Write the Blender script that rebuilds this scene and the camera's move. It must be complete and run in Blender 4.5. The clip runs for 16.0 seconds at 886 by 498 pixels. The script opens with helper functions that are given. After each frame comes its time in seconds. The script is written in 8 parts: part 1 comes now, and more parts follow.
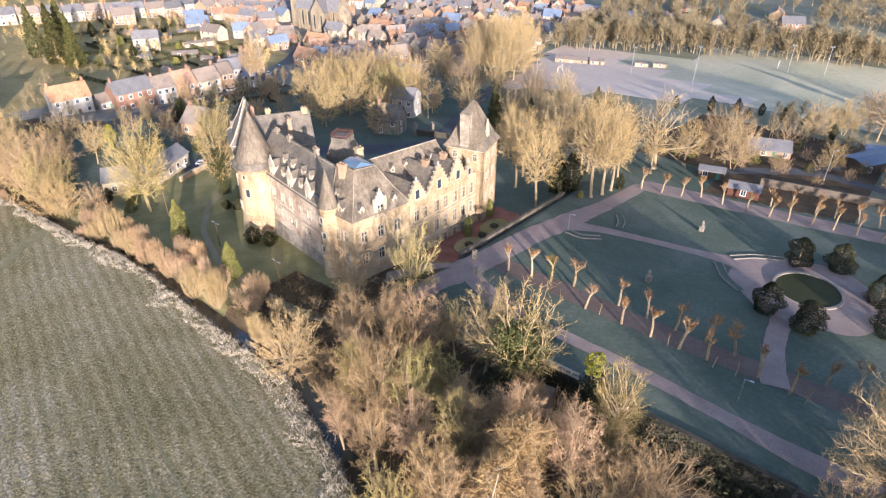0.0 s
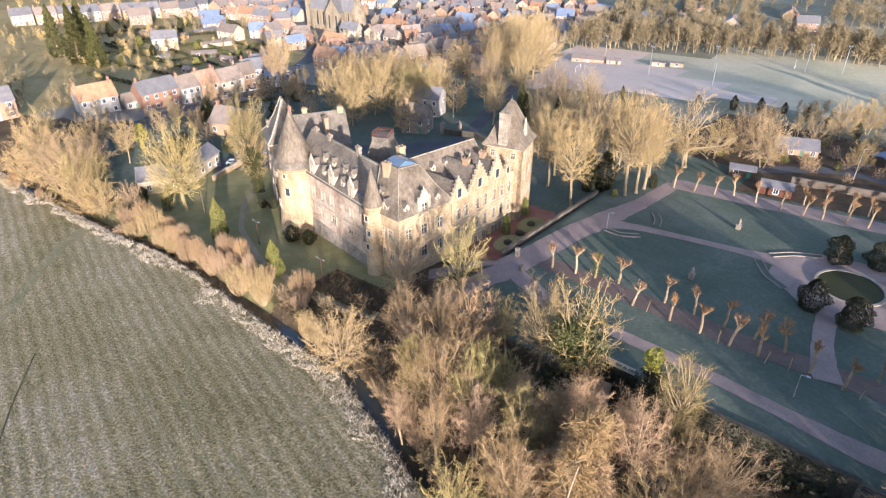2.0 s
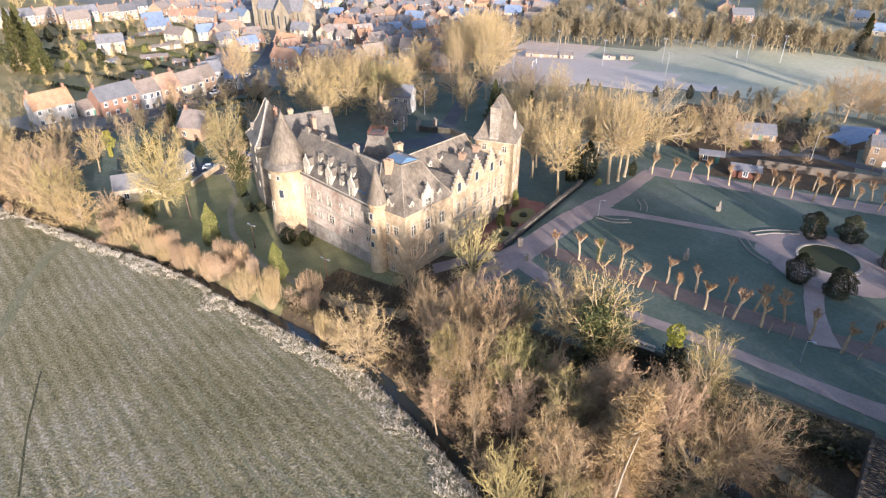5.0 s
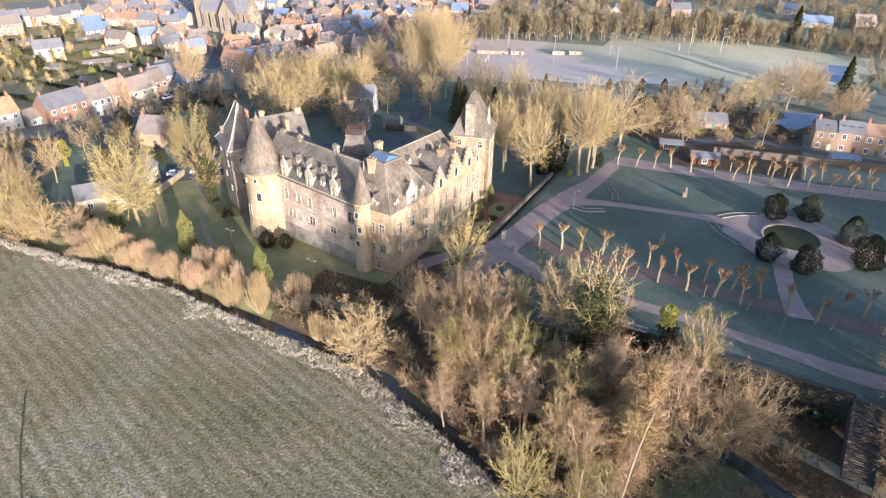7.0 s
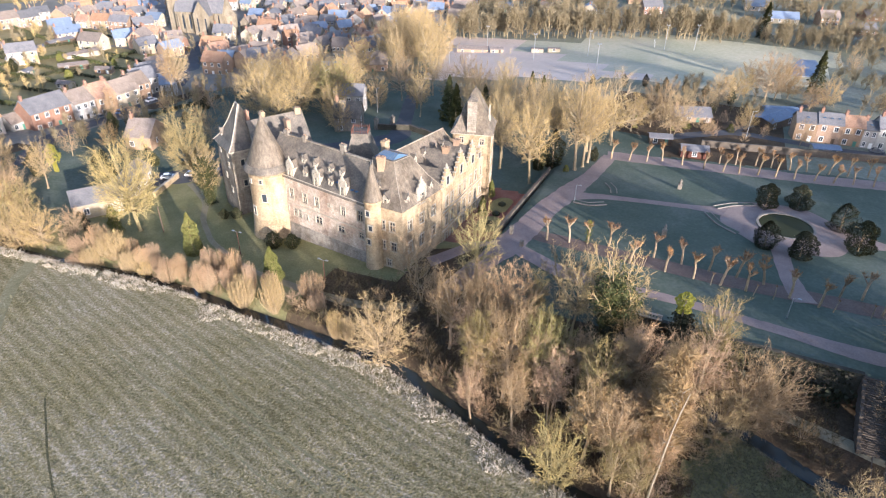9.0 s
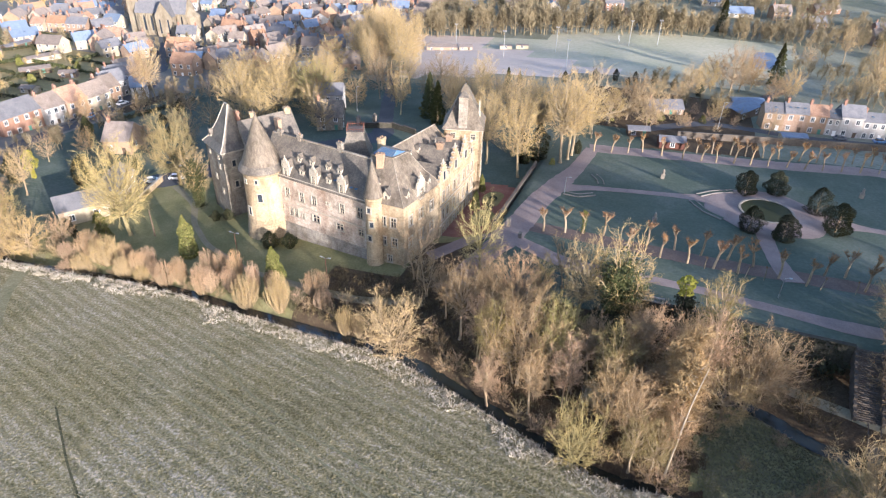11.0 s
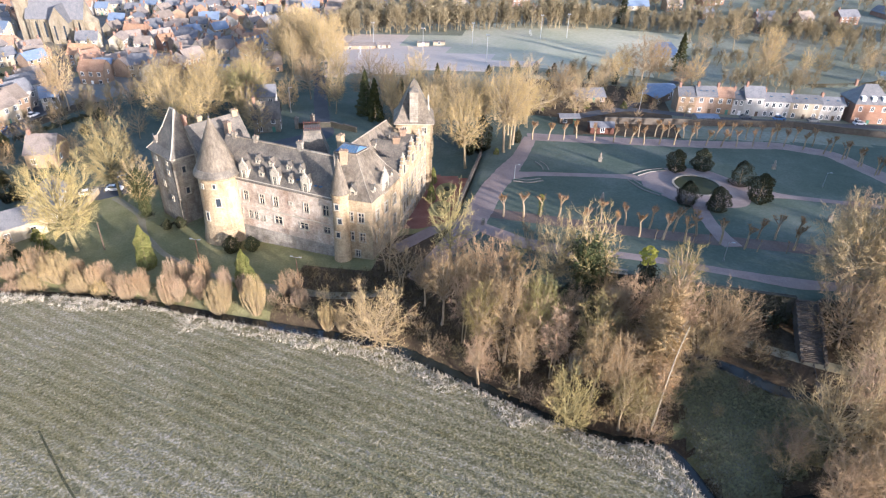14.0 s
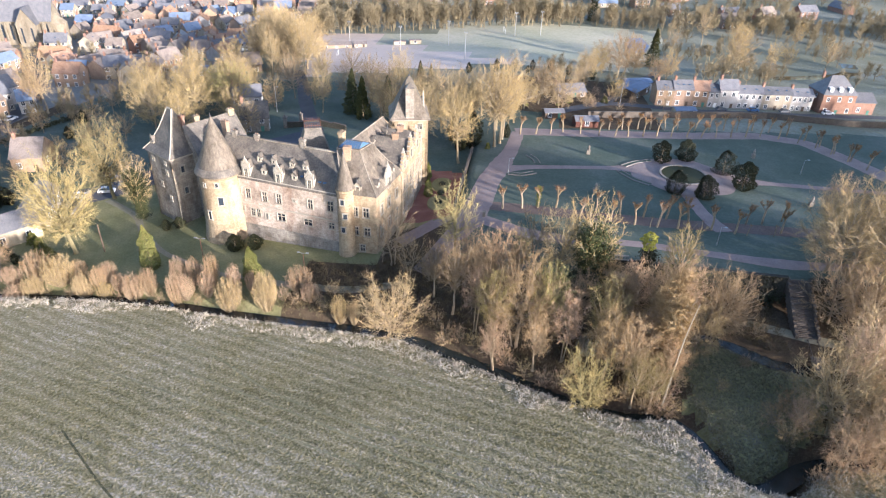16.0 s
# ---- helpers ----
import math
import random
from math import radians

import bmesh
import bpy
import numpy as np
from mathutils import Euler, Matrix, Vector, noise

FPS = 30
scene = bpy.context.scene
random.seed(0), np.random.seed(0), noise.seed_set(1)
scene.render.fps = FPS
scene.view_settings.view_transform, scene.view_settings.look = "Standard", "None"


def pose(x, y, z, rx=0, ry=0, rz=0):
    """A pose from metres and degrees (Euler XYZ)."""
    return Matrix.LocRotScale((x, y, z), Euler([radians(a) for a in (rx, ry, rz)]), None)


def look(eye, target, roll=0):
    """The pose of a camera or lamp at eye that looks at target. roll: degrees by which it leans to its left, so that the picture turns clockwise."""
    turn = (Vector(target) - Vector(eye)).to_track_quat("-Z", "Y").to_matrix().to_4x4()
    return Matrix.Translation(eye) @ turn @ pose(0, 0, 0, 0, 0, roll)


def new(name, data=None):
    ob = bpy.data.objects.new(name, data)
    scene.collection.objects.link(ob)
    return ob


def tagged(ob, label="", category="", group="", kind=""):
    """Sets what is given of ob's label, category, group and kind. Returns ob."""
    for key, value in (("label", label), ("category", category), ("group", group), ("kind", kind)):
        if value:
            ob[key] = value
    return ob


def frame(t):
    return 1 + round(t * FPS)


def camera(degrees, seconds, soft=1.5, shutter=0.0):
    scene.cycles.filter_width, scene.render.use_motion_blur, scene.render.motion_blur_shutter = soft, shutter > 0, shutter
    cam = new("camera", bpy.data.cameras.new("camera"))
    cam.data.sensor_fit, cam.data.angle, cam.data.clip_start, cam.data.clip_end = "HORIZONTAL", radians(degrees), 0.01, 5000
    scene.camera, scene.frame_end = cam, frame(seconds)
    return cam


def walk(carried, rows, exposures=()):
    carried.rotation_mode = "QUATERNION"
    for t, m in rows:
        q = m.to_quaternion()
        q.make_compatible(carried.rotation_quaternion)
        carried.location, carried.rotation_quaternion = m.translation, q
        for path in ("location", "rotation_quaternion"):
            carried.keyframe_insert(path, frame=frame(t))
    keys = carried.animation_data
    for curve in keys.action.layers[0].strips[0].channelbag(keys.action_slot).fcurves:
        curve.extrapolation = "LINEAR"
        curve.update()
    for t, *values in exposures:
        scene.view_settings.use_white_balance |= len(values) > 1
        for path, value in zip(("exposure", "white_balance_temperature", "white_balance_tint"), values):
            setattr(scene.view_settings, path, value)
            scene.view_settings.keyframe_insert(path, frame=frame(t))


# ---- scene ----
cam = camera(69.5, 16.0, soft=1.2)
METRES, EYE, TILT, LEAN, TURN = 68.0, 75.0, 0.0, 0.0, 38.5
ROWS = [
    (0.0, 0.0, 0.0, 0.0, 0.16, -31.71, -0.26),
    (0.5, -0.0312, -0.0038, 0.0011, 0.16, -31.72, -0.24),
    (1.0, -0.0625, -0.0081, 0.002, 0.17, -31.72, -0.23),
    (1.5, -0.0941, -0.0125, 0.0028, 0.19, -31.72, -0.21),
    (2.0, -0.1261, -0.0174, 0.0033, 0.21, -31.73, -0.2),
    (2.5, -0.1561, -0.0221, 0.004, 0.23, -31.74, -0.18),
    (3.0, -0.1884, -0.0273, 0.0044, 0.25, -31.74, -0.16),
    (3.5, -0.2154, -0.0321, 0.0034, -0.7, -31.74, -0.15),
    (4.0, -0.2526, -0.036, 0.0056, -4.23, -31.78, -0.4),
    (4.2, -0.2655, -0.037, 0.0058, -4.25, -31.79, -0.41),
    (6.3, -0.3966, -0.0457, 0.0072, -8.68, -31.88, -0.58),
    (6.5, -0.409, -0.046, 0.0073, -8.7, -31.88, -0.58),
    (7.0, -0.4366, -0.0462, 0.0072, -11.2, -31.87, -0.72),
    (7.5, -0.4703, -0.0455, 0.0086, -12.18, -31.89, -0.78),
    (8.0, -0.4977, -0.0455, 0.0081, -12.92, -31.87, -0.8),
    (8.5, -0.5314, -0.0435, 0.0093, -14.28, -31.88, -0.9),
    (9.0, -0.5619, -0.0425, 0.0093, -14.27, -31.89, -0.89),
    (9.2, -0.5745, -0.0422, 0.0094, -14.29, -31.89, -0.89),
    (11.3, -0.7063, -0.0391, 0.0103, -18.52, -31.93, -1.12),
    (11.5, -0.7186, -0.0389, 0.0104, -18.54, -31.93, -1.12),
    (12.0, -0.7448, -0.0402, 0.0094, -19.45, -31.91, -1.15),
    (12.5, -0.7812, -0.0367, 0.0111, -23.17, -31.86, -1.43),
    (13.0, -0.8119, -0.0351, 0.0115, -23.17, -31.87, -1.42),
    (13.5, -0.8357, -0.0359, 0.0101, -24.2, -31.84, -1.44),
    (14.0, -0.8733, -0.0298, 0.0119, -27.2, -31.81, -1.69),
    (14.5, -0.9036, -0.0267, 0.0121, -27.2, -31.82, -1.68),
    (15.0, -0.9344, -0.0236, 0.0123, -27.19, -31.84, -1.67),
    (15.5, -0.9658, -0.0207, 0.0123, -27.17, -31.85, -1.66),
    (16.0, -0.9952, -0.0173, 0.012, -30.44, -31.77, -1.87),
]
walk(cam, [(t, pose(0, 0, EYE, TILT, LEAN, TURN) @ pose(METRES * x, METRES * y, METRES * z, 90 + pitch, roll, yaw)) for t, x, y, z, yaw, pitch, roll in ROWS],
     exposures=[(0.0, 1.49, 5850, 20.5), (8.0, 1.54, 5660, 18.5), (16.0, 1.64, 5490, 18)])

# ---- light: a low winter sun and a clear sky ----
SUN_EL, SUN_AZ = radians(11.5), math.atan2(0.825, -0.565)
to_sun = Vector((math.sin(SUN_AZ) * math.cos(SUN_EL), math.cos(SUN_AZ) * math.cos(SUN_EL), math.sin(SUN_EL)))
sun = new("sun", bpy.data.lights.new("sun", "SUN"))
sun.data.energy, sun.data.angle, sun.data.color = 4.6, radians(0.6), (1.0, 0.86, 0.66)
sun.matrix_world = look(to_sun * 400, (0, 0, 0))
world = bpy.data.worlds.new("winter_sky")
scene.world = world
world.use_nodes = True
wn = world.node_tree
sky = wn.nodes.new("ShaderNodeTexSky")
sky.sky_type, sky.sun_disc = "NISHITA", False
sky.sun_elevation, sky.sun_rotation = SUN_EL, SUN_AZ
sky.air_density, sky.dust_density = 1.0, 1.5
wn.nodes["Background"].inputs["Strength"].default_value = 0.145
wn.links.new(sky.outputs["Color"], wn.nodes["Background"].inputs["Color"])


# ---- materials ----
def link(nt, a, b):
    nt.links.new(a, b)


def node(nt, kind, **inputs):
    n = nt.nodes.new(kind)
    for key, value in inputs.items():
        sock = n.inputs[int(key[1:])] if key[0] == "i" and key[1:].isdigit() else n.inputs[key]
        if isinstance(value, bpy.types.NodeSocket):
            nt.links.new(value, sock)
        else:
            sock.default_value = value
    return n


def maths(nt, op, a, b=0.0):
    n = nt.nodes.new("ShaderNodeMath")
    n.operation = op
    for sock, value in zip(n.inputs, (a, b)):
        if isinstance(value, bpy.types.NodeSocket):
            nt.links.new(value, sock)
        else:
            sock.default_value = value
    return n.outputs[0]


def vmath(nt, op, a, b=None):
    n = nt.nodes.new("ShaderNodeVectorMath")
    n.operation = op
    for sock, value in zip(n.inputs, (a, b)):
        if isinstance(value, bpy.types.NodeSocket):
            nt.links.new(value, sock)
        elif value is not None:
            sock.default_value = value
    return n.outputs["Value"] if op == "DOT_PRODUCT" else n.outputs["Vector"]


def ramp(nt, fac, cols, lo=0.3, hi=0.7):
    n = nt.nodes.new("ShaderNodeValToRGB")
    el = n.color_ramp.elements
    while len(el) < len(cols):
        el.new(0.5)
    for i, c in enumerate(cols):
        el[i].position = lo + (hi - lo) * i / max(1, len(cols) - 1)
        el[i].color = (*c, 1)
    nt.links.new(fac, n.inputs[0])
    return n.outputs[0]


def surface(name, cols, coarse=0.4, fine=6.0, rough=0.85, bump=0.3, depth=0.05, mix=0.5, vary=0.0, blocks=None, metal=0.0, spec=0.3, stretch=None, stripes=None, lo=0.3, hi=0.7, grime=0.0, gsize=0.35, tint=(0.62, 0.56, 0.50)):
    """A worn surface: two sizes of noise pick among cols; blocks=(width, height, shade) lays courses on it; stripes=(angle, spacing, strength) rows."""
    m = bpy.data.materials.new(name)
    m.use_nodes = True
    nt = m.node_tree
    bsdf = nt.nodes["Principled BSDF"]
    pos = nt.nodes.new("ShaderNodeTexCoord").outputs["Object"]
    info = nt.nodes.new("ShaderNodeObjectInfo")
    shift = vmath(nt, "SCALE", (37.0, 91.0, 53.0))
    nt.links.new(info.outputs["Random"], shift.node.inputs["Scale"])
    at = vmath(nt, "ADD", pos, shift)
    if stretch:
        at = vmath(nt, "MULTIPLY", at, stretch)
    n1 = node(nt, "ShaderNodeTexNoise", Vector=at, Scale=coarse, Detail=5.0, Roughness=0.6).outputs["Fac"]
    n2 = node(nt, "ShaderNodeTexNoise", Vector=at, Scale=fine, Detail=4.0, Roughness=0.65).outputs["Fac"]
    fac = maths(nt, "ADD", maths(nt, "MULTIPLY", n1, 1 - mix), maths(nt, "MULTIPLY", n2, mix))
    height = n2
    if stripes:
        ang, gap, strong = stripes
        run = vmath(nt, "DOT_PRODUCT", pos, (math.cos(ang) / gap, math.sin(ang) / gap, 0))
        bent = maths(nt, "ADD", run, maths(nt, "MULTIPLY", n1, 1.5))
        wave = maths(nt, "SINE", maths(nt, "MULTIPLY", bent, 6.2832))
        fac = maths(nt, "ADD", fac, maths(nt, "MULTIPLY", wave, strong))
        height = maths(nt, "ADD", height, maths(nt, "MULTIPLY", wave, strong * 2))
    col = ramp(nt, fac, cols, lo, hi)
    if blocks:
        w, h, shade = blocks
        nor = nt.nodes.new("ShaderNodeNewGeometry").outputs["True Normal"]
        tang = vmath(nt, "NORMALIZE", vmath(nt, "CROSS_PRODUCT", nor, (0, 0, 1)))
        up = vmath(nt, "CROSS_PRODUCT", tang, nor)
        uv = nt.nodes.new("ShaderNodeCombineXYZ")
        nt.links.new(vmath(nt, "DOT_PRODUCT", pos, tang), uv.inputs[0])
        nt.links.new(vmath(nt, "DOT_PRODUCT", pos, up), uv.inputs[1])
        br = node(nt, "ShaderNodeTexBrick", Vector=uv.outputs[0], Color1=(1, 1, 1, 1), Color2=(shade, shade, shade, 1), Mortar=(shade * 0.8, shade * 0.8, shade * 0.8, 1), Scale=1.0)
        br.inputs["Mortar Size"].default_value = h * 0.05
        br.inputs["Brick Width"].default_value, br.inputs["Row Height"].default_value = w, h
        mx = nt.nodes.new("ShaderNodeMix")
        mx.data_type, mx.blend_type = "RGBA", "MULTIPLY"
        mx.inputs[0].default_value = 1.0
        nt.links.new(col, mx.inputs[6])
        nt.links.new(br.outputs["Color"], mx.inputs[7])
        col = mx.outputs[2]
        height = maths(nt, "SUBTRACT", height, maths(nt, "MULTIPLY", br.outputs["Fac"], 0.6))
    if grime:
        streak = node(nt, "ShaderNodeTexNoise", Vector=vmath(nt, "MULTIPLY", vmath(nt, "ADD", pos, shift), (1, 1, 0.35)), Scale=gsize, Detail=7.0, Roughness=0.68).outputs["Fac"]
        mg = nt.nodes.new("ShaderNodeMix")
        mg.data_type, mg.blend_type = "RGBA", "MULTIPLY"
        nt.links.new(maths(nt, "MULTIPLY", ramp(nt, streak, [(0, 0, 0), (1, 1, 1)], 0.44, 0.64), grime), mg.inputs[0])
        nt.links.new(col, mg.inputs[6])
        mg.inputs[7].default_value = (*tint, 1)
        col = mg.outputs[2]
    if vary:
        hsv = node(nt, "ShaderNodeHueSaturation", Color=col)
        nt.links.new(maths(nt, "ADD", maths(nt, "MULTIPLY", info.outputs["Random"], 2 * vary), 1 - vary), hsv.inputs["Value"])
        other = maths(nt, "FRACT", maths(nt, "MULTIPLY", info.outputs["Random"], 7.3))
        nt.links.new(maths(nt, "ADD", maths(nt, "MULTIPLY", other, 0.05 * vary), 0.5 - 0.025 * vary), hsv.inputs["Hue"])
        nt.links.new(maths(nt, "ADD", maths(nt, "MULTIPLY", other, vary), 1 - 0.5 * vary), hsv.inputs["Saturation"])
        col = hsv.outputs[0]
    nt.links.new(col, bsdf.inputs["Base Color"])
    bsdf.inputs["Roughness"].default_value, bsdf.inputs["Metallic"].default_value = rough, metal
    bsdf.inputs["Specular IOR Level"].default_value = spec
    if bump:
        b = node(nt, "ShaderNodeBump", Strength=bump, Distance=depth, Height=height)
        nt.links.new(b.outputs[0], bsdf.inputs["Normal"])
    return m


def plain(name, col, rough=0.5, metal=0.0, spec=0.5):
    return surface(name, [tuple(c * 0.85 for c in col), col, tuple(min(1, c * 1.1) for c in col)], 0.7, 9.0, rough, 0.1, 0.02, metal=metal, spec=spec)


stone = surface("limestone", [(0.25, 0.193, 0.125), (0.37, 0.292, 0.192), (0.46, 0.371, 0.253)], 0.22, 1.6, 0.9, 0.35, 0.05, 0.45, blocks=(0.9, 0.42, 0.86), grime=0.75, gsize=0.4, tint=(0.66, 0.58, 0.52), lo=0.36, hi=0.64)
stone_low = surface("weathered_limestone", [(0.171, 0.154, 0.132), (0.273, 0.245, 0.208), (0.366, 0.332, 0.284)], 0.18, 1.3, 0.95, 0.4, 0.06, 0.5, blocks=(1.1, 0.5, 0.82), grime=0.8, gsize=0.35, lo=0.36, hi=0.64)
# South wall's patched stone, coloured paler to make up for weak raking sun
stone_patched = surface("patched_sunlit_limestone", [(0.284, 0.231, 0.182), (0.444, 0.375, 0.311), (0.568, 0.493, 0.422)], 0.28, 1.2, 0.92, 0.4, 0.06, 0.5, blocks=(0.9, 0.42, 0.84), grime=0.9, gsize=0.3, tint=(0.62, 0.52, 0.47), lo=0.34, hi=0.62)
church_stone = surface("old_church_stone", [(0.154, 0.13, 0.095), (0.23, 0.198, 0.148), (0.307, 0.266, 0.202)], 0.3, 2.0, 0.9, 0.3, 0.04, grime=0.7)
trim_stone = surface("dressed_stone", [(0.262, 0.234, 0.189), (0.344, 0.312, 0.258), (0.410, 0.377, 0.320)], 0.6, 4.0, 0.85, 0.2, 0.03)
slate = surface("slate", [(0.085, 0.075, 0.064), (0.140, 0.122, 0.102), (0.213, 0.179, 0.143)], 0.35, 2.5, 0.62, 0.25, 0.03, 0.45, blocks=(0.35, 0.22, 0.86), grime=0.7, gsize=0.5, tint=(0.55, 0.56, 0.56), spec=0.45, lo=0.38, hi=0.62)
slate_pale = surface("weathered_slate", [(0.090, 0.076, 0.061), (0.154, 0.130, 0.103), (0.230, 0.193, 0.155)], 0.3, 2.0, 0.7, 0.25, 0.03, 0.45, blocks=(0.35, 0.22, 0.88), grime=0.7, gsize=0.5, tint=(0.58, 0.56, 0.53), stretch=(1, 1, 0.3), lo=0.38, hi=0.62)
lead = surface("lead_sheet", [(0.07, 0.068, 0.068), (0.12, 0.118, 0.118), (0.18, 0.178, 0.178)], 0.8, 5.0, 0.5, 0.1, 0.02, metal=0.3)
glass_dark = plain("window_glass", (0.035, 0.045, 0.06), 0.12, 0.0, 0.6)
glass_roof = plain("skylight_glass", (0.07, 0.13, 0.22), 0.2, 0.0, 0.6)
brick = surface("red_brick", [(0.209, 0.111, 0.08), (0.285, 0.164, 0.117), (0.361, 0.239, 0.175)], 0.5, 5.0, 0.9, 0.2, 0.02, 0.5, vary=0.12, blocks=(0.22, 0.075, 0.85))
brick_brown = surface("brown_brick", [(0.24, 0.16, 0.11), (0.33, 0.23, 0.16), (0.40, 0.29, 0.21)], 0.5, 5.0, 0.9, 0.2, 0.02, 0.5, vary=0.15, blocks=(0.22, 0.075, 0.88))
render_white = surface("white_render", [(0.299, 0.287, 0.272), (0.371, 0.359, 0.345), (0.419, 0.413, 0.406)], 0.4, 3.0, 0.85, 0.1, 0.02, vary=0.12, grime=0.5, gsize=0.5)
render_cream = surface("cream_render", [(0.308, 0.266, 0.204), (0.383, 0.333, 0.259), (0.42, 0.377, 0.308)], 0.4, 3.0, 0.85, 0.1, 0.02, vary=0.16, grime=0.5, gsize=0.5)
tile_orange = surface("orange_roof_tile", [(0.245, 0.133, 0.08), (0.326, 0.196, 0.125), (0.408, 0.286, 0.2)], 0.5, 4.0, 0.8, 0.3, 0.04, 0.5, vary=0.18, blocks=(0.3, 0.3, 0.85))
tile_brown = surface("brown_roof_tile", [(0.156, 0.131, 0.11), (0.23, 0.189, 0.163), (0.304, 0.257, 0.22)], 0.5, 4.0, 0.8, 0.3, 0.04, 0.5, vary=0.2, blocks=(0.3, 0.3, 0.85))
roof_grey = surface("grey_roof_slate", [(0.09, 0.09, 0.101), (0.148, 0.148, 0.16), (0.213, 0.205, 0.21)], 0.5, 4.0, 0.6, 0.2, 0.03, 0.5, vary=0.2, blocks=(0.35, 0.25, 0.88), spec=0.5)
# Frosted roofs, tinted blue to stand for shade under the open sky
frost_roof = surface("sky_tinted_frost_roof", [(0.102, 0.134, 0.195), (0.148, 0.192, 0.27), (0.187, 0.236, 0.324)], 0.5, 4.0, 0.6, 0.2, 0.03, 0.5, vary=0.12)
wood_dark = surface("dark_timber", [(0.06, 0.04, 0.03), (0.10, 0.07, 0.05), (0.14, 0.10, 0.07)], 1.0, 9.0, 0.7, 0.2, 0.02)
walk_plank = surface("weathered_planks", [(0.06, 0.05, 0.042), (0.10, 0.085, 0.07), (0.145, 0.125, 0.105)], 0.8, 6.0, 0.85, 0.3, 0.03)
white_paint = plain("white_paint", (0.74, 0.74, 0.73), 0.45)
green_paint = plain("green_paint", (0.05, 0.16, 0.12), 0.5)
metal_grey = plain("galvanised_steel", (0.40, 0.41, 0.42), 0.4, 0.7)
rust = surface("rusty_iron", [(0.060, 0.024, 0.018), (0.102, 0.042, 0.030), (0.132, 0.066, 0.042)], 1.0, 8.0, 0.8, 0.1, 0.02)

field_grass = surface("frosted_pasture", [(0.13, 0.114, 0.058), (0.215, 0.191, 0.109), (0.3, 0.262, 0.173), (0.454, 0.396, 0.33)], 0.05, 2.3, 0.95, 1.0, 0.5, 0.66, stripes=(radians(74), 2.3, 0.036), grime=0.8, gsize=0.045, tint=(0.95, 0.92, 0.80), spec=0.1, lo=0.39, hi=0.64)
track_grass = surface("pressed_grass", [(0.12, 0.11, 0.058), (0.20, 0.185, 0.108), (0.32, 0.29, 0.2)], 0.3, 2.5, 0.95, 0.8, 0.3, 0.6, spec=0.1)
rut_grass = surface("rut", [(0.045, 0.045, 0.024), (0.075, 0.072, 0.04), (0.12, 0.112, 0.068)], 0.3, 2.5, 0.95, 0.8, 0.3, 0.6, spec=0.1)
lawn_grass = surface("castle_lawn", [(0.122, 0.118, 0.054), (0.191, 0.182, 0.087), (0.299, 0.261, 0.141)], 0.15, 2.5, 0.95, 0.4, 0.08, 0.5, spec=0.1)
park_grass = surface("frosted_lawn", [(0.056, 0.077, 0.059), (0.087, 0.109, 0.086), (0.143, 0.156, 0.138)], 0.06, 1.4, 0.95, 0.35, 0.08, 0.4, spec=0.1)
wood_floor = surface("leaf_litter", [(0.044, 0.03, 0.021), (0.08, 0.058, 0.037), (0.136, 0.1, 0.062)], 0.3, 3.0, 0.95, 0.7, 0.15, 0.5, spec=0.1)
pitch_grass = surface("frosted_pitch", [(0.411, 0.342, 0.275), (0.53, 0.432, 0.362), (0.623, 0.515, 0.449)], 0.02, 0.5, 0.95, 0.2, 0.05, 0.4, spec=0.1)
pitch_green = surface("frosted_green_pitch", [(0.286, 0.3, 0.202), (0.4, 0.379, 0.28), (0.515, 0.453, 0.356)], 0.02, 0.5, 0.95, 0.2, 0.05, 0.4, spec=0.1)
town_floor = surface("town_ground", [(0.12, 0.112, 0.098), (0.184, 0.172, 0.148), (0.248, 0.232, 0.205)], 0.08, 1.0, 0.95, 0.3, 0.05, 0.5, spec=0.2)
far_meadow = surface("frosted_meadow", [(0.115, 0.128, 0.088), (0.178, 0.183, 0.135), (0.287, 0.293, 0.257)], 0.03, 0.8, 0.95, 0.3, 0.08, 0.4, spec=0.1)
garden_soil = surface("garden_plots", [(0.171, 0.135, 0.066), (0.277, 0.221, 0.103), (0.362, 0.289, 0.159)], 0.06, 0.6, 0.95, 0.4, 0.08, 0.4, spec=0.1)
gravel_pink = surface("pink_gravel", [(0.164, 0.123, 0.117), (0.241, 0.189, 0.174), (0.310, 0.253, 0.232)], 0.25, 4.0, 0.95, 0.2, 0.03, 0.5, spec=0.2)
gravel_red = surface("red_gravel", [(0.15, 0.065, 0.05), (0.21, 0.10, 0.075), (0.27, 0.15, 0.12)], 0.3, 5.0, 0.95, 0.2, 0.03, 0.5, spec=0.2)
walk_soil = surface("trodden_soil", [(0.09, 0.066, 0.056), (0.135, 0.102, 0.088), (0.185, 0.15, 0.13)], 0.2, 3.0, 0.95, 0.2, 0.03, 0.5, spec=0.1)
asphalt = surface("asphalt", [(0.045, 0.047, 0.055), (0.07, 0.072, 0.08), (0.10, 0.10, 0.11)], 0.2, 5.0, 0.9, 0.15, 0.02, spec=0.3)
worn_track = surface("worn_track", [(0.166, 0.146, 0.098), (0.234, 0.205, 0.137), (0.293, 0.264, 0.195)], 0.3, 3.0, 0.95, 0.3, 0.05, spec=0.1)
water = plain("river_water", (0.018, 0.022, 0.02), 0.08, 0.0, 0.5)
pond_water = plain("pond_water", (0.03, 0.033, 0.014), 0.5, 0.0, 0.08)
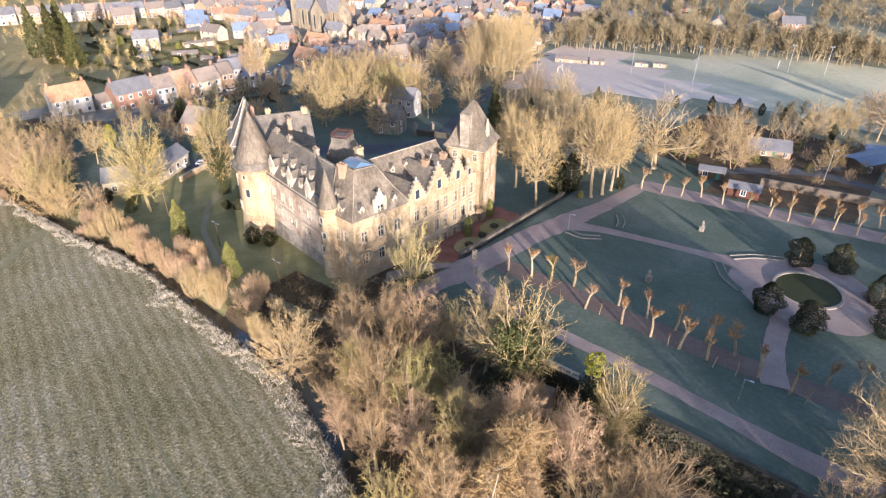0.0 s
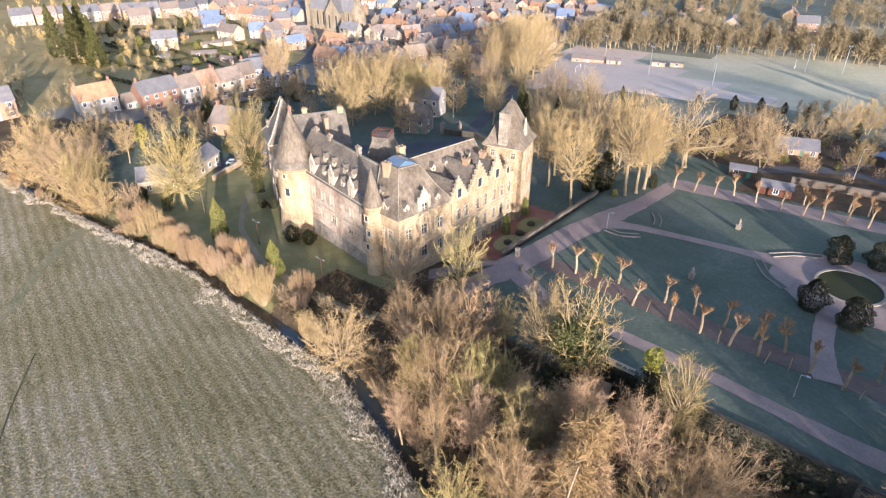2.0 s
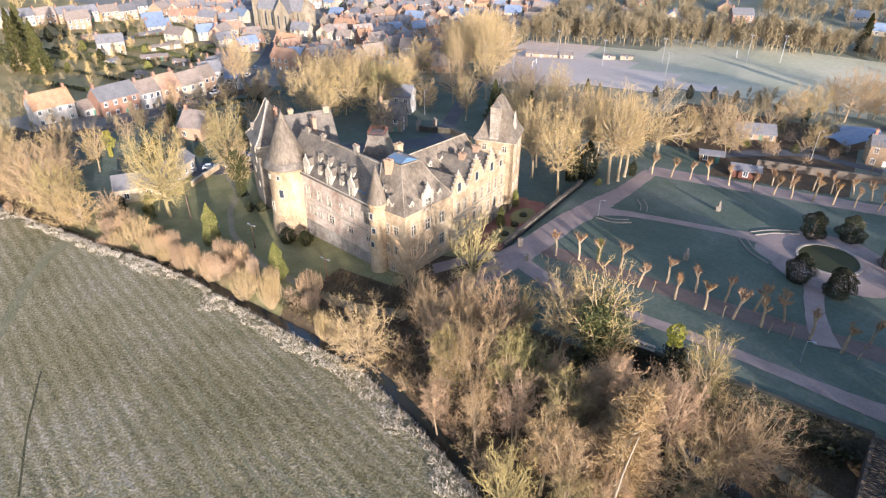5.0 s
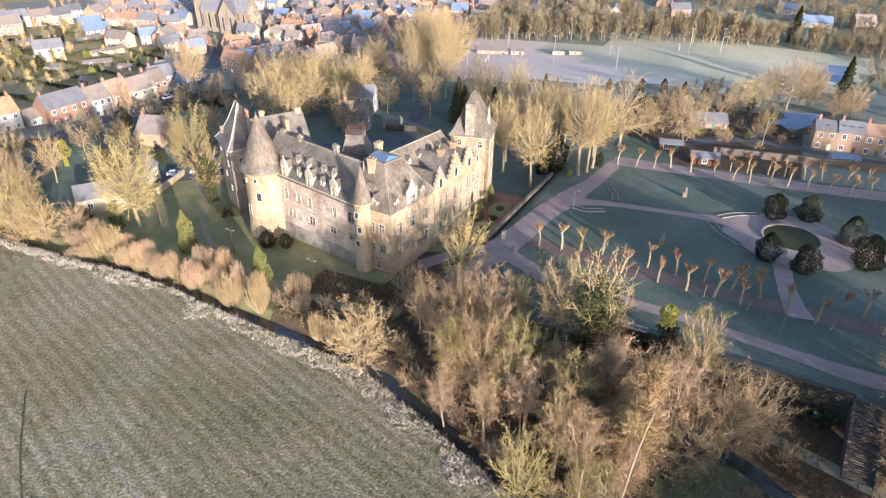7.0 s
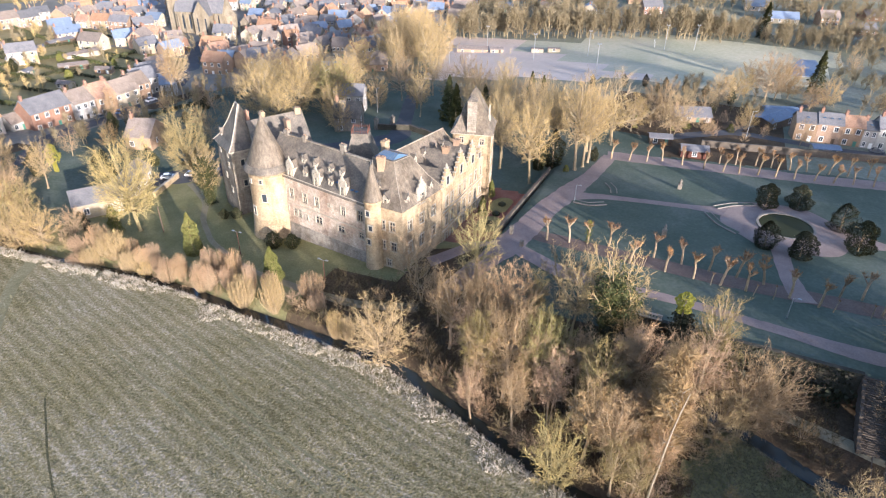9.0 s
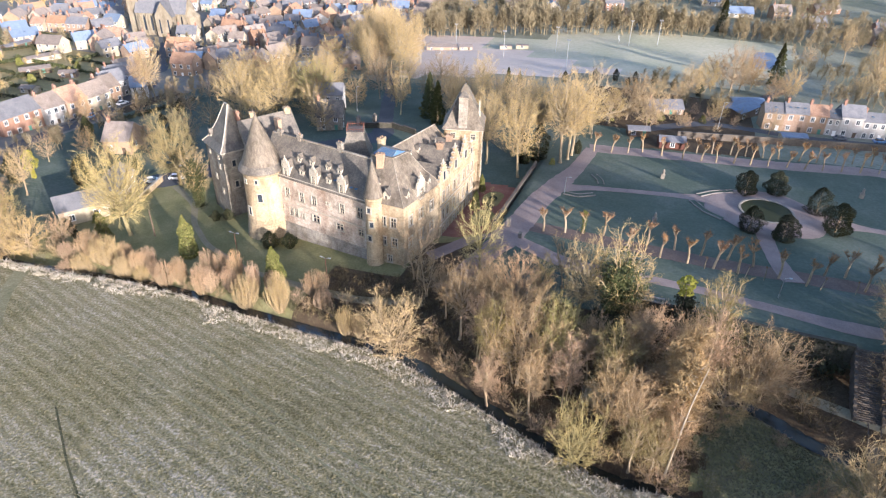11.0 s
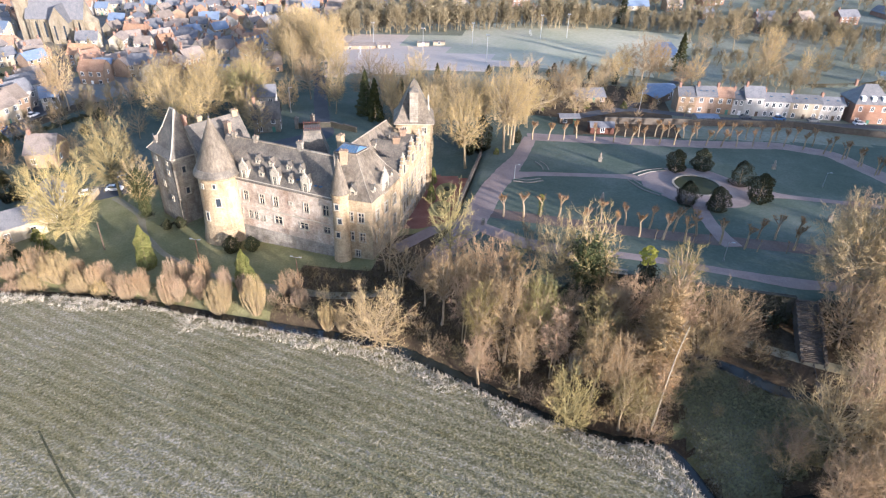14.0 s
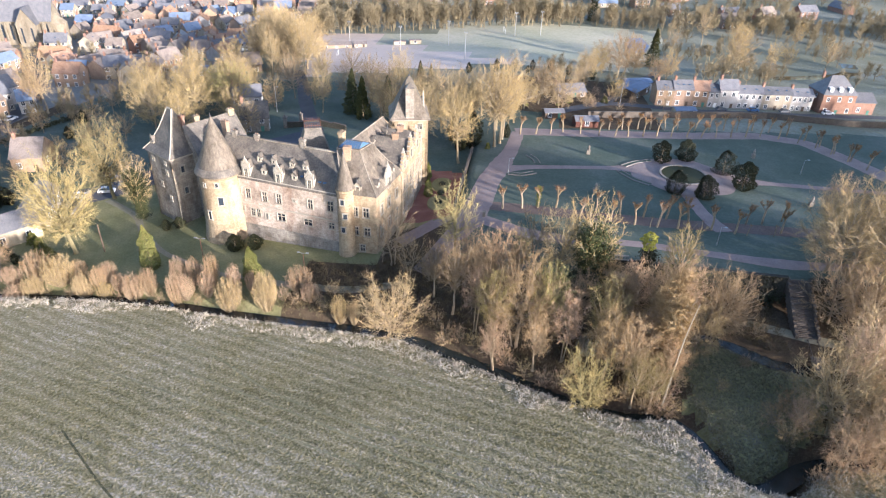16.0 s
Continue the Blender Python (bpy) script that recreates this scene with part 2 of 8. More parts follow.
frost_reed = surface("frosted_reeds", [(0.30, 0.25, 0.18), (0.46, 0.41, 0.33), (0.64, 0.60, 0.53)], 0.4, 3.0, 0.9, 0.0, mix=0.5, spec=0.1)
dry_grass = surface("dry_bank_grass", [(0.10, 0.085, 0.045), (0.165, 0.14, 0.075), (0.25, 0.21, 0.125)], 0.3, 3.0, 0.95, 0.0, mix=0.5, spec=0.1)
grass_blade = surface("pasture_tufts", [(0.094, 0.088, 0.047), (0.171, 0.159, 0.103), (0.308, 0.293, 0.239)], 0.12, 2.0, 0.95, 0.0, mix=0.5, spec=0.1)

bark = surface("bark", [(0.171, 0.13, 0.087), (0.29, 0.227, 0.149), (0.409, 0.324, 0.223)], 0.8, 6.0, 0.9, 0.4, 0.05, vary=0.15, spec=0.1)
bark_pale = surface("pale_bark", [(0.18, 0.143, 0.091), (0.285, 0.229, 0.148), (0.391, 0.323, 0.214)], 0.8, 6.0, 0.85, 0.3, 0.04, vary=0.1, spec=0.1)
twig_gold = surface("golden_twigs", [(0.254, 0.185, 0.087), (0.36, 0.269, 0.134), (0.454, 0.351, 0.19)], 0.25, 3.0, 0.85, 0.0, vary=0.14, spec=0.15)
twig_straw = surface("straw_twigs", [(0.225, 0.178, 0.076), (0.325, 0.262, 0.115), (0.42, 0.345, 0.165)], 0.25, 3.0, 0.85, 0.0, vary=0.12, spec=0.15)
bark_straw = surface("lichened_bark", [(0.15, 0.125, 0.062), (0.235, 0.198, 0.10), (0.32, 0.275, 0.155)], 0.8, 6.0, 0.9, 0.3, 0.04, vary=0.12, spec=0.1)
far_twigs = surface("distant_twigs", [(0.15, 0.122, 0.072), (0.225, 0.185, 0.115), (0.30, 0.25, 0.16)], 0.06, 0.6, 0.9, 0.0, spec=0.1)
bare_wood = surface("barkless_wood", [(0.187, 0.158, 0.119), (0.274, 0.238, 0.184), (0.346, 0.31, 0.252)], 0.8, 6.0, 0.85, 0.2, 0.03, spec=0.1)
twig_olive = surface("olive_twigs", [(0.170, 0.130, 0.059), (0.251, 0.200, 0.091), (0.332, 0.269, 0.127)], 0.25, 3.0, 0.85, 0.0, vary=0.16, spec=0.15)
twig_lime = surface("catkin_twigs", [(0.221, 0.187, 0.071), (0.313, 0.273, 0.106), (0.396, 0.341, 0.166)], 0.25, 3.0, 0.85, 0.0, vary=0.12, spec=0.15)
twig_brown = surface("brown_twigs", [(0.196, 0.133, 0.072), (0.29, 0.205, 0.113), (0.381, 0.275, 0.158)], 0.25, 3.0, 0.85, 0.0, vary=0.16, spec=0.15)
twig_pink = surface("reddish_twigs", [(0.256, 0.164, 0.098), (0.359, 0.244, 0.151), (0.453, 0.328, 0.218)], 0.5, 4.0, 0.85, 0.0, vary=0.18, spec=0.15)
twig_rust = surface("rust_shoots", [(0.178, 0.095, 0.046), (0.258, 0.147, 0.069), (0.339, 0.221, 0.116)], 0.7, 5.0, 0.85, 0.0, vary=0.15, spec=0.15)
bramble = surface("dark_brambles", [(0.06, 0.048, 0.029), (0.111, 0.088, 0.051), (0.187, 0.144, 0.08)], 0.4, 3.0, 0.9, 0.0, vary=0.1, spec=0.1)
leaf_ivy = surface("ivy_leaves", [(0.024, 0.03, 0.009), (0.048, 0.054, 0.018), (0.088, 0.086, 0.03)], 0.5, 4.0, 0.6, 0.0, vary=0.15, spec=0.3)
leaf_yellow = surface("yellow_green_leaves", [(0.178, 0.174, 0.035), (0.306, 0.29, 0.058), (0.433, 0.383, 0.105)], 0.5, 4.0, 0.7, 0.0, vary=0.12, spec=0.2)
leaf_dark = surface("evergreen_leaves", [(0.016, 0.019, 0.009), (0.031, 0.034, 0.014), (0.057, 0.053, 0.022)], 0.6, 4.0, 0.6, 0.0, vary=0.15, spec=0.3)
leaf_cypress = surface("cypress_foliage", [(0.068, 0.080, 0.018), (0.135, 0.140, 0.036), (0.230, 0.200, 0.066)], 0.6, 4.0, 0.7, 0.0, vary=0.1, spec=0.2)
leaf_spruce = surface("spruce_needles", [(0.035, 0.04, 0.014), (0.07, 0.072, 0.026), (0.12, 0.115, 0.045)], 0.4, 3.0, 0.7, 0.0, vary=0.15, spec=0.2)
edging_stone = surface("garden_edging", [(0.15, 0.135, 0.115), (0.225, 0.20, 0.175), (0.30, 0.275, 0.245)], 0.8, 5.0, 0.9, 0.2, 0.03)
# Wall stone coloured dark to stand for the shade these walls lie in
darkened_stone = surface("shade_darkened_masonry", [(0.035, 0.035, 0.024), (0.065, 0.06, 0.045), (0.11, 0.10, 0.08)], 0.4, 3.0, 0.95, 0.4, 0.06, blocks=(0.6, 0.3, 0.85))
# Steps coloured darker to stand for tree shade on the garden stair
step_stone = surface("darkened_steps", [(0.062, 0.052, 0.042), (0.099, 0.083, 0.069), (0.14, 0.119, 0.1)], 0.8, 6.0, 0.9, 0.3, 0.04, vary=0.15)


# ---- mesh helpers ----
class Geo:
    """Gathers faces of one mesh."""

    def __init__(self):
        self.v, self.f, self.m = [], [], []

    def face(self, pts, mi=0):
        k = len(self.v)
        self.v += [tuple(p) for p in pts]
        self.f.append(tuple(range(k, k + len(pts))))
        self.m.append(mi)

    def ring(self, low, high, mi=0):
        """Side faces between two closed rings of points."""
        k, n = len(self.v), len(low)
        self.v += [tuple(p) for p in low] + [tuple(p) for p in high]
        for i in range(n):
            j = (i + 1) % n
            self.f.append((k + i, k + j, k + n + j, k + n + i))
            self.m.append(mi)

    def loft(self, rings, mi=0):
        """One closed skin through rings of points, capped at both ends."""
        k, n = len(self.v), len(rings[0])
        for ring in rings:
            self.v += [tuple(p) for p in ring]
        for j in range(len(rings) - 1):
            for i in range(n):
                a, b = k + j * n + i, k + j * n + (i + 1) % n
                self.f.append((a, b, b + n, a + n))
                self.m.append(mi)
        top = k + (len(rings) - 1) * n
        self.f += [tuple(range(top, top + n)), tuple(range(k + n - 1, k - 1, -1))]
        self.m += [mi, mi]

    def prism(self, poly, z0, z1, mi=0, top=None):
        low = [(x, y, z0) for x, y in poly]
        high = [(x, y, z1) for x, y in (top or poly)]
        self.ring(low, high, mi)
        self.face(high, mi)
        self.face(low[::-1], mi)

    def box(self, c, s, rz=0.0, mi=0, taper=1.0):
        co, si = math.cos(rz), math.sin(rz)
        low, high = [], []
        for a, b in ((-1, -1), (1, -1), (1, 1), (-1, 1)):
            x, y = a * s[0] / 2, b * s[1] / 2
            low.append((c[0] + x * co - y * si, c[1] + x * si + y * co, c[2] - s[2] / 2))
            high.append((c[0] + taper * (x * co - y * si), c[1] + taper * (x * si + y * co), c[2] + s[2] / 2))
        self.ring(low, high, mi)
        self.face(high, mi)
        self.face(low[::-1], mi)

    def round(self, c, levels, n=24, mi=0, turn=0.0):
        """A turned body: levels of (radius, z)."""
        k = len(self.v)
        for r, z in levels:
            self.v += [(c[0] + r * math.cos(turn + 6.28319 * i / n), c[1] + r * math.sin(turn + 6.28319 * i / n), z) for i in range(n)]
        for j in range(len(levels) - 1):
            for i in range(n):
                a, b = k + j * n + i, k + j * n + (i + 1) % n
                self.f.append((a, b, b + n, a + n))
                self.m.append(mi)
        top = k + (len(levels) - 1) * n
        self.f += [tuple(range(top, top + n)), tuple(range(k + n - 1, k - 1, -1))]
        self.m += [mi, mi]

    def tube(self, p0, p1, r0, r1, n=5, mi=0):
        a, b = Vector(p0), Vector(p1)
        d = b - a
        s = d.cross(Vector((0.3, 0.2, 1.0)) if abs(d.x) + abs(d.y) > 1e-4 else Vector((1, 0, 0))).normalized()
        t = d.cross(s).normalized()
        k = len(self.v)
        for q, r in ((a, r0), (b, r1)):
            for i in range(n):
                w = q + (s * math.cos(6.28319 * i / n) + t * math.sin(6.28319 * i / n)) * r
                self.v.append((w.x, w.y, w.z))
        for i in range(n):
            j = (i + 1) % n
            self.f.append((k + i, k + n + i, k + n + j, k + j))
            self.m.append(mi)

    def blade(self, p0, p1, w, mi=0, side=None):
        a, b = Vector(p0), Vector(p1)
        s = side if side else Vector((random.uniform(-1, 1), random.uniform(-1, 1), random.uniform(-1, 1)))
        s = (b - a).cross(s)
        s = s.normalized() * w if s.length > 1e-6 else Vector((w, 0, 0))
        k = len(self.v)
        self.v += [tuple(a - s), tuple(a + s), tuple(b)]
        self.f.append((k, k + 1, k + 2))
        self.m.append(mi)

    def leaf(self, c, size, mi=0):
        u = Vector((random.gauss(0, 1), random.gauss(0, 1), random.gauss(0, 1))).normalized()
        w = u.orthogonal().normalized() * size
        u = u * size
        c = Vector(c)
        k = len(self.v)
        self.v += [tuple(c - u), tuple(c + w * 0.6), tuple(c + u), tuple(c - w * 0.6)]
        self.f.append((k, k + 1, k + 2, k + 3))
        self.m.append(mi)

    def gable(self, a, b, half, z0, z1, over=0.0, mi=0, thick=0.25, hip0=0.0, hip1=0.0):
        """A pitched roof whose ridge runs from a to b (plan points); hips pull the ridge's ends in."""
        d = (Vector(b) - Vector(a)).normalized()
        n = Vector((-d.y, d.x))
        A, B = Vector(a) - d * over, Vector(b) + d * over
        R0, R1 = A + d * hip0, B - d * hip1
        drop = (z1 - z0) / half * over
        h = half + over
        low = [A - n * h, B - n * h, B + n * h, A + n * h]
        lo = [(p.x, p.y, z0 - drop) for p in low]
        r0, r1 = (R0.x, R0.y, z1), (R1.x, R1.y, z1)
        for up in (0, 1):
            dz = 0 if up else -thick
            q = [(x, y, z + dz) for x, y, z in lo]
            s0, s1 = (r0[0], r0[1], z1 + dz), (r1[0], r1[1], z1 + dz)
            for fc in ([q[0], q[1], s1, s0], [q[2], q[3], s0, s1]) + (([q[3], q[0], s0],) if hip0 else ()) + (([q[1], q[2], s1],) if hip1 else ()):
                self.face(fc if up else fc[::-1], mi)
        rim = [lo[0], lo[1]] + ([] if hip1 else [r1]) + [lo[2], lo[3]] + ([] if hip0 else [r0])
        self.ring([(x, y, z - thick) for x, y, z in rim], rim, mi)

    def obj(self, name, mats, parent=None, label="", smooth=False, origin=None, base=None):
        me = bpy.data.meshes.new(name)
        vs = self.v if origin is None else [(x - origin[0], y - origin[1], z - origin[2]) for x, y, z in self.v]
        me.from_pydata(vs, [], self.f)
        for m in mats if isinstance(mats, (list, tuple)) else [mats]:
            me.materials.append(m)
        if any(self.m):
            me.polygons.foreach_set("material_index", self.m)
        if smooth:
            me.polygons.foreach_set("use_smooth", [True] * len(me.polygons))
        me.update()
        ob = new(name, me)
        if origin is not None:
            ob.location = origin
        return hang(ob, parent, label)


def hang(ob, parent=None, label=""):
    if parent is not None:
        ob.parent = parent
        if parent.type == "EMPTY" and parent.get("at_world"):
            ob.matrix_parent_inverse = Matrix.Translation(-parent.location)
        elif parent.type == "MESH" and parent.location.length > 0:
            ob.matrix_parent_inverse = Matrix.Translation(-parent.location)
    if label:
        ob["label"] = label
    return ob


def thing(name, at, label, category, group="", kind="", world_coords=True):
    e = new(name)
    e.location, e.empty_display_size = at, 0.5
    if world_coords:
        e["at_world"] = 1
    return tagged(e, label, category, group, kind)


def share(name, me, parent, loc=(0, 0, 0), rz=0.0):
    ob = new(name, me)
    ob.parent, ob.location, ob.rotation_euler = parent, loc, (0, 0, rz)
    return ob


# ---- the lie of the land ----
RIVER_X = [-300, -200, -165, -150, -136, -120, -106, -94, -83, -71, -60, -50, -40, -30, -24]
RIVER_Y = [44, 47, 50, 50.5, 52, 52, 50.5, 49.5, 48.8, 48.5, 45, 41.5, 37.5, 35.5, 36.5]
LOOP = [(-24, 36.8), (-20.6, 36.6), (-19.8, 32.5), (-18.1, 28.3), (-16.4, 24.9), (-13.6, 23.2), (-10.5, 23.4), (-7.8, 26.4), (-5.5, 29.7), (0, 31.5), (8, 31), (30, 28), (70, 22)]


def ease(a, b, v):
    t = min(1.0, max(0.0, (v - a) / (b - a)))
    return t * t * (3 - 2 * t)


def river_y(x):
    return float(np.interp(x, RIVER_X, RIVER_Y)) if x < -24 else float(np.interp(x, [-24, -13, -9, 0, 30, 70], [36.5, 24.5, 23.5, 31, 30, 22]))


def seg_dist(x, y, p, q):
    dx, dy = q[0] - p[0], q[1] - p[1]
    t = max(0.0, min(1.0, ((x - p[0]) * dx + (y - p[1]) * dy) / (dx * dx + dy * dy)))
    return math.hypot(x - p[0] - t * dx, y - p[1] - t * dy)


RIVER = [(x, y) for x, y in zip(RIVER_X, RIVER_Y)] + LOOP[1:]


def river_dist(x, y):
    if y < 15 or y > 60:
        return 99.0
    return min(seg_dist(x, y, p, q) for p, q in zip(RIVER, RIVER[1:]))


def terrace_z(x, y):
    z = 4.4 - 0.07 * (min(y, 200) - 112) - 0.1 * min(120, max(0, y - 200)) - 0.06 * min(190, max(0, -60 - x))
    return z + 0.02 * max(0, min(y, 900) - 340)


def bank_z(x, y):
    """The land without the river's bed."""
    lo = -0.4 + 0.05 * (max(x, -170) + 90) - 0.01 * (y - 72)
    w = ease(-85, -62, x)
    lo = lo * (1 - w) + (-1 + 0.1 * (min(y, 60) - 36)) * w
    e = ease(-66.5, -64.5, x) if y > 86 else ease(-80, -60, x)
    n = ease(68.3, 69.1, y) if x > -38 else ease(62, 84, y)
    t = max(e * n, ease(128, 150, y), ease(-175, -215, x) * ease(50, 75, y))
    z = lo * (1 - t) + terrace_z(x, y) * t
    yr = river_y(x)
    f = ease(yr - 4, yr - 1, y)
    fz = 0.3 - 0.05 * (max(y, -60) - 27) - 0.022 * (-63 - max(-320, min(40, x)))
    return fz * (1 - f) + z * f


CANAL = [(-22, 60), (-15.5, 57), (-9.4, 54.6), (-3.4, 51.4), (4, 50.5), (14, 50), (30, 52)]


def canal_dist(x, y):
    if y < 45 or y > 65 or x < -26 or x > 34:
        return 99.0
    return min(seg_dist(x, y, p, q) for p, q in zip(CANAL, CANAL[1:]))


def ground_z(x, y):
    z = bank_z(x, y)
    d = river_dist(x, y)
    if d < 4.5:
        z -= 1.9 * (1 - ease(0.9, 2.7, d))
    z -= 1.5 * (1 - ease(0.9, 2.4, canal_dist(x, y)))
    return z


def in_poly(x, y, poly):
    inside = False
    for (x0, y0), (x1, y1) in zip(poly, poly[1:] + poly[:1]):
        if (y0 > y) != (y1 > y) and x < (x1 - x0) * (y - y0) / (y1 - y0) + x0:
            inside = not inside
    return inside


PITCH = [(-150, 226), (-188, 338), (-40, 384), (30, 372), (-8, 262), (-60, 262), (-100, 248)]
TOWN = [(-270, 60), (-215, 95), (-225, 160), (-200, 225), (-195, 300), (-210, 430), (-520, 430), (-520, 60)]
CASTLE_YARD = [(-67, 88), (-67, 117), (-78, 119), (-78, 88)]

MEADOW = [(-20, 38), (-20, 48), (-16, 55), (-9, 53), (0, 49.5), (4, 47), (1, 38), (-6, 31), (-9, 26), (-13, 25), (-16, 28), (-18, 33)]


def zone(x, y):
    yr = river_y(x)
    if y < yr - 1.5:
        return 0
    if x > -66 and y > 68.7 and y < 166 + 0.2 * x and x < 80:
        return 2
    if in_poly(x, y, CASTLE_YARD):
        return 7
    if y < 68.7 and x > -95 and x < 120:
        return 1 if in_poly(x + 1.2 * math.sin(y), y + 1.2 * math.sin(x * 1.3), MEADOW) else 3
    if x > -170 and x < -60 and y < 108:
        return 1 if not (x > -92 and y < 84 and x > -80) else 3
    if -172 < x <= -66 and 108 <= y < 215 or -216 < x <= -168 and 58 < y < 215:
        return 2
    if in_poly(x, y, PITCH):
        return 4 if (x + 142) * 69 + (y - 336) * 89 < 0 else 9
    if in_poly(x, y, TOWN):
        return 8 if (x < -262 and y < 215) or (x < -330 and y < 250) else 5
    if x < -420 and y < 420:
        return 8
    if y > 385 or x < -300:
        return 6
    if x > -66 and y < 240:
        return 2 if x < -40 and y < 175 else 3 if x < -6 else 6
    return 3 if y < 215 else 6


def axis(core0, core1, step, far):
    out = list(np.arange(core0, core1 + 0.01, step))
    s, a, b = step, core0, core1
    while b < far:
        s *= 1.16
        a, b = a - s, b + s
        out = [a] + out + [b]
    return out


gx, gy = axis(-175, 12, 1.0, 2600), axis(8, 165, 1.0, 2600)
verts = [(x, y, ground_z(x, y)) for y in gy for x in gx]
nx = len(gx)
faces, mids = [], []
for j in range(len(gy) - 1):
    for i in range(nx - 1):
        faces.append((j * nx + i, j * nx + i + 1, (j + 1) * nx + i + 1, (j + 1) * nx + i))
        mids.append(zone((gx[i] + gx[i + 1]) / 2, (gy[j] + gy[j + 1]) / 2))
me = bpy.data.meshes.new("ground")
me.from_pydata(verts, [], faces)
for m in (field_grass, lawn_grass, park_grass, wood_floor, pitch_grass, town_floor, far_meadow, gravel_red, garden_soil, pitch_green):
    me.materials.append(m)
me.polygons.foreach_set("material_index", mids)
me.polygons.foreach_set("use_smooth", [True] * len(faces))
tagged(new("ground", me), "frosty pasture, lawns and wood floor of a river valley", "ground", kind="structure")


def ribbon(name, line, width, mat, label, category="path", lift=0.05, step=1.0, z_of=None):
    """A strip of even or varying width laid on the land."""
    pts = []
    for (p, q) in zip(line, line[1:]):
        k = max(1, int(math.hypot(q[0] - p[0], q[1] - p[1]) / step))
        pts += [tuple(p[c] + (q[c] - p[c]) * i / k for c in range(len(p))) for i in range(k)]
    pts.append(tuple(line[-1]))
    for _ in range(6):
        pts = [pts[0]] + [tuple((a[c] + 2 * b[c] + d[c]) / 4 for c in range(len(b))) for a, b, d in zip(pts, pts[1:], pts[2:])] + [pts[-1]]
    g = Geo()
    rows = []
    for i, p in enumerate(pts):
        a, b = pts[max(0, i - 1)], pts[min(len(pts) - 1, i + 1)]
        d = Vector((b[0] - a[0], b[1] - a[1])).normalized()
        w = p[2] if len(p) > 2 else width
        m = int(width / 1.2) + 2
        row = []
        for s in range(m):
            o = (s / (m - 1) - 0.5) * w
            if s in (0, m - 1):
                o *= 1 + 0.12 * noise.noise((p[0] * 0.5, p[1] * 0.5, s))
            x, y = p[0] - d.y * o, p[1] + d.x * o
            row.append((x, y, (z_of or ground_z)(x, y) + lift))
        rows.append(row)
    k = 0
    for row in rows:
        g.v += row
    m = len(rows[0])
    for i in range(len(rows) - 1):
        for s in range(m - 1):
            g.f.append((i * m + s, i * m + s + 1, (i + 1) * m + s + 1, (i + 1) * m + s))
            g.m.append(0)
    ob = g.obj(name, mat, smooth=True)
    return tagged(ob, label, category, kind="structure")


WATER_Z = [ground_z(x, y) + 0.45 for x, y in zip(RIVER_X, RIVER_Y)]


def water_z(x, y):
    return float(np.interp(x, RIVER_X, WATER_Z))


ribbon("river", [(x, y, 1.4 if x < -158 else 2.2 if x < -75 else 2.9 if x < -26 else 3.0) for x, y in RIVER], 3.9, water, "narrow dark stream between frosted banks", "river", lift=0, z_of=water_z, step=2.0)
ribbon("canal", CANAL, 3.0, water, "narrow dark channel at the foot of the terrace", "channel", lift=0.0, z_of=lambda x, y: bank_z(x, min(y, 56)) - 0.95, step=2.0)

# ---- park paths, beds and pond ----
ribbon("path_avenue", [(-70, 66, 4.5), (-66, 74, 5), (-61.5, 82, 6.6), (-60.3, 92, 6.2), (-59.4, 104, 6), (-57, 118, 6), (-54.5, 132, 4.2), (-53, 150, 4)], 6.5, gravel_pink, "wide pink gravel avenue along the park")
ribbon("path_cross", [(-57, 115, 6), (-50, 118.5, 3), (-40, 121, 2.6), (-28, 123.5, 2.6), (-22, 124.5, 5), (-17, 124.5, 8), (-11, 124.5, 13), (-4, 124.5, 16), (4, 123, 9), (14, 122, 2.8), (40, 122, 2.6), (64, 124, 2.6)], 5, gravel_pink, "pink gravel path widening round the pond", lift=0.07)
ribbon("path_south", [(-62, 84, 4), (-50, 79, 3.2), (-36, 77.6, 2.9), (-21, 77.2, 2.8), (-8, 75.8, 2.9), (3, 74.6, 4.5), (12, 75.5, 3.4), (60, 83, 3)], 4, gravel_pink, "gravel path above the retaining wall", lift=0.06)
ribbon("path_pond_south", [(-8, 116, 5.0), (-9, 108, 3.6), (-8, 99, 3.4), (-6.5, 92, 4.0), (-5, 88, 4.5)], 4.5, gravel_pink, "gravel path from the pond", lift=0.09)
ribbon("avenue_south", [(-58, 90.5), (-20, 89.6), (20, 92), (48, 102)], 5.0, walk_soil, "gravel walk under pollarded trees", lift=0.04)
ribbon("avenue_north", [(-54, 150.5), (-30, 154.5), (0, 160.5), (24, 167), (38, 163.5), (46, 147), (52, 130)], 7, gravel_pink, "pink gravel walk under pollarded trees", lift=0.04)
ribbon("castle_forecourt", [(-77, 78), (-72, 82), (-64, 87)], 5, gravel_pink, "gravel drive to the castle", lift=0.08)
ribbon("lawn_path", [(-157, 92, 2.0), (-150, 88, 1.8), (-144, 84, 1.8), (-138, 76, 1.4), (-128, 68, 1.3), (-112, 61.5, 1.4), (-96, 59.5, 2.0), (-84, 59, 2.4), (-72, 62, 2.6)], 2, worn_track, "narrow gravel path across the castle lawn", lift=0.05)
ribbon("parking_yard", [(-169, 90), (-160, 97), (-152, 108), (-148, 120)], 10, asphalt, "asphalt yard where cars are parked", lift=0.06)
ribbon("north_road", [(-150, 118, 7), (-128, 134, 8), (-118, 142, 8), (-124, 158, 5), (-134, 182, 5), (-146, 214, 5), (-158, 240, 5)], 7, asphalt, "asphalt drive leading to the castle gate", "road", lift=0.06)
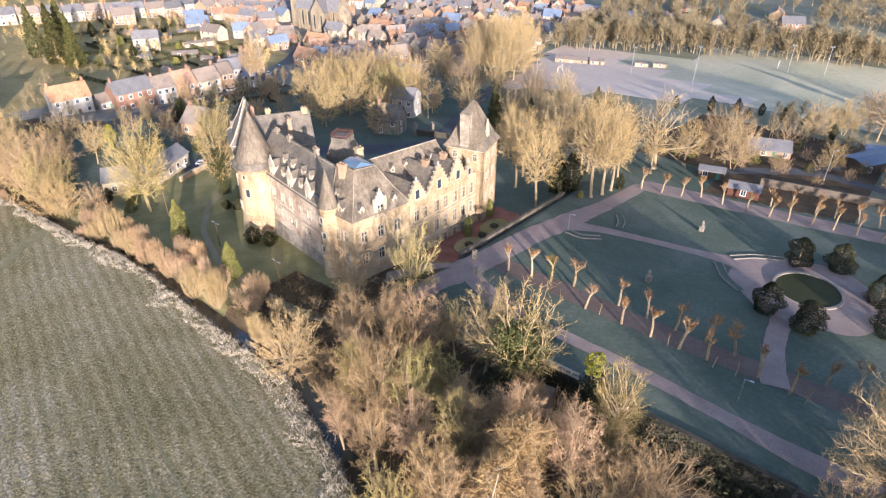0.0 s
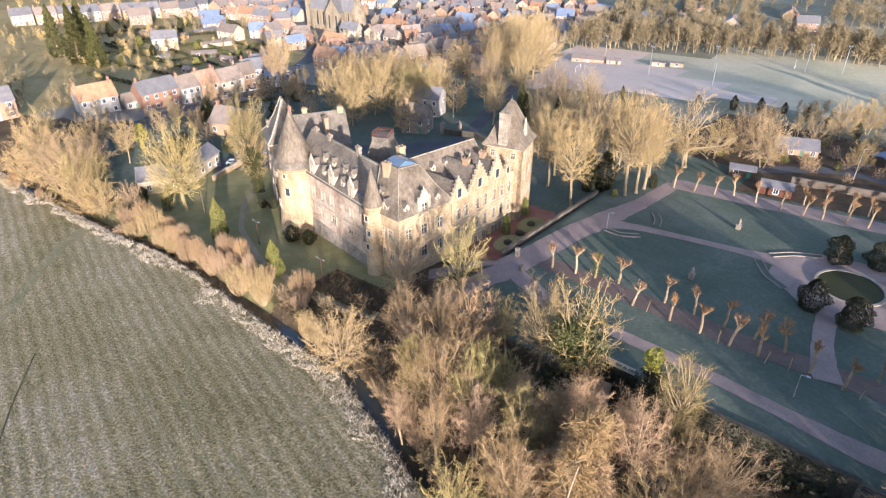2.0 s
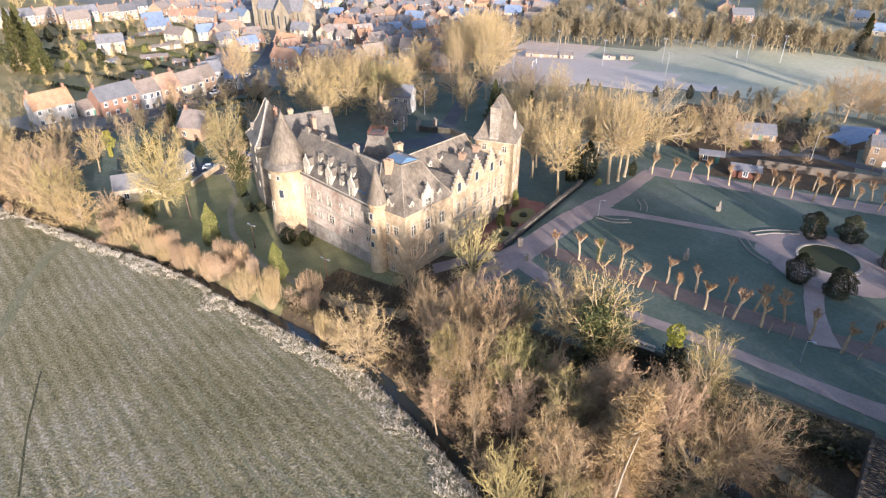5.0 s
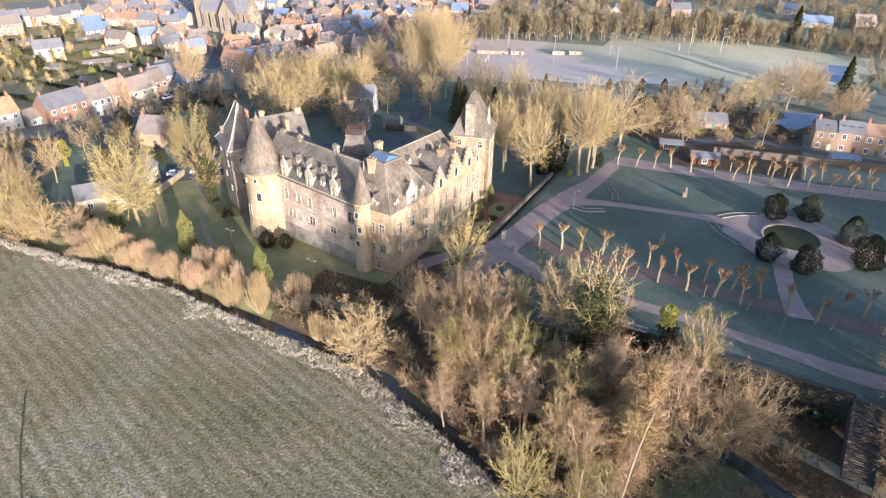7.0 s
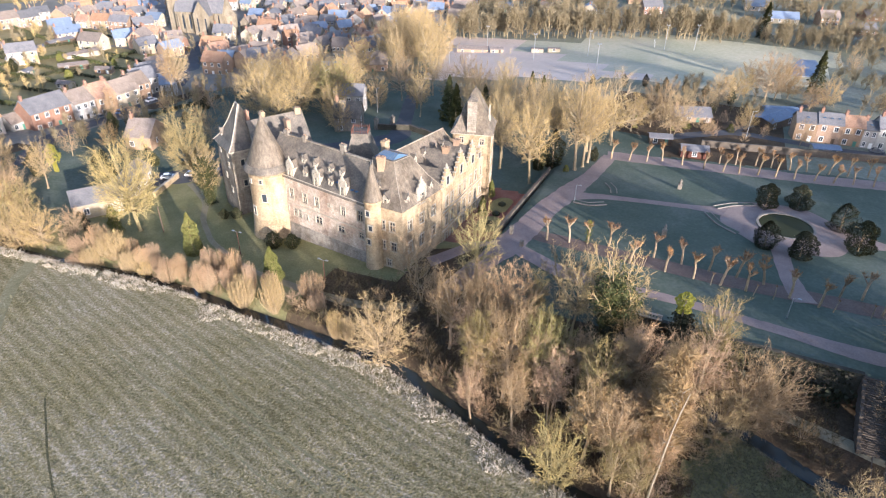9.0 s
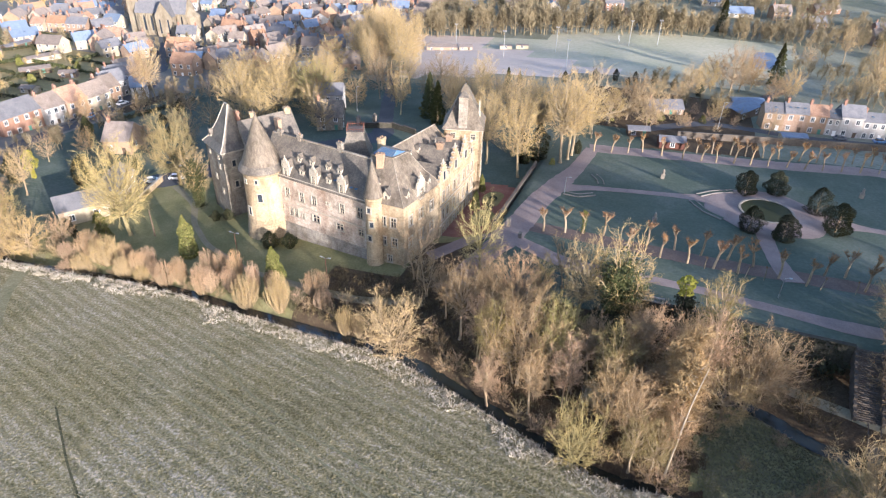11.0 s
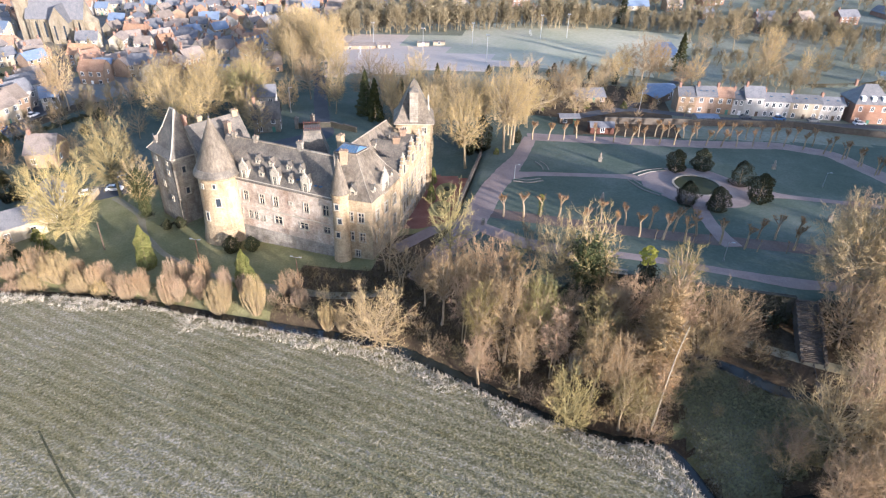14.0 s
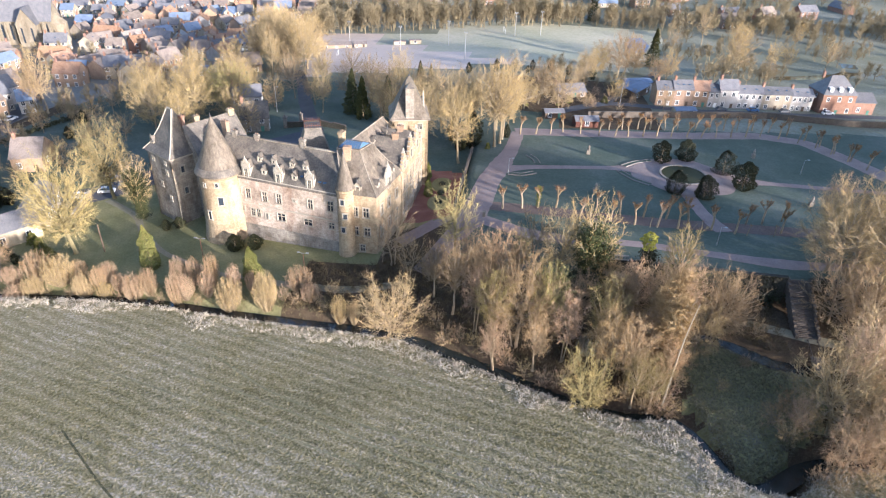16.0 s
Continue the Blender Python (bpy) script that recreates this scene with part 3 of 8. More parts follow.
ribbon("field_track", [(-162, 52.5, 3), (-158.5, 46, 3.4), (-154.5, 38.5, 2.8), (-145, 28, 2.4), (-135.5, 20, 2.2), (-127, 11, 2.0)], 3, track_grass, "worn tractor track into the pasture", lift=0.03)
ribbon("wheel_mark", [(-116.4, 16.3), (-105, 8.0), (-92.8, 0.5)], 0.32, rut_grass, "dark wheel mark in the pasture", lift=0.03)
ribbon("wheel_mark_2", [(-129.5, 14.4), (-115.2, 2.6), (-106, -5)], 0.32, rut_grass, "dark wheel mark in the pasture", lift=0.03)
for i, line in enumerate(([(-112, 40), (-101, 36.5), (-90, 30), (-80, 26.4), (-68, 23.5), (-52, 20)], [(-110, 33.5), (-95, 29), (-82, 25), (-66, 19.5), (-50, 15)], [(-118, 30), (-104, 26.5), (-88, 22), (-70, 16.5)], [(-104, 43.5), (-92, 42), (-77, 38.6), (-62, 34)])):
    ribbon(f"pasture_track_{i + 1}", line, 0.4, track_grass, "faint dark track along the pasture rows", lift=0.03)
ribbon("high_street", [(-205, 78), (-222, 98), (-224, 130), (-236, 165), (-262, 205), (-300, 250), (-330, 300), (-350, 380)], 7, asphalt, "village street between the houses", "road", lift=0.05, step=3)
ribbon("church_square", [(-300, 252), (-268, 262), (-240, 258)], 16, asphalt, "paved square by the church", "road", lift=0.08, step=3)
ribbon("east_street", [(-40, 178), (-22, 196), (10, 193), (50, 199), (95, 208)], 5, asphalt, "street before the terraced houses", "road", lift=0.05, step=3)
ribbon("side_lane", [(-22, 196), (-14, 214), (-4, 240), (10, 270)], 4, asphalt, "side lane", "road", lift=0.05, step=3)

POND = (-7.6, 122.2)


def pond_z(x, y):
    return ground_z(*POND) + 0.1


g = Geo()
for i in range(7):
    for k in range(48):
        quad = []
        for r, a in ((6.1 + i * 1.1, k), (6.1 + i * 1.1, k + 1), (7.2 + i * 1.1, k + 1), (7.2 + i * 1.1, k)):
            r *= 1 + (0.04 * math.sin(a * 0.7854) if r > 13 else 0)
            x, y = POND[0] + r * math.cos(a * 0.1309), POND[1] + r * math.sin(a * 0.1309)
            quad.append((x, y, ground_z(x, y) + 0.11))
        g.face(quad)
tagged(g.obj("pond_walk", gravel_pink, smooth=True), "round pink gravel place about the pond", "path", kind="structure")
g = Geo()
zc = ground_z(*POND) + 0.34
n = 48
for r0, r1, h in ((5.75, 6.3, 0.3),):
    ring = lambda r, z: [(POND[0] + r * math.cos(6.28319 * i / n), POND[1] + r * math.sin(6.28319 * i / n), z) for i in range(n)]
    g.ring(ring(r1, zc - 1.4), ring(r1, zc + h), 0)
    g.ring(ring(r1, zc + h), ring(r0, zc + h), 0)
    g.ring(ring(r0, zc + h), ring(r0, zc - 0.5), 0)
pond = thing("pond", (*POND, zc), "round garden pond with a pale stone rim", "pond")
g.obj("rim", edging_stone, pond)
g = Geo()
g.face([(POND[0] + 5.77 * math.cos(6.28319 * i / n), POND[1] + 5.77 * math.sin(6.28319 * i / n), zc + 0.12) for i in range(n)])
g.obj("water", pond_water, pond, "still dark water")


def bed_edge(line, group):
    """A curved bed with a low clipped edging on both sides."""
    pts = []
    for i in range(25):
        t = i / 24 * (len(line) - 1)
        k = min(len(line) - 2, int(t))
        pts.append(tuple(line[k][c] + (line[k + 1][c] - line[k][c]) * (t - k) for c in (0, 1)))
    for _ in range(8):
        pts = [pts[0]] + [tuple((a[c] + 2 * b[c] + d[c]) / 4 for c in (0, 1)) for a, b, d in zip(pts, pts[1:], pts[2:])] + [pts[-1]]
    base = pts[len(pts) // 2]
    bed = thing("flower_bed", (*base, ground_z(*base)), "curved bare flower bed with a pale frosted edging", "flower bed", group)
    for off in (-0.75, 0.75):
        g = Geo()
        for i in range(len(pts) - 1):
            p, q = pts[i], pts[i + 1]
            d = Vector((q[0] - p[0], q[1] - p[1])).normalized()
            a = (p[0] - d.y * off, p[1] + d.x * off)
            b = (q[0] - d.y * off, q[1] + d.x * off)
            g.box(((a[0] + b[0]) / 2, (a[1] + b[1]) / 2, ground_z(*a) + 0.12), (math.hypot(b[0] - a[0], b[1] - a[1]) * 1.05, 0.22, 0.3), math.atan2(d.y, d.x))
        g.obj("edging", edging_stone, bed)
    g = Geo()
    for i in range(len(pts) - 1):
        p, q = pts[i], pts[i + 1]
        d = Vector((q[0] - p[0], q[1] - p[1])).normalized()
        g.face([(p[0] + d.y * 0.6, p[1] - d.x * 0.6, ground_z(*p) + 0.13), (q[0] + d.y * 0.6, q[1] - d.x * 0.6, ground_z(*q) + 0.13),
                (q[0] - d.y * 0.6, q[1] + d.x * 0.6, ground_z(*q) + 0.13), (p[0] - d.y * 0.6, p[1] + d.x * 0.6, ground_z(*p) + 0.13)])
    g.obj("soil", park_grass, bed)


bed_edge([(-49.5, 128.5), (-47.5, 125.5), (-46.8, 122.5)], "flower beds by the paths")
bed_edge([(-54.5, 112.5), (-51, 112.2), (-47.5, 114.8)], "flower beds by the paths")
bed_edge([(-23.0, 126.0), (-19.5, 130.0), (-14.5, 133.0)], "flower beds by the paths")
bed_edge([(-24.5, 121.8), (-21.5, 116.5), (-17.5, 113.5)], "flower beds by the paths")

# parterre beside the castle
par = thing("parterre", (-71, 104, -1.2), "formal parterre of clipped turf shapes in red gravel", "garden bed")
g = Geo()
for cx, cy, rx, ry in ((-71.5, 109, 2.8, 4.2), (-71.0, 98.5, 2.8, 4.0)):
    ring = [(cx + rx * math.cos(a * 0.2618), cy + ry * math.sin(a * 0.2618)) for a in range(24)]
    g.prism(ring, ground_z(cx, cy) - 0.3, ground_z(cx, cy) + 0.18)
g.obj("turf", lawn_grass, par)
g = Geo()
for cx, cy in ((-71.5, 109), (-71.0, 98.5), (-71.2, 103.8)):
    g = Geo()
    g.round((cx, cy), [(0.9, ground_z(cx, cy)), (1.0, ground_z(cx, cy) + 0.5), (0.5, ground_z(cx, cy) + 0.9)], 12)
    g.obj("box_tree", leaf_dark, par)

# ---- walls of the park ----


def masonry(name, line, h, thick, label, mats, cap=0.0, below=0.6, top=None, kind="structure", category="wall"):
    g = Geo()
    for p, q in zip(line, line[1:]):
        L = math.hypot(q[0] - p[0], q[1] - p[1])
        k = max(1, int(L / 4))
        for i in range(k):
            a = [p[c] + (q[c] - p[c]) * i / k for c in (0, 1)]
            b = [p[c] + (q[c] - p[c]) * (i + 1) / k for c in (0, 1)]
            cx, cy = (a[0] + b[0]) / 2, (a[1] + b[1]) / 2
            z = ground_z(cx, cy) if top is None else top(cx, cy) - h
            ang = math.atan2(b[1] - a[1], b[0] - a[0])
            g.box((cx, cy, z + (h - below) / 2), (L / k + 0.02, thick, h + below), ang)
            if cap:
                g.box((cx, cy, z + h + cap / 2 + 0.002), (L / k + 0.02, thick + 0.16, cap), ang, 1)
    return tagged(g.obj(name, mats), label, category, kind=kind)


def wall_top(x, y):
    return terrace_z(x, 73) + 0.75


masonry("retaining_wall", [(-36, 68.5), (2.2, 68.5)], 6.6, 0.7, "retaining wall below the park terrace, coloured dark for shade", [darkened_stone, darkened_stone], 0.14, 1.0, wall_top)
masonry("retaining_wall_east", [(6.4, 68.5), (60, 68.5)], 6.6, 0.7, "retaining wall below the park terrace, coloured dark for shade", [darkened_stone, darkened_stone], 0.14, 1.0, wall_top)
masonry("terrace_wall", [(-65.8, 88), (-65.8, 131)], 6.0, 0.5, "low moss-grown wall between park avenue and castle garden", [step_stone, step_stone], 0.1, 1.0, lambda x, y: terrace_z(x + 3, y) + 0.25)
masonry("park_wall", [(-30, 173.5), (-2, 181.0), (16, 186.0), (34, 190.5), (62, 188), (100, 194)], 2.1, 0.45, "long pale stone wall closing the park", [step_stone, step_stone], 0.12)

rail = thing("balustrade", (-31.5, 68.6, wall_top(-31.5, 70)), "short stone balustrade on the retaining wall", "balustrade")
z = wall_top(-31.5, 70)
for z0, h, w in ((z + 0.2, 0.16, 0.44), (z + 1.05, 0.16, 0.4)):
    g = Geo()
    g.box((-31.4, 68.6, z0), (6.0, w, h))
    g.obj("rail", trim_stone, rail)
for i in range(12):
    g = Geo()
    g.round((-34.15 + 0.5 * i, 68.6), [(0.11, z + 0.28), (0.07, z + 0.42), (0.13, z + 0.6), (0.06, z + 0.9), (0.1, z + 0.98)], 8)
    g.obj("baluster", trim_stone, rail)

# grand stair down from the terrace
stair = thing("garden_stair", (4.3, 66, 3), "broad stone garden stair with side walls", "stair")
zt, zb, steps = terrace_z(4, 69.7), ground_z(4.3, 58.5), 34
for i in range(steps):
    g = Geo()
    y = 69.1 - 11.0 * (i + 0.5) / steps
    top = zt - (zt - zb) * (i + 1) / (steps + 1)
    g.box((4.3, y, top - 0.5), (3.5, 11.0 / steps + 0.06, 1.0))
    g.obj("step", step_stone, stair)
for x in (2.3, 6.3):
    g = Geo()
    for i in range(12):
        y = 68.8 - 11.0 * (i + 0.5) / 12
        g.box((x, y, zt - (zt - zb) * (i + 0.5) / 12 - 0.55), (0.5, 11.0 / 12 + 0.01, 2.4 + 0.0))
    g.obj("side_wall", step_stone, stair)

# small bridge over the channel and the path to it
bridge = thing("footbridge", (4.4, 53.0, 1.0), "narrow footbridge with thin weathered rails over the channel", "bridge")
g = Geo()
g.box((4.4, 53.0, 0.62), (1.7, 9.2, 0.3), -0.14)
g.obj("deck", walk_plank, bridge)
for s in (-0.85, 0.85):
    rail = Geo()
    rail.box((4.4 + s, 53.0 - s * 0.14, 1.62), (0.12, 9.2, 0.1), -0.14)
    rail.obj("rail", step_stone, bridge)
    for k in range(6):
        post = Geo()
        v = -4.4 + 1.76 * k
        post.box((4.4 + s + v * 0.14, 53.0 + v - s * 0.14, 1.2), (0.14, 0.14, 0.9), -0.14)
        post.obj("post", step_stone, bridge)
ribbon("stair_path", [(-14, 63.5), (-5, 60.5), (4.3, 58.2), (12, 57)], 2.4, worn_track, "trodden earth path at the foot of the stair", lift=0.08)

# ---- the castle ----
castle = thing("castle", (-98, 88, -1.0), "pale limestone castle with slate roofs, towers and stepped gables", "castle")


def wall_run(g, p0, p1, z0, z1, holes=(), thick=0.7, mi=0, batter=0.0):
    """A wall with real openings (u0, u1, za, zb); its outer side is to the right of p0 -> p1."""
    d = (Vector(p1) - Vector(p0))
    L = d.length
    d = d / L
    out = Vector((d.y, -d.x))
    us = sorted({0.0, L, *[u for h in holes for u in h[:2]]})
    zs = sorted({z0, z1, *[z for h in holes for z in h[2:4]]})

    def at(u, z, deep):
        p = Vector(p0) + d * u - out * deep
        return (p.x, p.y, z)

    for a, b in zip(us, us[1:]):
        for c, e in zip(zs, zs[1:]):
            if any(h[0] <= a and b <= h[1] and h[2] <= c and e <= h[3] for h in holes):
                continue
            g.face([at(a, c, 0), at(b, c, 0), at(b, e, 0), at(a, e, 0)], mi)
            g.face([at(b, c, thick), at(a, c, thick), at(a, e, thick), at(b, e, thick)], mi)
    for u0, u1, za, zb in holes:
        o = [at(u0, za, 0), at(u1, za, 0), at(u1, zb, 0), at(u0, zb, 0)]
        i = [at(u0, za, thick), at(u1, za, thick), at(u1, zb, thick), at(u0, zb, thick)]
        for k in range(4):
            j = (k + 1) % 4
            g.face([o[k], i[k], i[j], o[j]], mi)
    g.face([at(0, z1, 0), at(L, z1, 0), at(L, z1, thick), at(0, z1, thick)], mi)
    for u in (0, L):
        g.face([at(u, z0, 0), at(u, z1, 0), at(u, z1, thick), at(u, z0, thick)], mi)


def casement(p0, p1, hole, parent, cross=True, deep=0.32, fmat=None, name="window"):
    """A stone cross window set in its opening."""
    d = (Vector(p1) - Vector(p0)).normalized()
    out = Vector((d.y, -d.x))
    ang = math.atan2(d.y, d.x)
    u0, u1, za, zb = hole
    w, h = u1 - u0, zb - za

    def at(u, z, k):
        p = Vector(p0) + d * u - out * k
        return (p.x, p.y, z)

    g = Geo()
    g.box(at(u0 - 0.09, za + h / 2, -0.03), (0.18, 0.22, h + 0.3), ang)
    g.box(at(u1 + 0.09, za + h / 2, -0.03), (0.18, 0.22, h + 0.3), ang)
    g.box(at((u0 + u1) / 2, zb + 0.1, -0.045), (w + 0.5, 0.24, 0.2), ang)
    g.box(at((u0 + u1) / 2, za - 0.1, -0.06), (w + 0.5, 0.3, 0.2), ang)
    if cross:
        g.box(at((u0 + u1) / 2, za + h / 2, 0.1), (0.16, 0.16, h), ang)
        g.box(at((u0 + u1) / 2, za + h * 0.6, 0.102), (w, 0.15, 0.14), ang)
    ob = g.obj(name, fmat or trim_stone, parent)
    g = Geo()
    g.box(at((u0 + u1) / 2, za + h / 2, deep), (w, 0.04, h), ang)
    g.obj("pane", glass_dark, ob, "dark leaded glass")
    return ob


def facade(name, p0, p1, z0, z1, wins, parent=castle, mats=stone, label="", cross=True, thick=0.7):
    """wins: (middle, sill, width, height)."""
    holes = [(u - w / 2, u + w / 2, z, z + h) for u, z, w, h in wins]
    g = Geo()
    wall_run(g, p0, p1, z0, z1, holes, thick)
    ob = g.obj(name, mats, parent, label)
    for h in holes:
        casement(p0, p1, h, ob, cross)
    return ob


def chimney(x, y, z0, z1, w, d, rz, parent, mat=None, pots=2):
    co, si = math.cos(rz), math.sin(rz)
    rim = lambda k, z: [(x + a * (w / 2 + k) * co - b * (d / 2 + k) * si, y + a * (w / 2 + k) * si + b * (d / 2 + k) * co, z) for a, b in ((-1, -1), (1, -1), (1, 1), (-1, 1))]
    g = Geo()
    levels = [rim(0, z0), rim(0, z1 - 0.5), rim(0.13, z1 - 0.42), rim(0.13, z1 - 0.2), rim(0.02, z1 - 0.14), rim(0.02, z1 - 0.04), rim(0.09, z1), rim(0.09, z1 + 0.12)]
    g.loft(levels)
    ob = g.obj("chimney", mat or stone, parent)
    for i in range(pots):
        u = (i + 0.5) / pots - 0.5
        pot = Geo()
        pot.round((x + u * w * co, y + u * w * si), [(0.14, z1 + 0.1), (0.11, z1 + 0.34), (0.13, z1 + 0.4)], 8)
        pot.obj("chimney_pot", brick_brown, ob)
    return ob


def slab(g, outline, p, d, thick):
    """An upright plate: an outline of (along, height) over p, carried back by its thickness."""
    out = Vector((d.y, -d.x))
    front = [(*(p + d * u), z) for u, z in outline]
    back = [(*(p + d * u - out * thick), z) for u, z in outline]
    g.loft([front, back])


def steps_outline(half, z0, z1, steps):
    """A stepped gable's outline from its lower left corner round to its lower right."""
    rise, left = (z1 - z0) / steps, []
    for i in range(steps):
        u = half * (1 - i / steps) + 0.12
        left += [(-u, z0 + rise * i), (-u, z0 + rise * (i + 1))]
    return left + [(-u, z) for u, z in left[::-1]]


def finial(x, y, z, h, parent):
    g = Geo()
    g.round((x, y), [(0.16, z - 0.3), (0.12, z), (0.22, z + 0.25 * h), (0.06, z + 0.4 * h), (0.03, z + h)], 8)
    g.obj("finial", lead, parent)


def stepped_gable(p, d, half, z0, z1, parent, thick=0.55, steps=5, window=None, mat=None, name="stepped_gable"):
    """A crow-stepped gable over p (its middle), along direction d; the outer side is to the right of d."""
    out = Vector((d.y, -d.x))
    ang = math.atan2(d.y, d.x)
    g = Geo()
    slab(g, steps_outline(half, z0, z1, steps), p, d, thick)
    ob = g.obj(name, mat or stone, parent)
    rise = (z1 - z0) / steps
    for i in range(steps):
        for k in (-1, 1):
            cap = Geo()
            e = p - out * thick / 2 + d * k * (half * (1 - (i + 0.5) / steps) + 0.12)
            cap.box((e.x, e.y, z0 + rise * (i + 1) + 0.075), (half / steps + 0.1, thick + 0.16, 0.14), ang)
            cap.obj("coping", trim_stone, ob)
    top = p - out * thick / 2
    pin = Geo()
    pin.box((top.x, top.y, z1 + 0.6), (0.4, 0.4, 0.9), ang, 0, 0.5)
    pin.obj("pinnacle", trim_stone, ob)
    if window:
        w, za, zb = window
        a, b = p - d * 5 + out * 0.02, p + d * 5 + out * 0.02
        casement(a, b, (5 - w / 2, 5 + w / 2, za, zb), ob, deep=-0.02)
    return ob


A, B = Vector((-114.0, 78.6)), Vector((-89.6, 74.0))
su = (B - A).normalized()
sn = Vector((-su.y, su.x))
LS = (B - A).length
Z_EAVE = 14.0
WINS = [(2.7, 8.5, 1.2, 2.4), (6.9, 8.4, 1.2, 2.4), (10.5, 8.6, 1.2, 2.4), (18.3, 8.9, 1.2, 2.3), (23.2, 9.2, 1.4, 2.5),
        (3.4, 4.1, 1.0, 2.0), (4.8, 4.1, 1.0, 2.0), (6.95, 4.2, 0.6, 1.3), (10.7, 4.3, 2.0, 1.9), (17.4, 4.5, 2.0, 1.6), (23.2, 4.9, 1.4, 1.5),
        (0.7, 9.3, 0.5, 1.2), (14.4, 9.9, 0.6, 0.6), (1.0, 5.2, 0.5, 1.0)]
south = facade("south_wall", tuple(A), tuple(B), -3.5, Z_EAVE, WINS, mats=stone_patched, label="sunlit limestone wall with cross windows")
g = Geo()
for off, z0, z1 in ((1.1, -4.0, 2.0),):
    a0, b0 = A - sn * off, B - sn * off
    a1, b1 = A - sn * 0.02, B - sn * 0.02
    g.face([(a0.x, a0.y, z0), (b0.x, b0.y, z0), (b1.x, b1.y, z1), (a1.x, a1.y, z1)])
    g.face([(b0.x, b0.y, z0), (b1.x, b1.y, z0), (b1.x, b1.y, z1)])
g.obj("battered_base", stone_low, south, "grey weathered sloping base")
g = Geo()
for z in (7.2, 13.8):
    c = (A + B) / 2 - sn * 0.06
    g.box((c.x, c.y, z), (LS, 0.3, 0.22), math.atan2(su.y, su.x))
g.obj("string_course", trim_stone, south)
g = Geo()
a, b = A + sn * 10.6, B + sn * 10.6
wall_run(g, tuple(b), tuple(a), -2.5, Z_EAVE, [(5 + 4 * i, 6.2 + 4 * i, 8.5, 10.8) for i in range(4)])
g.obj("court_wall", stone, castle)

# south wing roof
g = Geo()
ra, rb = A + sn * 5.3 - su * 4.5, B + sn * 5.3 + su * 0.5
g.gable(tuple(ra), tuple(rb), 5.3, Z_EAVE, 20.8, 0.35)
s_roof = g.obj("south_roof", slate, castle, "long grey slate roof")
g = Geo()
g.box(((ra.x + rb.x) / 2, (ra.y + rb.y) / 2, 20.9), ((rb - ra).length + 0.5, 0.45, 0.3), math.atan2(su.y, su.x))
g.obj("ridge_capping", stone_low, s_roof)


def on_south(u, deep=0.0):
    p = A + su * u + sn * deep
    return p


ANG_S = math.atan2(su.y, su.x)


def dormer(p, d, half, z0, zw, zr, deep, parent, gabled=True, mat=None):
    """A dormer: stone front with stepped top and a small saddle roof running back into the slope."""
    out = Vector((d.y, -d.x))
    ang = math.atan2(d.y, d.x)
    g = Geo()
    a, b = p - d * half, p + d * half
    hole = (half - half * 0.45, half + half * 0.45, z0 + 0.5, zw - 0.2)
    wall_run(g, tuple(a), tuple(b), z0, zw, [hole], 0.4)
    for s in (a, b):
        q = s - out * deep * 0.5
        g.box((q.x, q.y, (z0 + zw) / 2), (0.16, deep, zw - z0), ang)
    ob = g.obj("dormer", mat or trim_stone, parent)
    casement(tuple(a), tuple(b), hole, ob, cross=gabled, deep=0.2)
    if gabled:
        g = Geo()
        slab(g, steps_outline(half, zw, zr + 0.6, 4), p, d, 0.4)
        g.obj("crow_steps", mat or trim_stone, ob)
        c = p - out * 0.2
        for q, z, h in ((a - out * 0.2, zw + 0.9, 0.9), (b - out * 0.2, zw + 0.9, 0.9), (c, zr + 1.0, 0.8)):
            pin = Geo()
            pin.box((q.x, q.y, z), (0.28, 0.34, h), ang, 0, 0.4)
            pin.obj("pinnacle", mat or trim_stone, ob)
    g = Geo()
    back = p - out * deep
    f = p + out * (0.0 if gabled else 0.2)
    g.gable((f.x, f.y), (back.x, back.y), half + 0.12, zw, zr, 0.0, 0, 0.12)
    g.obj("dormer_roof", slate, ob)
    if not gabled:
        g = Geo()
        k = p - out * 0.05
        g.face([(a.x, a.y, zw), (b.x, b.y, zw), (k.x, k.y, zr - 0.1)])
        g.obj("dormer_pediment", mat or trim_stone, ob)
        finial(f.x, f.y, zr, 0.7, ob)
    return ob


for u in (2.9, 10.9, 18.5):
    dormer(on_south(u, 0.02), su, 0.95, Z_EAVE - 0.6, 16.0, 17.3, 3.2, castle)
for u in (7.0, 14.5):
    dormer(on_south(u, 0.7), su, 0.6, Z_EAVE + 0.5, 15.9, 16.9, 2.2, castle, False)
for u in (5.2, 8.7, 13.2, 16.4):
    dormer(on_south(u, 2.3), su, 0.5, 16.6, 17.9, 18.8, 1.9, castle, False)
for u, v in ((16.2, 1.2), (20.6, 0.9), (21.8, 0.9)):
    p = on_south(u, v)
    z = Z_EAVE + v * 1.28 + 0.28
    g = Geo()
    g.box((p.x, p.y, z), (0.7, 0.8, 0.12), ANG_S)
    g.obj("skylight", glass_roof, s_roof, "small bluish roof light")
for u, w in ((-2.5, 1.0), (3.2, 0.9), (14.6, 1.2)):
    p = on_south(u, 5.3)
    chimney(p.x, p.y, 19.0, 21.8 if u < 10 else 22.6, w, 0.75, ANG_S, s_roof, stone_low)

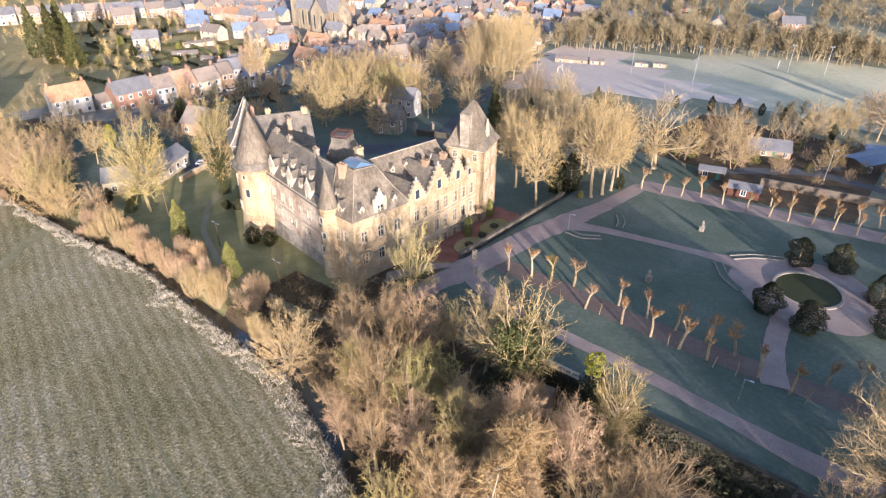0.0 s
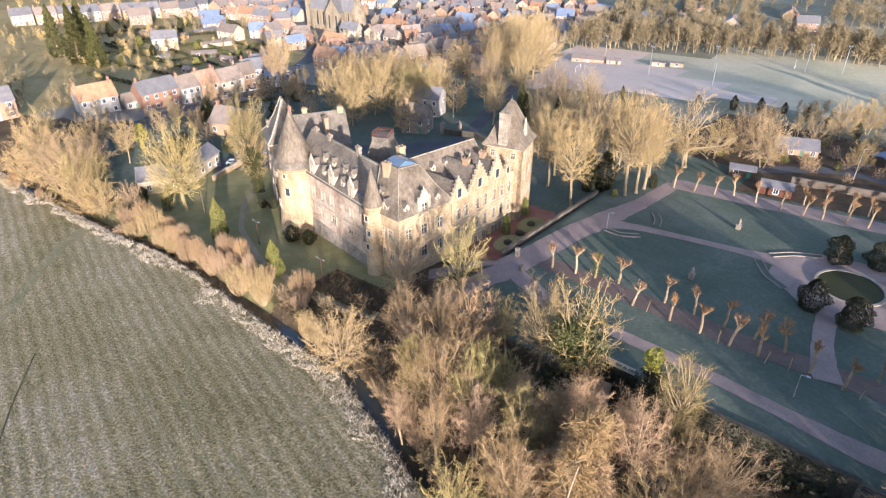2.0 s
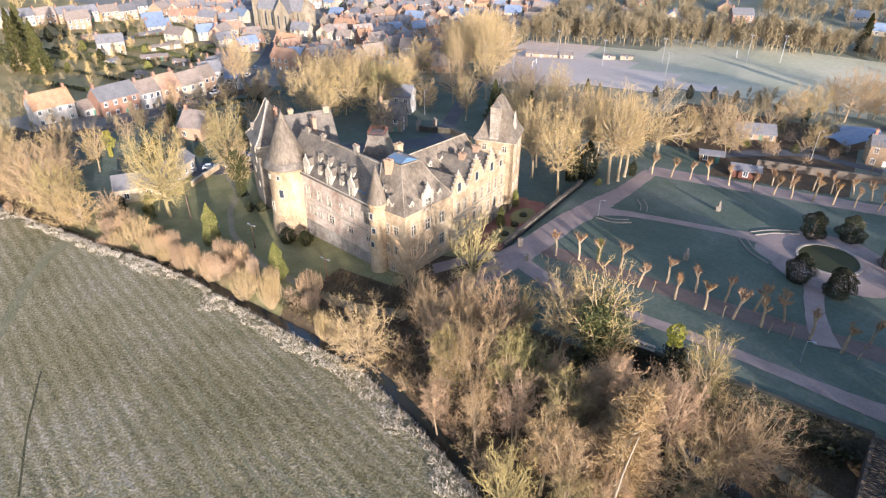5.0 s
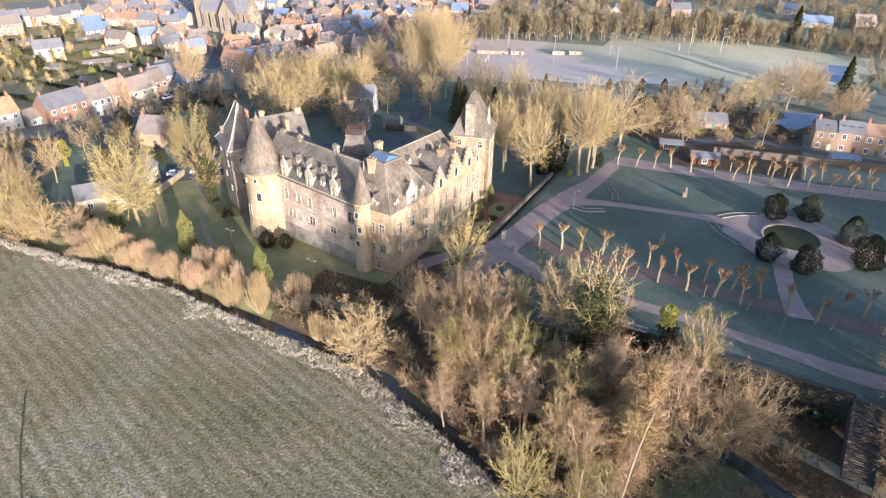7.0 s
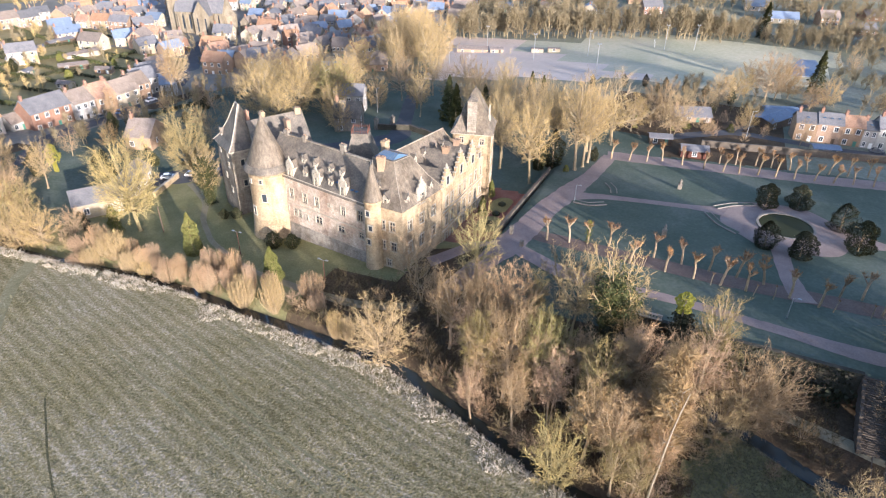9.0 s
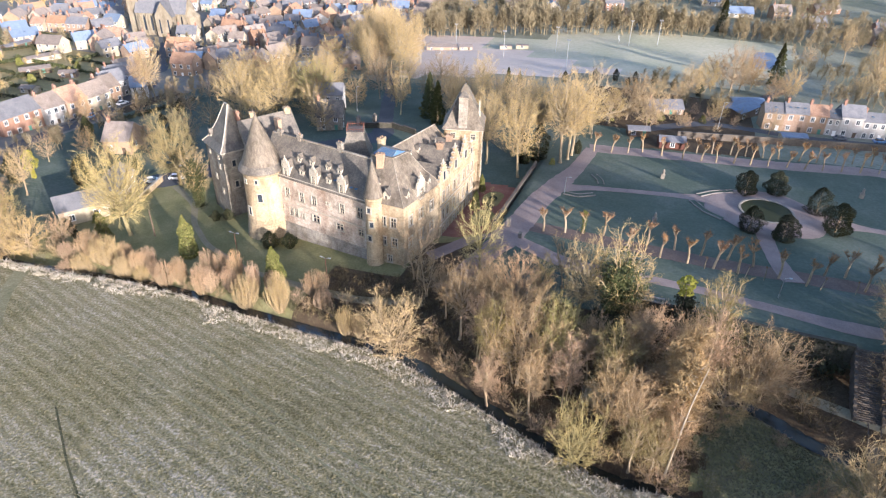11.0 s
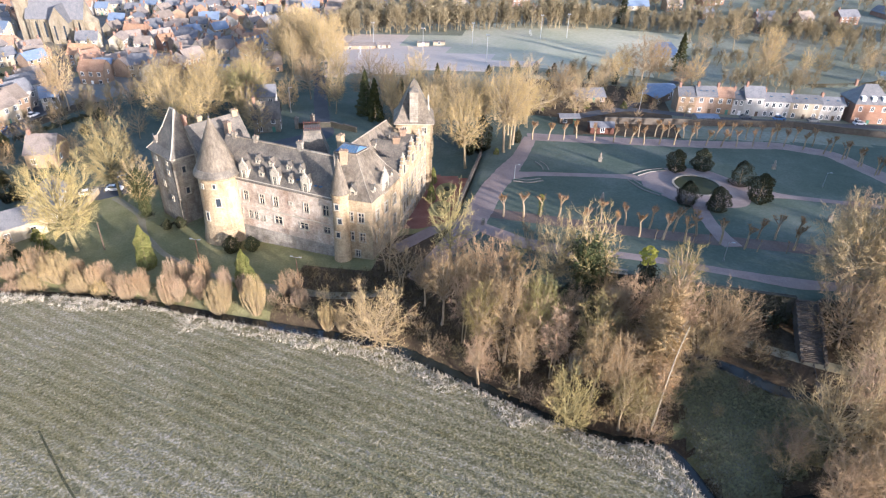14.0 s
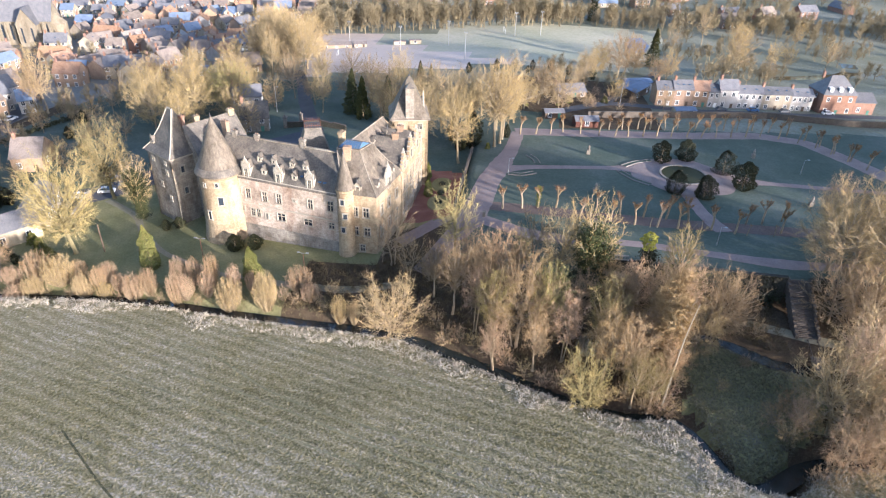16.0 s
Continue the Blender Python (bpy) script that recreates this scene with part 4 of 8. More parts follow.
# round tower
RT = (-117.7, 78.7)
g = Geo()
g.round(RT, [(5.5, -4.5), (4.75, 1.5), (4.45, 6.0), (4.4, 13.9), (4.7, 14.2), (4.75, 14.9), (4.5, 15.0)], 32)
rt = g.obj("round_tower", stone, castle, "stout round tower of pale stone", origin=(*RT, 0))
g = Geo()
g.round(RT, [(5.15, 14.75), (4.95, 15.0), (4.2, 16.6), (2.9, 20.0), (1.5, 23.6), (0.25, 26.6), (0.12, 26.9)], 32)
cone = g.obj("cone_roof", slate_pale, rt, "tall weathered slate cone", smooth=True)
g = Geo()
g.round(RT, [(5.2, 14.6), (5.2, 14.95), (4.62, 16.0), (4.4, 16.2)], 32)
g.obj("eaves_band", slate, rt, "dark slate skirt")
finial(RT[0], RT[1], 26.9, 0.9, cone)


def round_window(c, r, ang, z, w, h, parent):
    d = Vector((-math.sin(ang), math.cos(ang)))
    o = Vector((math.cos(ang), math.sin(ang)))
    m = Vector(c) + o * (r + 0.06)
    a, b = m - d * 3, m + d * 3
    casement(tuple(a), tuple(b), (3 - w / 2, 3 + w / 2, z, z + h), parent, w > 0.7, -0.02)


for ang, z, w, h in ((-75, 12.4, 0.55, 0.9), (-70, 8.0, 1.0, 1.9), (-108, 4.3, 0.7, 2.0), (-112, 12.2, 0.4, 0.8)):
    round_window(RT, 4.42 if z > 6 else 4.55, radians(ang), z, w, h, rt)

# corner turret
TU = (-87.5, 73.35)
g = Geo()
g.round(TU, [(2.2, -3.5), (1.9, 1.0), (1.78, 6.0), (1.75, 15.0), (1.98, 15.3), (1.98, 15.9), (1.75, 16.0)], 20)
tu = g.obj("corner_turret", stone, castle, origin=(*TU, 0))
g = Geo()
g.round(TU, [(2.15, 15.85), (2.0, 16.1), (1.6, 17.6), (0.92, 20.4), (0.28, 22.9), (0.08, 23.5)], 20)
tr = g.obj("turret_roof", slate_pale, tu, "slender slate cone", smooth=True)
finial(TU[0], TU[1], 23.5, 0.8, tr)
for ang, z in ((-95, 12.6), (-95, 6.0), (-80, 9.3)):
    round_window(TU, 1.78, radians(ang), z, 0.8, 1.2, tu)

# south-east pavilion
P_SW, P_SE, P_NE, P_NW = (-88.2, 73.9), (-80.8, 73.5), (-78.2, 87.0), (-92.0, 88.0)
facade("pavilion_south_wall", P_SW, P_SE, -3.5, 14.4, [(2.6, 9.0, 1.2, 2.2), (5.0, 9.0, 1.2, 2.2), (2.6, 4.4, 1.2, 2.0), (5.2, 4.4, 1.2, 2.0), (4.0, 0.4, 1.0, 1.6)])
facade("pavilion_east_wall", P_SE, P_NE, -3.5, 14.4, [(2.4, 9.0, 1.3, 2.3), (6.4, 9.0, 1.3, 2.3), (10.6, 9.0, 1.3, 2.3), (2.4, 3.8, 1.3, 2.4), (6.4, 3.8, 1.3, 2.4), (10.6, 3.8, 1.3, 2.4)])
g = Geo()
T_SW, T_SE, T_NE, T_NW = (-90.6, 79.4), (-85.6, 79.2), (-84.0, 83.6), (-89.8, 84.8)
top = [(x, y, 21.9) for x, y in (T_SW, T_SE, T_NE, T_NW)]
mid = [(a[0] * 0.55 + b[0] * 0.45, a[1] * 0.55 + b[1] * 0.45, 17.4) for a, b in zip((P_SW, P_SE, P_NE, P_NW), (T_SW, T_SE, T_NE, T_NW))]
cx, cy = -84.8, 80.6
low = [(x + (x - cx) * 0.05, y + (y - cy) * 0.05, 14.2) for x, y in (P_SW, P_SE, P_NE, P_NW)]
g.ring(low, mid)
g.ring(mid, top)
g.face(top)
g.face(low[::-1])
p_roof = g.obj("pavilion_roof", slate_pale, castle, "steep hipped roof of stained slate")
g = Geo()
for a, b in ((mid[0], top[0]), (mid[1], top[1]), (mid[2], top[2]), (low[1], mid[1]), (low[2], mid[2]), (low[0], mid[0])):
    g.tube(a, b, 0.09, 0.09, 6)
for i in range(4):
    g.tube(top[i], top[(i + 1) % 4], 0.11, 0.11, 6)
g.obj("hip_capping", stone_low, p_roof)
g = Geo()
q = [(x * 0.9 + 0.1 * -87.5, y * 0.9 + 0.1 * 81.8) for x, y in (T_SW, T_SE, T_NE, T_NW)]
ap0, ap1 = (-89.2, 82.0, 22.9), (-85.6, 81.4, 22.9)
q3 = [(x, y, 22.05) for x, y in q]
g.face([q3[0], q3[1], ap1, ap0])
g.face([q3[1], q3[2], ap1])
g.face([q3[2], q3[3], ap0, ap1])
g.face([q3[3], q3[0], ap0])
sk = g.obj("glass_lantern", glass_roof, p_roof, "low bluish glass lantern on the flat top")
g = Geo()
for i in range(9):
    t = i / 8
    a = [q3[0][c] + (q3[1][c] - q3[0][c]) * t for c in range(3)]
    b = [ap0[c] + (ap1[c] - ap0[c]) * t for c in range(3)]
    g.tube(a, b, 0.05, 0.05, 4)
for a, b in ((q3[0], q3[1]), (q3[1], q3[2]), (q3[2], q3[3]), (q3[3], q3[0]), (ap0, ap1)):
    g.tube(a, b, 0.07, 0.07, 4)
g.obj("glazing_bar", lead, sk)
chimney(-88.0, 78.4, 18.5, 22.9, 1.5, 1.0, 0.1, p_roof, brick_brown)
chimney(-91.5, 86.5, 16.5, 22.8, 1.6, 1.1, 1.4, p_roof, stone)
pe = (Vector(P_NE) - Vector(P_SE)).normalized()
ps = (Vector(P_SE) - Vector(P_SW)).normalized()
dormer(Vector(P_SE) + pe * 6.6, pe, 1.5, 13.2, 16.2, 18.2, 3.0, castle, True)
dormer(Vector(P_SE) + pe * 2.8 + Vector((-0.7, 0)), pe, 0.6, 14.6, 16.0, 17.0, 1.6, castle, False)
dormer(Vector(P_SE) + pe * 10.8 + Vector((-0.7, 0)), pe, 0.6, 14.6, 16.0, 17.0, 1.6, castle, False)
dormer(Vector(P_SW) + ps * 3.2 + Vector((0, 0.5)), ps, 0.75, 14.0, 16.0, 17.3, 2.2, castle, False)
dormer(Vector(P_SW) + ps * 0.6 + Vector((0, 2.2)), ps, 0.5, 16.2, 17.6, 18.5, 1.6, castle, False)

# east wing: a front of stepped gables before a long ridge
E0, E1 = (-78.0, 87.0), (-77.0, 108.8)
ed = (Vector(E1) - Vector(E0)).normalized()
en = Vector((ed.y, -ed.x))
ewins = []
for u in (2.0, 4.6, 8.4, 11.2, 14.4, 17.2, 20.0):
    ewins += [(u, 9.0, 1.2, 2.4), (u, 4.2, 1.2, 2.6), (u, 0.0, 1.2, 2.2)]
facade("east_wall", E0, E1, -3.5, 13.6, ewins)
g = Geo()
for z in (3.2, 8.0):
    c = (Vector(E0) + Vector(E1)) / 2 + en * 0.06
    g.box((c.x, c.y, z), (21.6, 0.3, 0.22), math.atan2(ed.y, ed.x))
g.obj("string_course", trim_stone, castle)
GABS = ((2.2, 2.9, 18.0, 17.4), (9.0, 3.6, 19.2, 18.6), (15.2, 3.0, 18.8, 18.2))
for u, half, peak, ridge in GABS:
    p = Vector(E0) + ed * u
    stepped_gable(p + en * 0.04, ed, half, 13.4, peak, castle, steps=6, window=(1.2, 14.2, 16.2))
    back = p - en * 9.5
    g = Geo()
    f = p - en * 0.5
    g.gable((f.x, f.y), (back.x, back.y), half, 13.5, ridge, 0.0, 0, 0.25)
    r = g.obj("cross_roof", slate, castle)
    m = p - en * (3.4 + 0.5 * u / 10)
    if u != 2.2:
        chimney(m.x, m.y, ridge - 0.8, ridge + 0.9, 1.5, 0.8, 0.05, r, brick_brown)
for u in (19.2,):
    p = Vector(E0) + ed * u
    stepped_gable(p + en * 0.04, ed, 1.4, 13.4, 16.6, castle, steps=4, window=(0.9, 13.9, 15.3))
ma, mb = (-90.6, 87.5), (-86.6, 106.0)
g = Geo()
g.gable(ma, mb, 5.6, 13.5, 19.6, 0.2, 0, 0.3)
e_roof = g.obj("east_roof", slate_pale, castle, "slate roof of the east wing")
g = Geo()
g.tube((*ma, 19.75), (*mb, 19.75), 0.16, 0.16, 6)
g.obj("ridge_capping", stone_low, e_roof)
md = (Vector(mb) - Vector(ma)).normalized()
mo = Vector((md.y, -md.x))
for t in (5.0, 8.5, 12.0, 15.5):
    p = Vector(ma) + md * t + mo * 2.6
    dormer(p, md, 0.5, 16.3, 17.6, 18.4, 1.7, castle, False)
g = Geo()
a, b = Vector(ma) - mo * 5.6, Vector(mb) - mo * 5.6
wall_run(g, tuple(b), tuple(a), -2.5, 13.6, [(3 + 4 * i, 4.2 + 4 * i, 8.0, 10.4) for i in range(4)])
n0, n1 = Vector(mb) + mo * 9.4, Vector(mb) - mo * 5.6
wall_run(g, tuple(n0), tuple(n1), -2.5, 13.6)
g.face([(n0.x, n0.y, 13.6), (n1.x, n1.y, 13.6), (mb[0], mb[1], 19.4)])
g.obj("court_wall", stone, castle)
g = Geo()
g.prism([(-96.0, 88.6), (-78.4, 88.6), (-77.6, 108.2), (-91.6, 107.4)], 13.0, 13.4)
g.obj("attic_floor", lead, castle)

# keep
KC, KA, KH = Vector((-81.3, 112.9)), radians(14.5), 4.6


def keep_pt(a, b, h=KH):
    co, si = math.cos(KA), math.sin(KA)
    return (KC.x + a * h * co - b * h * si, KC.y + a * h * si + b * h * co)


kq = [keep_pt(-1, -1), keep_pt(1, -1), keep_pt(1, 1), keep_pt(-1, 1)]
kw = [[(2.2, 16.2, 0.9, 1.4), (7.1, 16.0, 0.9, 1.4), (6.4, 11.2, 0.9, 2.0), (2.6, 8.0, 0.9, 2.0), (6.4, 6.6, 0.9, 2.0), (6.4, 2.0, 0.9, 2.0)],
      [(2.6, 15.6, 1.0, 1.6), (6.4, 15.6, 1.0, 1.6), (2.6, 10.4, 1.1, 2.2), (6.4, 10.4, 1.1, 2.2), (2.6, 5.4, 1.1, 2.2), (6.4, 5.4, 1.1, 2.2), (4.6, 0.4, 1.2, 2.4)], [], []]
for i in range(4):
    facade("keep_wall", kq[i], kq[(i + 1) % 4], -3.5, 18.6, kw[i])
g = Geo()
for i in range(4):
    a, b = Vector(kq[i]), Vector(kq[(i + 1) % 4])
    g.box(((a.x + b.x) / 2, (a.y + b.y) / 2, 18.5), ((b - a).length + 0.5, 0.5, 0.4), math.atan2(b.y - a.y, b.x - a.x))
g.obj("cornice", trim_stone, castle)
g = Geo()
lv = [(1.12, 18.6), (0.86, 20.2), (0.55, 23.6), (0.16, 27.6), (0.02, 28.4)]
rings = [[(*keep_pt(a, b, KH * s), z) for a, b in ((-1, -1), (1, -1), (1, 1), (-1, 1))] for s, z in lv]
for a, b in zip(rings, rings[1:]):
    g.ring(a, b)
g.face(rings[0][::-1])
k_roof = g.obj("keep_roof", slate_pale, castle, "tall flared pyramid of weathered slate")
finial(KC.x, KC.y, 28.3, 0.9, k_roof)
g = Geo()
sx, sy = keep_pt(-0.02, -0.86)
g.box((sx, sy, 22.4), (2.1, 1.8, 7.8), KA)
g.box((sx, sy, 26.4), (2.3, 2.0, 0.3), KA)
st = g.obj("stair_head", stone_low, castle, "square pale stair head rising from the keep roof")
g = Geo()
s4 = [(sx + a * math.cos(KA) - b * math.sin(KA), sy + a * math.sin(KA) + b * math.cos(KA), 26.5) for a, b in ((-1.15, -1.0), (1.15, -1.0), (1.15, 1.0), (-1.15, 1.0))]
g.ring(s4, [(sx - 0.02, sy + 0.4, 28.0)] * 4)
g.obj("stair_head_roof", slate, st)
kd = (Vector(kq[2]) - Vector(kq[1])).normalized()
dormer(Vector(kq[1]) + kd * 4.6 - Vector((kd.y, -kd.x)) * 0.8, kd, 0.7, 19.0, 21.6, 23.2, 2.2, castle, True)

# square tower
Q0, Q1 = Vector((-139.3, 86.7)), Vector((-130.8, 81.7))
qd = (Q1 - Q0).normalized()
qn = Vector((-qd.y, qd.x))
QL = (Q1 - Q0).length
qs = [Q0, Q1, Q1 + qn * QL, Q0 + qn * QL]
qw = [[(7.4, 9.8, 0.6, 1.1), (2.4, 12.2, 0.6, 0.8), (4.2, 6.0, 0.6, 1.2), (7.0, 3.0, 0.6, 1.2), (7.4, 12.4, 0.5, 0.7)], [(2.6, 10.4, 0.9, 1.6), (6.4, 10.4, 0.9, 1.6), (2.6, 5.0, 0.9, 1.6)], [], []]
for i in range(4):
    facade("square_tower_wall", tuple(qs[i]), tuple(qs[(i + 1) % 4]), -6.0, 14.4, qw[i], mats=stone_low, cross=False)
qc = (qs[0] + qs[2]) / 2
g = Geo()
for i in range(4):
    a, b = qs[i], qs[(i + 1) % 4]
    g.box(((a.x + b.x) / 2, (a.y + b.y) / 2, 14.3), (QL + 0.6, 0.6, 0.5), math.atan2(b.y - a.y, b.x - a.x))
g.obj("cornice", trim_stone, castle)
lv = [(1.1, 1.1, 14.5), (0.85, 0.84, 15.9), (0.5, 0.43, 19.6), (0.18, 0.03, 24.2)]
g = Geo()
rings = [[(*(qc + qd * a * QL / 2 * s + qn * b * QL / 2 * t), z) for a, b in ((-1, -1), (1, -1), (1, 1), (-1, 1))] for s, t, z in lv]
for a, b in zip(rings, rings[1:]):
    g.ring(a, b)
g.face(rings[-1])
q_roof = g.obj("square_tower_roof", slate, castle, "steep dark slate roof with pale hips")
g = Geo()
for i in (0, 1):
    g.tube(rings[0][i], rings[1][i], 0.16, 0.16, 6)
    g.tube(rings[1][i], rings[2][i], 0.16, 0.16, 6)
    g.tube(rings[2][i], rings[3][i], 0.16, 0.16, 6)
g.tube(rings[3][0], rings[3][1], 0.2, 0.2, 6)
g.obj("hip_capping", trim_stone, q_roof)
p = qc + qd * 2.2 + qn * 1.2
chimney(p.x, p.y, 16.5, 22.6, 1.0, 0.8, -0.5, q_roof, brick)
p = Q0 + qd * 1.6 + qn * 0.9
dormer(p + qd * 0.2, qd, 0.6, 14.8, 16.6, 17.8, 1.6, castle, False)

# west range between the towers
g = Geo()
wd = Vector((0.51, 0.86)).normalized()
w0, w1 = Vector((-129.6, 87.6)), Vector((-122.6, 99.6))
g.gable(tuple(w0), tuple(w1), 5.4, 13.4, 20.5, 0.2, 0, 0.3)
w_roof = g.obj("west_roof", slate, castle)
g = Geo()
wo = Vector((wd.y, -wd.x))
cs = [w0 + wo * 5.4, w1 + wo * 5.4, w1 - wo * 5.4, w0 - wo * 5.4]
wall_run(g, tuple(cs[3]), tuple(cs[0]), -5.0, 13.6)
wall_run(g, tuple(cs[0]), tuple(cs[1]), -5.0, 13.6)
wall_run(g, tuple(cs[1]), tuple(cs[2]), -5.0, 13.6, [(3, 4.2, 8, 10), (6.5, 7.7, 8, 10)])
wall_run(g, tuple(cs[2]), tuple(cs[3]), -5.0, 13.6)
for w in (w0, w1):
    g.face([(*(w + wo * 5.3), 13.6), (*(w - wo * 5.3), 13.6), (w.x, w.y, 20.2)])
g.obj("west_wall", stone_low, castle)
chimney(-121.6, 92.4, 16.5, 20.6, 1.6, 1.0, -0.45, w_roof, brick_brown)
chimney(-123.0, 98.6, 18.5, 21.3, 1.4, 0.9, 1.0, w_roof, stone)
chimney(-128.2, 91.5, 19.0, 21.6, 1.2, 0.9, 1.0, w_roof, stone)

# tower in the court with iron cresting
GT = (-99.0, 89.0)
g = Geo()


def gt(s, z):
    an = radians(22)
    return [(GT[0] + s * (a * math.cos(an) - b * math.sin(an)), GT[1] + s * (a * math.sin(an) + b * math.cos(an)), z) for a, b in ((-1, -1), (1, -1), (1, 1), (-1, 1))]


g.ring(gt(3.1, -2.5), gt(3.1, 17.0))
g.face(gt(3.1, 17.0))
ct = g.obj("court_tower", stone, castle)
g = Geo()
g.ring(gt(3.5, 16.9), gt(3.0, 18.2))
g.ring(gt(3.0, 18.2), gt(1.75, 22.4))
g.ring(gt(1.9, 22.35), gt(1.9, 22.8))
g.face(gt(1.9, 22.8))
g.face(gt(3.5, 16.9)[::-1])
cr = g.obj("court_tower_roof", slate, ct)
g = Geo()
c4 = gt(1.8, 22.8)
for i in range(4):
    a, b = c4[i], c4[(i + 1) % 4]
    for k in range(7):
        x, y = a[0] + (b[0] - a[0]) * k / 7, a[1] + (b[1] - a[1]) * k / 7
        g.tube((x, y, 22.75), (x, y, 23.9), 0.05, 0.04, 4)
    g.tube((a[0], a[1], 23.3), (b[0], b[1], 23.3), 0.06, 0.06, 4)
g.obj("iron_cresting", rust, cr, "rust-red iron cresting")


# ---- trees ----
def limb(g, rng, p, d, length, r, segs, lift, wob, sides, end=0.25):
    pts, ds = [p], [d]
    for i in range(segs):
        d = (d + Vector((rng.gauss(0, wob), rng.gauss(0, wob), rng.gauss(0, wob * 0.5) + lift))).normalized()
        q = p + d * (length / segs)
        a, b = 1 - (1 - end) * i / segs, 1 - (1 - end) * (i + 1) / segs
        g.tube(p, q, r * a, r * b, sides)
        p = q
        pts.append(p)
        ds.append(d)
    return pts, ds


def aside(rng, d, tilt):
    a = d.orthogonal().normalized()
    b = d.cross(a)
    t = rng.uniform(0, 6.283)
    return (d * math.cos(tilt) + (a * math.cos(t) + b * math.sin(t)) * math.sin(tilt)).normalized()


def bare_tree(seed, H, spread=60, start=0.3, limbs=12, reach=0.42, lift=0.12, sec=2, ter=2, twigs=4, stems=1, thick=1.0, ivy=0, tl=1.0, lite=False, wd=1.0):
    """Wood and twigs of a leafless tree: every order of branch leaves its parent at a narrow angle and bends outward and up."""
    rng = random.Random(seed)
    wood, fine, leaves = Geo(), Geo(), Geo()
    any_way = lambda: Vector((rng.gauss(0, 1), rng.gauss(0, 1), rng.gauss(0, 1)))
    for s in range(stems):
        base = Vector((rng.uniform(-1, 1), rng.uniform(-1, 1), -0.4)) * (0.0 if stems == 1 else 1.0)
        base.z = -0.4
        lean = Vector((rng.gauss(0, 0.06 if stems == 1 else 0.16), rng.gauss(0, 0.06 if stems == 1 else 0.16), 1)).normalized()
        R = 0.020 * H * thick / math.sqrt(stems)
        tp, td = limb(Geo() if lite else wood, rng, base, lean, H * 0.84, R, 9, 0.02, 0.06, 7, 0.12)
        if lite:
            wood.tube(tp[0], tp[4], R, R * 0.6, 4)
            wood.tube(tp[4], tp[9], R * 0.6, R * 0.12, 4)
        flare = base + Vector((0, 0, 0.05))
        if not lite:
            wood.tube(flare, flare + lean * 1.1, R * 1.6, R * 1.02, 7)
        n = limbs // stems
        for k in range(n):
            f = start + (0.97 - start) * (k + rng.random()) / n
            i = min(8, int(f * 9))
            p = tp[i].lerp(tp[i + 1], f * 9 - i)
            az = k * 2.4 + rng.uniform(-0.6, 0.6) + s
            hh = (f - start) / (1 - start)
            tilt = radians(spread * (1.05 - 0.6 * hh) + rng.uniform(-10, 10))
            d = Vector((math.cos(az) * math.sin(tilt), math.sin(az) * math.sin(tilt), math.cos(tilt)))
            L = H * reach * (1.0 - 0.5 * hh) * rng.uniform(0.65, 1.2)
            lp, ld = limb(Geo() if lite else wood, rng, p, d, L, R * (0.46 - 0.22 * hh), 5, lift, 0.12, 4)
            if lite:
                wood.tube(lp[0], lp[3], R * 0.36, R * 0.2, 3)
                fine.blade(lp[3], lp[5], 0.1, 0, any_way())
            for j in range(1, 6):
                for _ in range(sec):
                    d2 = aside(rng, ld[j], radians(rng.uniform(28, 62)))
                    d2.z += 0.12
                    L2 = L * (0.66 - 0.07 * j) * rng.uniform(0.6, 1.25)
                    sp, sd = limb(Geo(), rng, lp[j], d2.normalized(), L2, R * 0.12 + 0.04, 2, lift * 0.9, 0.14, 3)
                    if not lite:
                        wood.tube(sp[0], sp[1], R * 0.12 + 0.04, R * 0.08 + 0.025, 3)
                        fine.blade(sp[1], sp[2], R * 0.12 + 0.05, 0, any_way())
                    if lite:
                        fine.blade(sp[0], sp[2], 0.08 * wd, 0, any_way())
                    for m in range(1, 3):
                        for _ in range(ter):
                            d3 = aside(rng, sd[m], radians(rng.uniform(20, 60)))
                            d3.z += 0.1
                            d3 = d3.normalized()
                            L3 = tl * rng.uniform(1.3, 3.0) * H / 18
                            o3 = sp[m - 1].lerp(sp[m], rng.random())
                            e = o3 + d3 * L3
                            fine.blade(o3, e, 0.037 * wd, 0, any_way())
                            for q in range(twigs):
                                o = o3.lerp(e, rng.uniform(0.1, 0.85))
                                d4 = aside(rng, d3, radians(rng.uniform(20, 60)))
                                d4.z += 0.1
                                fine.blade(o, o + d4.normalized() * tl * rng.uniform(0.7, 1.6), 0.0225 * wd, 0, any_way())
            if ivy and hh < 0.8:
                for q in range(int(ivy * 0.5 / n)):
                    t = rng.random() ** 1.4 * 0.8 * 5
                    i5 = int(t)
                    c = lp[i5].lerp(lp[i5 + 1], t - i5) + Vector((rng.gauss(0, 0.4), rng.gauss(0, 0.4), rng.gauss(0, 0.5)))
                    leaves.leaf(c, rng.uniform(0.2, 0.42))
        for q in range(int(ivy * 0.5 / stems)):
            t = rng.random() * 7.0
            i9 = int(t)
            w = 0.35 + 0.9 * math.sin(min(3.1, t * 0.45)) * rng.random()
            c = tp[i9].lerp(tp[i9 + 1], t - i9) + Vector((rng.gauss(0, w * 0.6), rng.gauss(0, w * 0.6), 0))
            leaves.leaf(c, rng.uniform(0.2, 0.42))
    return wood, fine, leaves


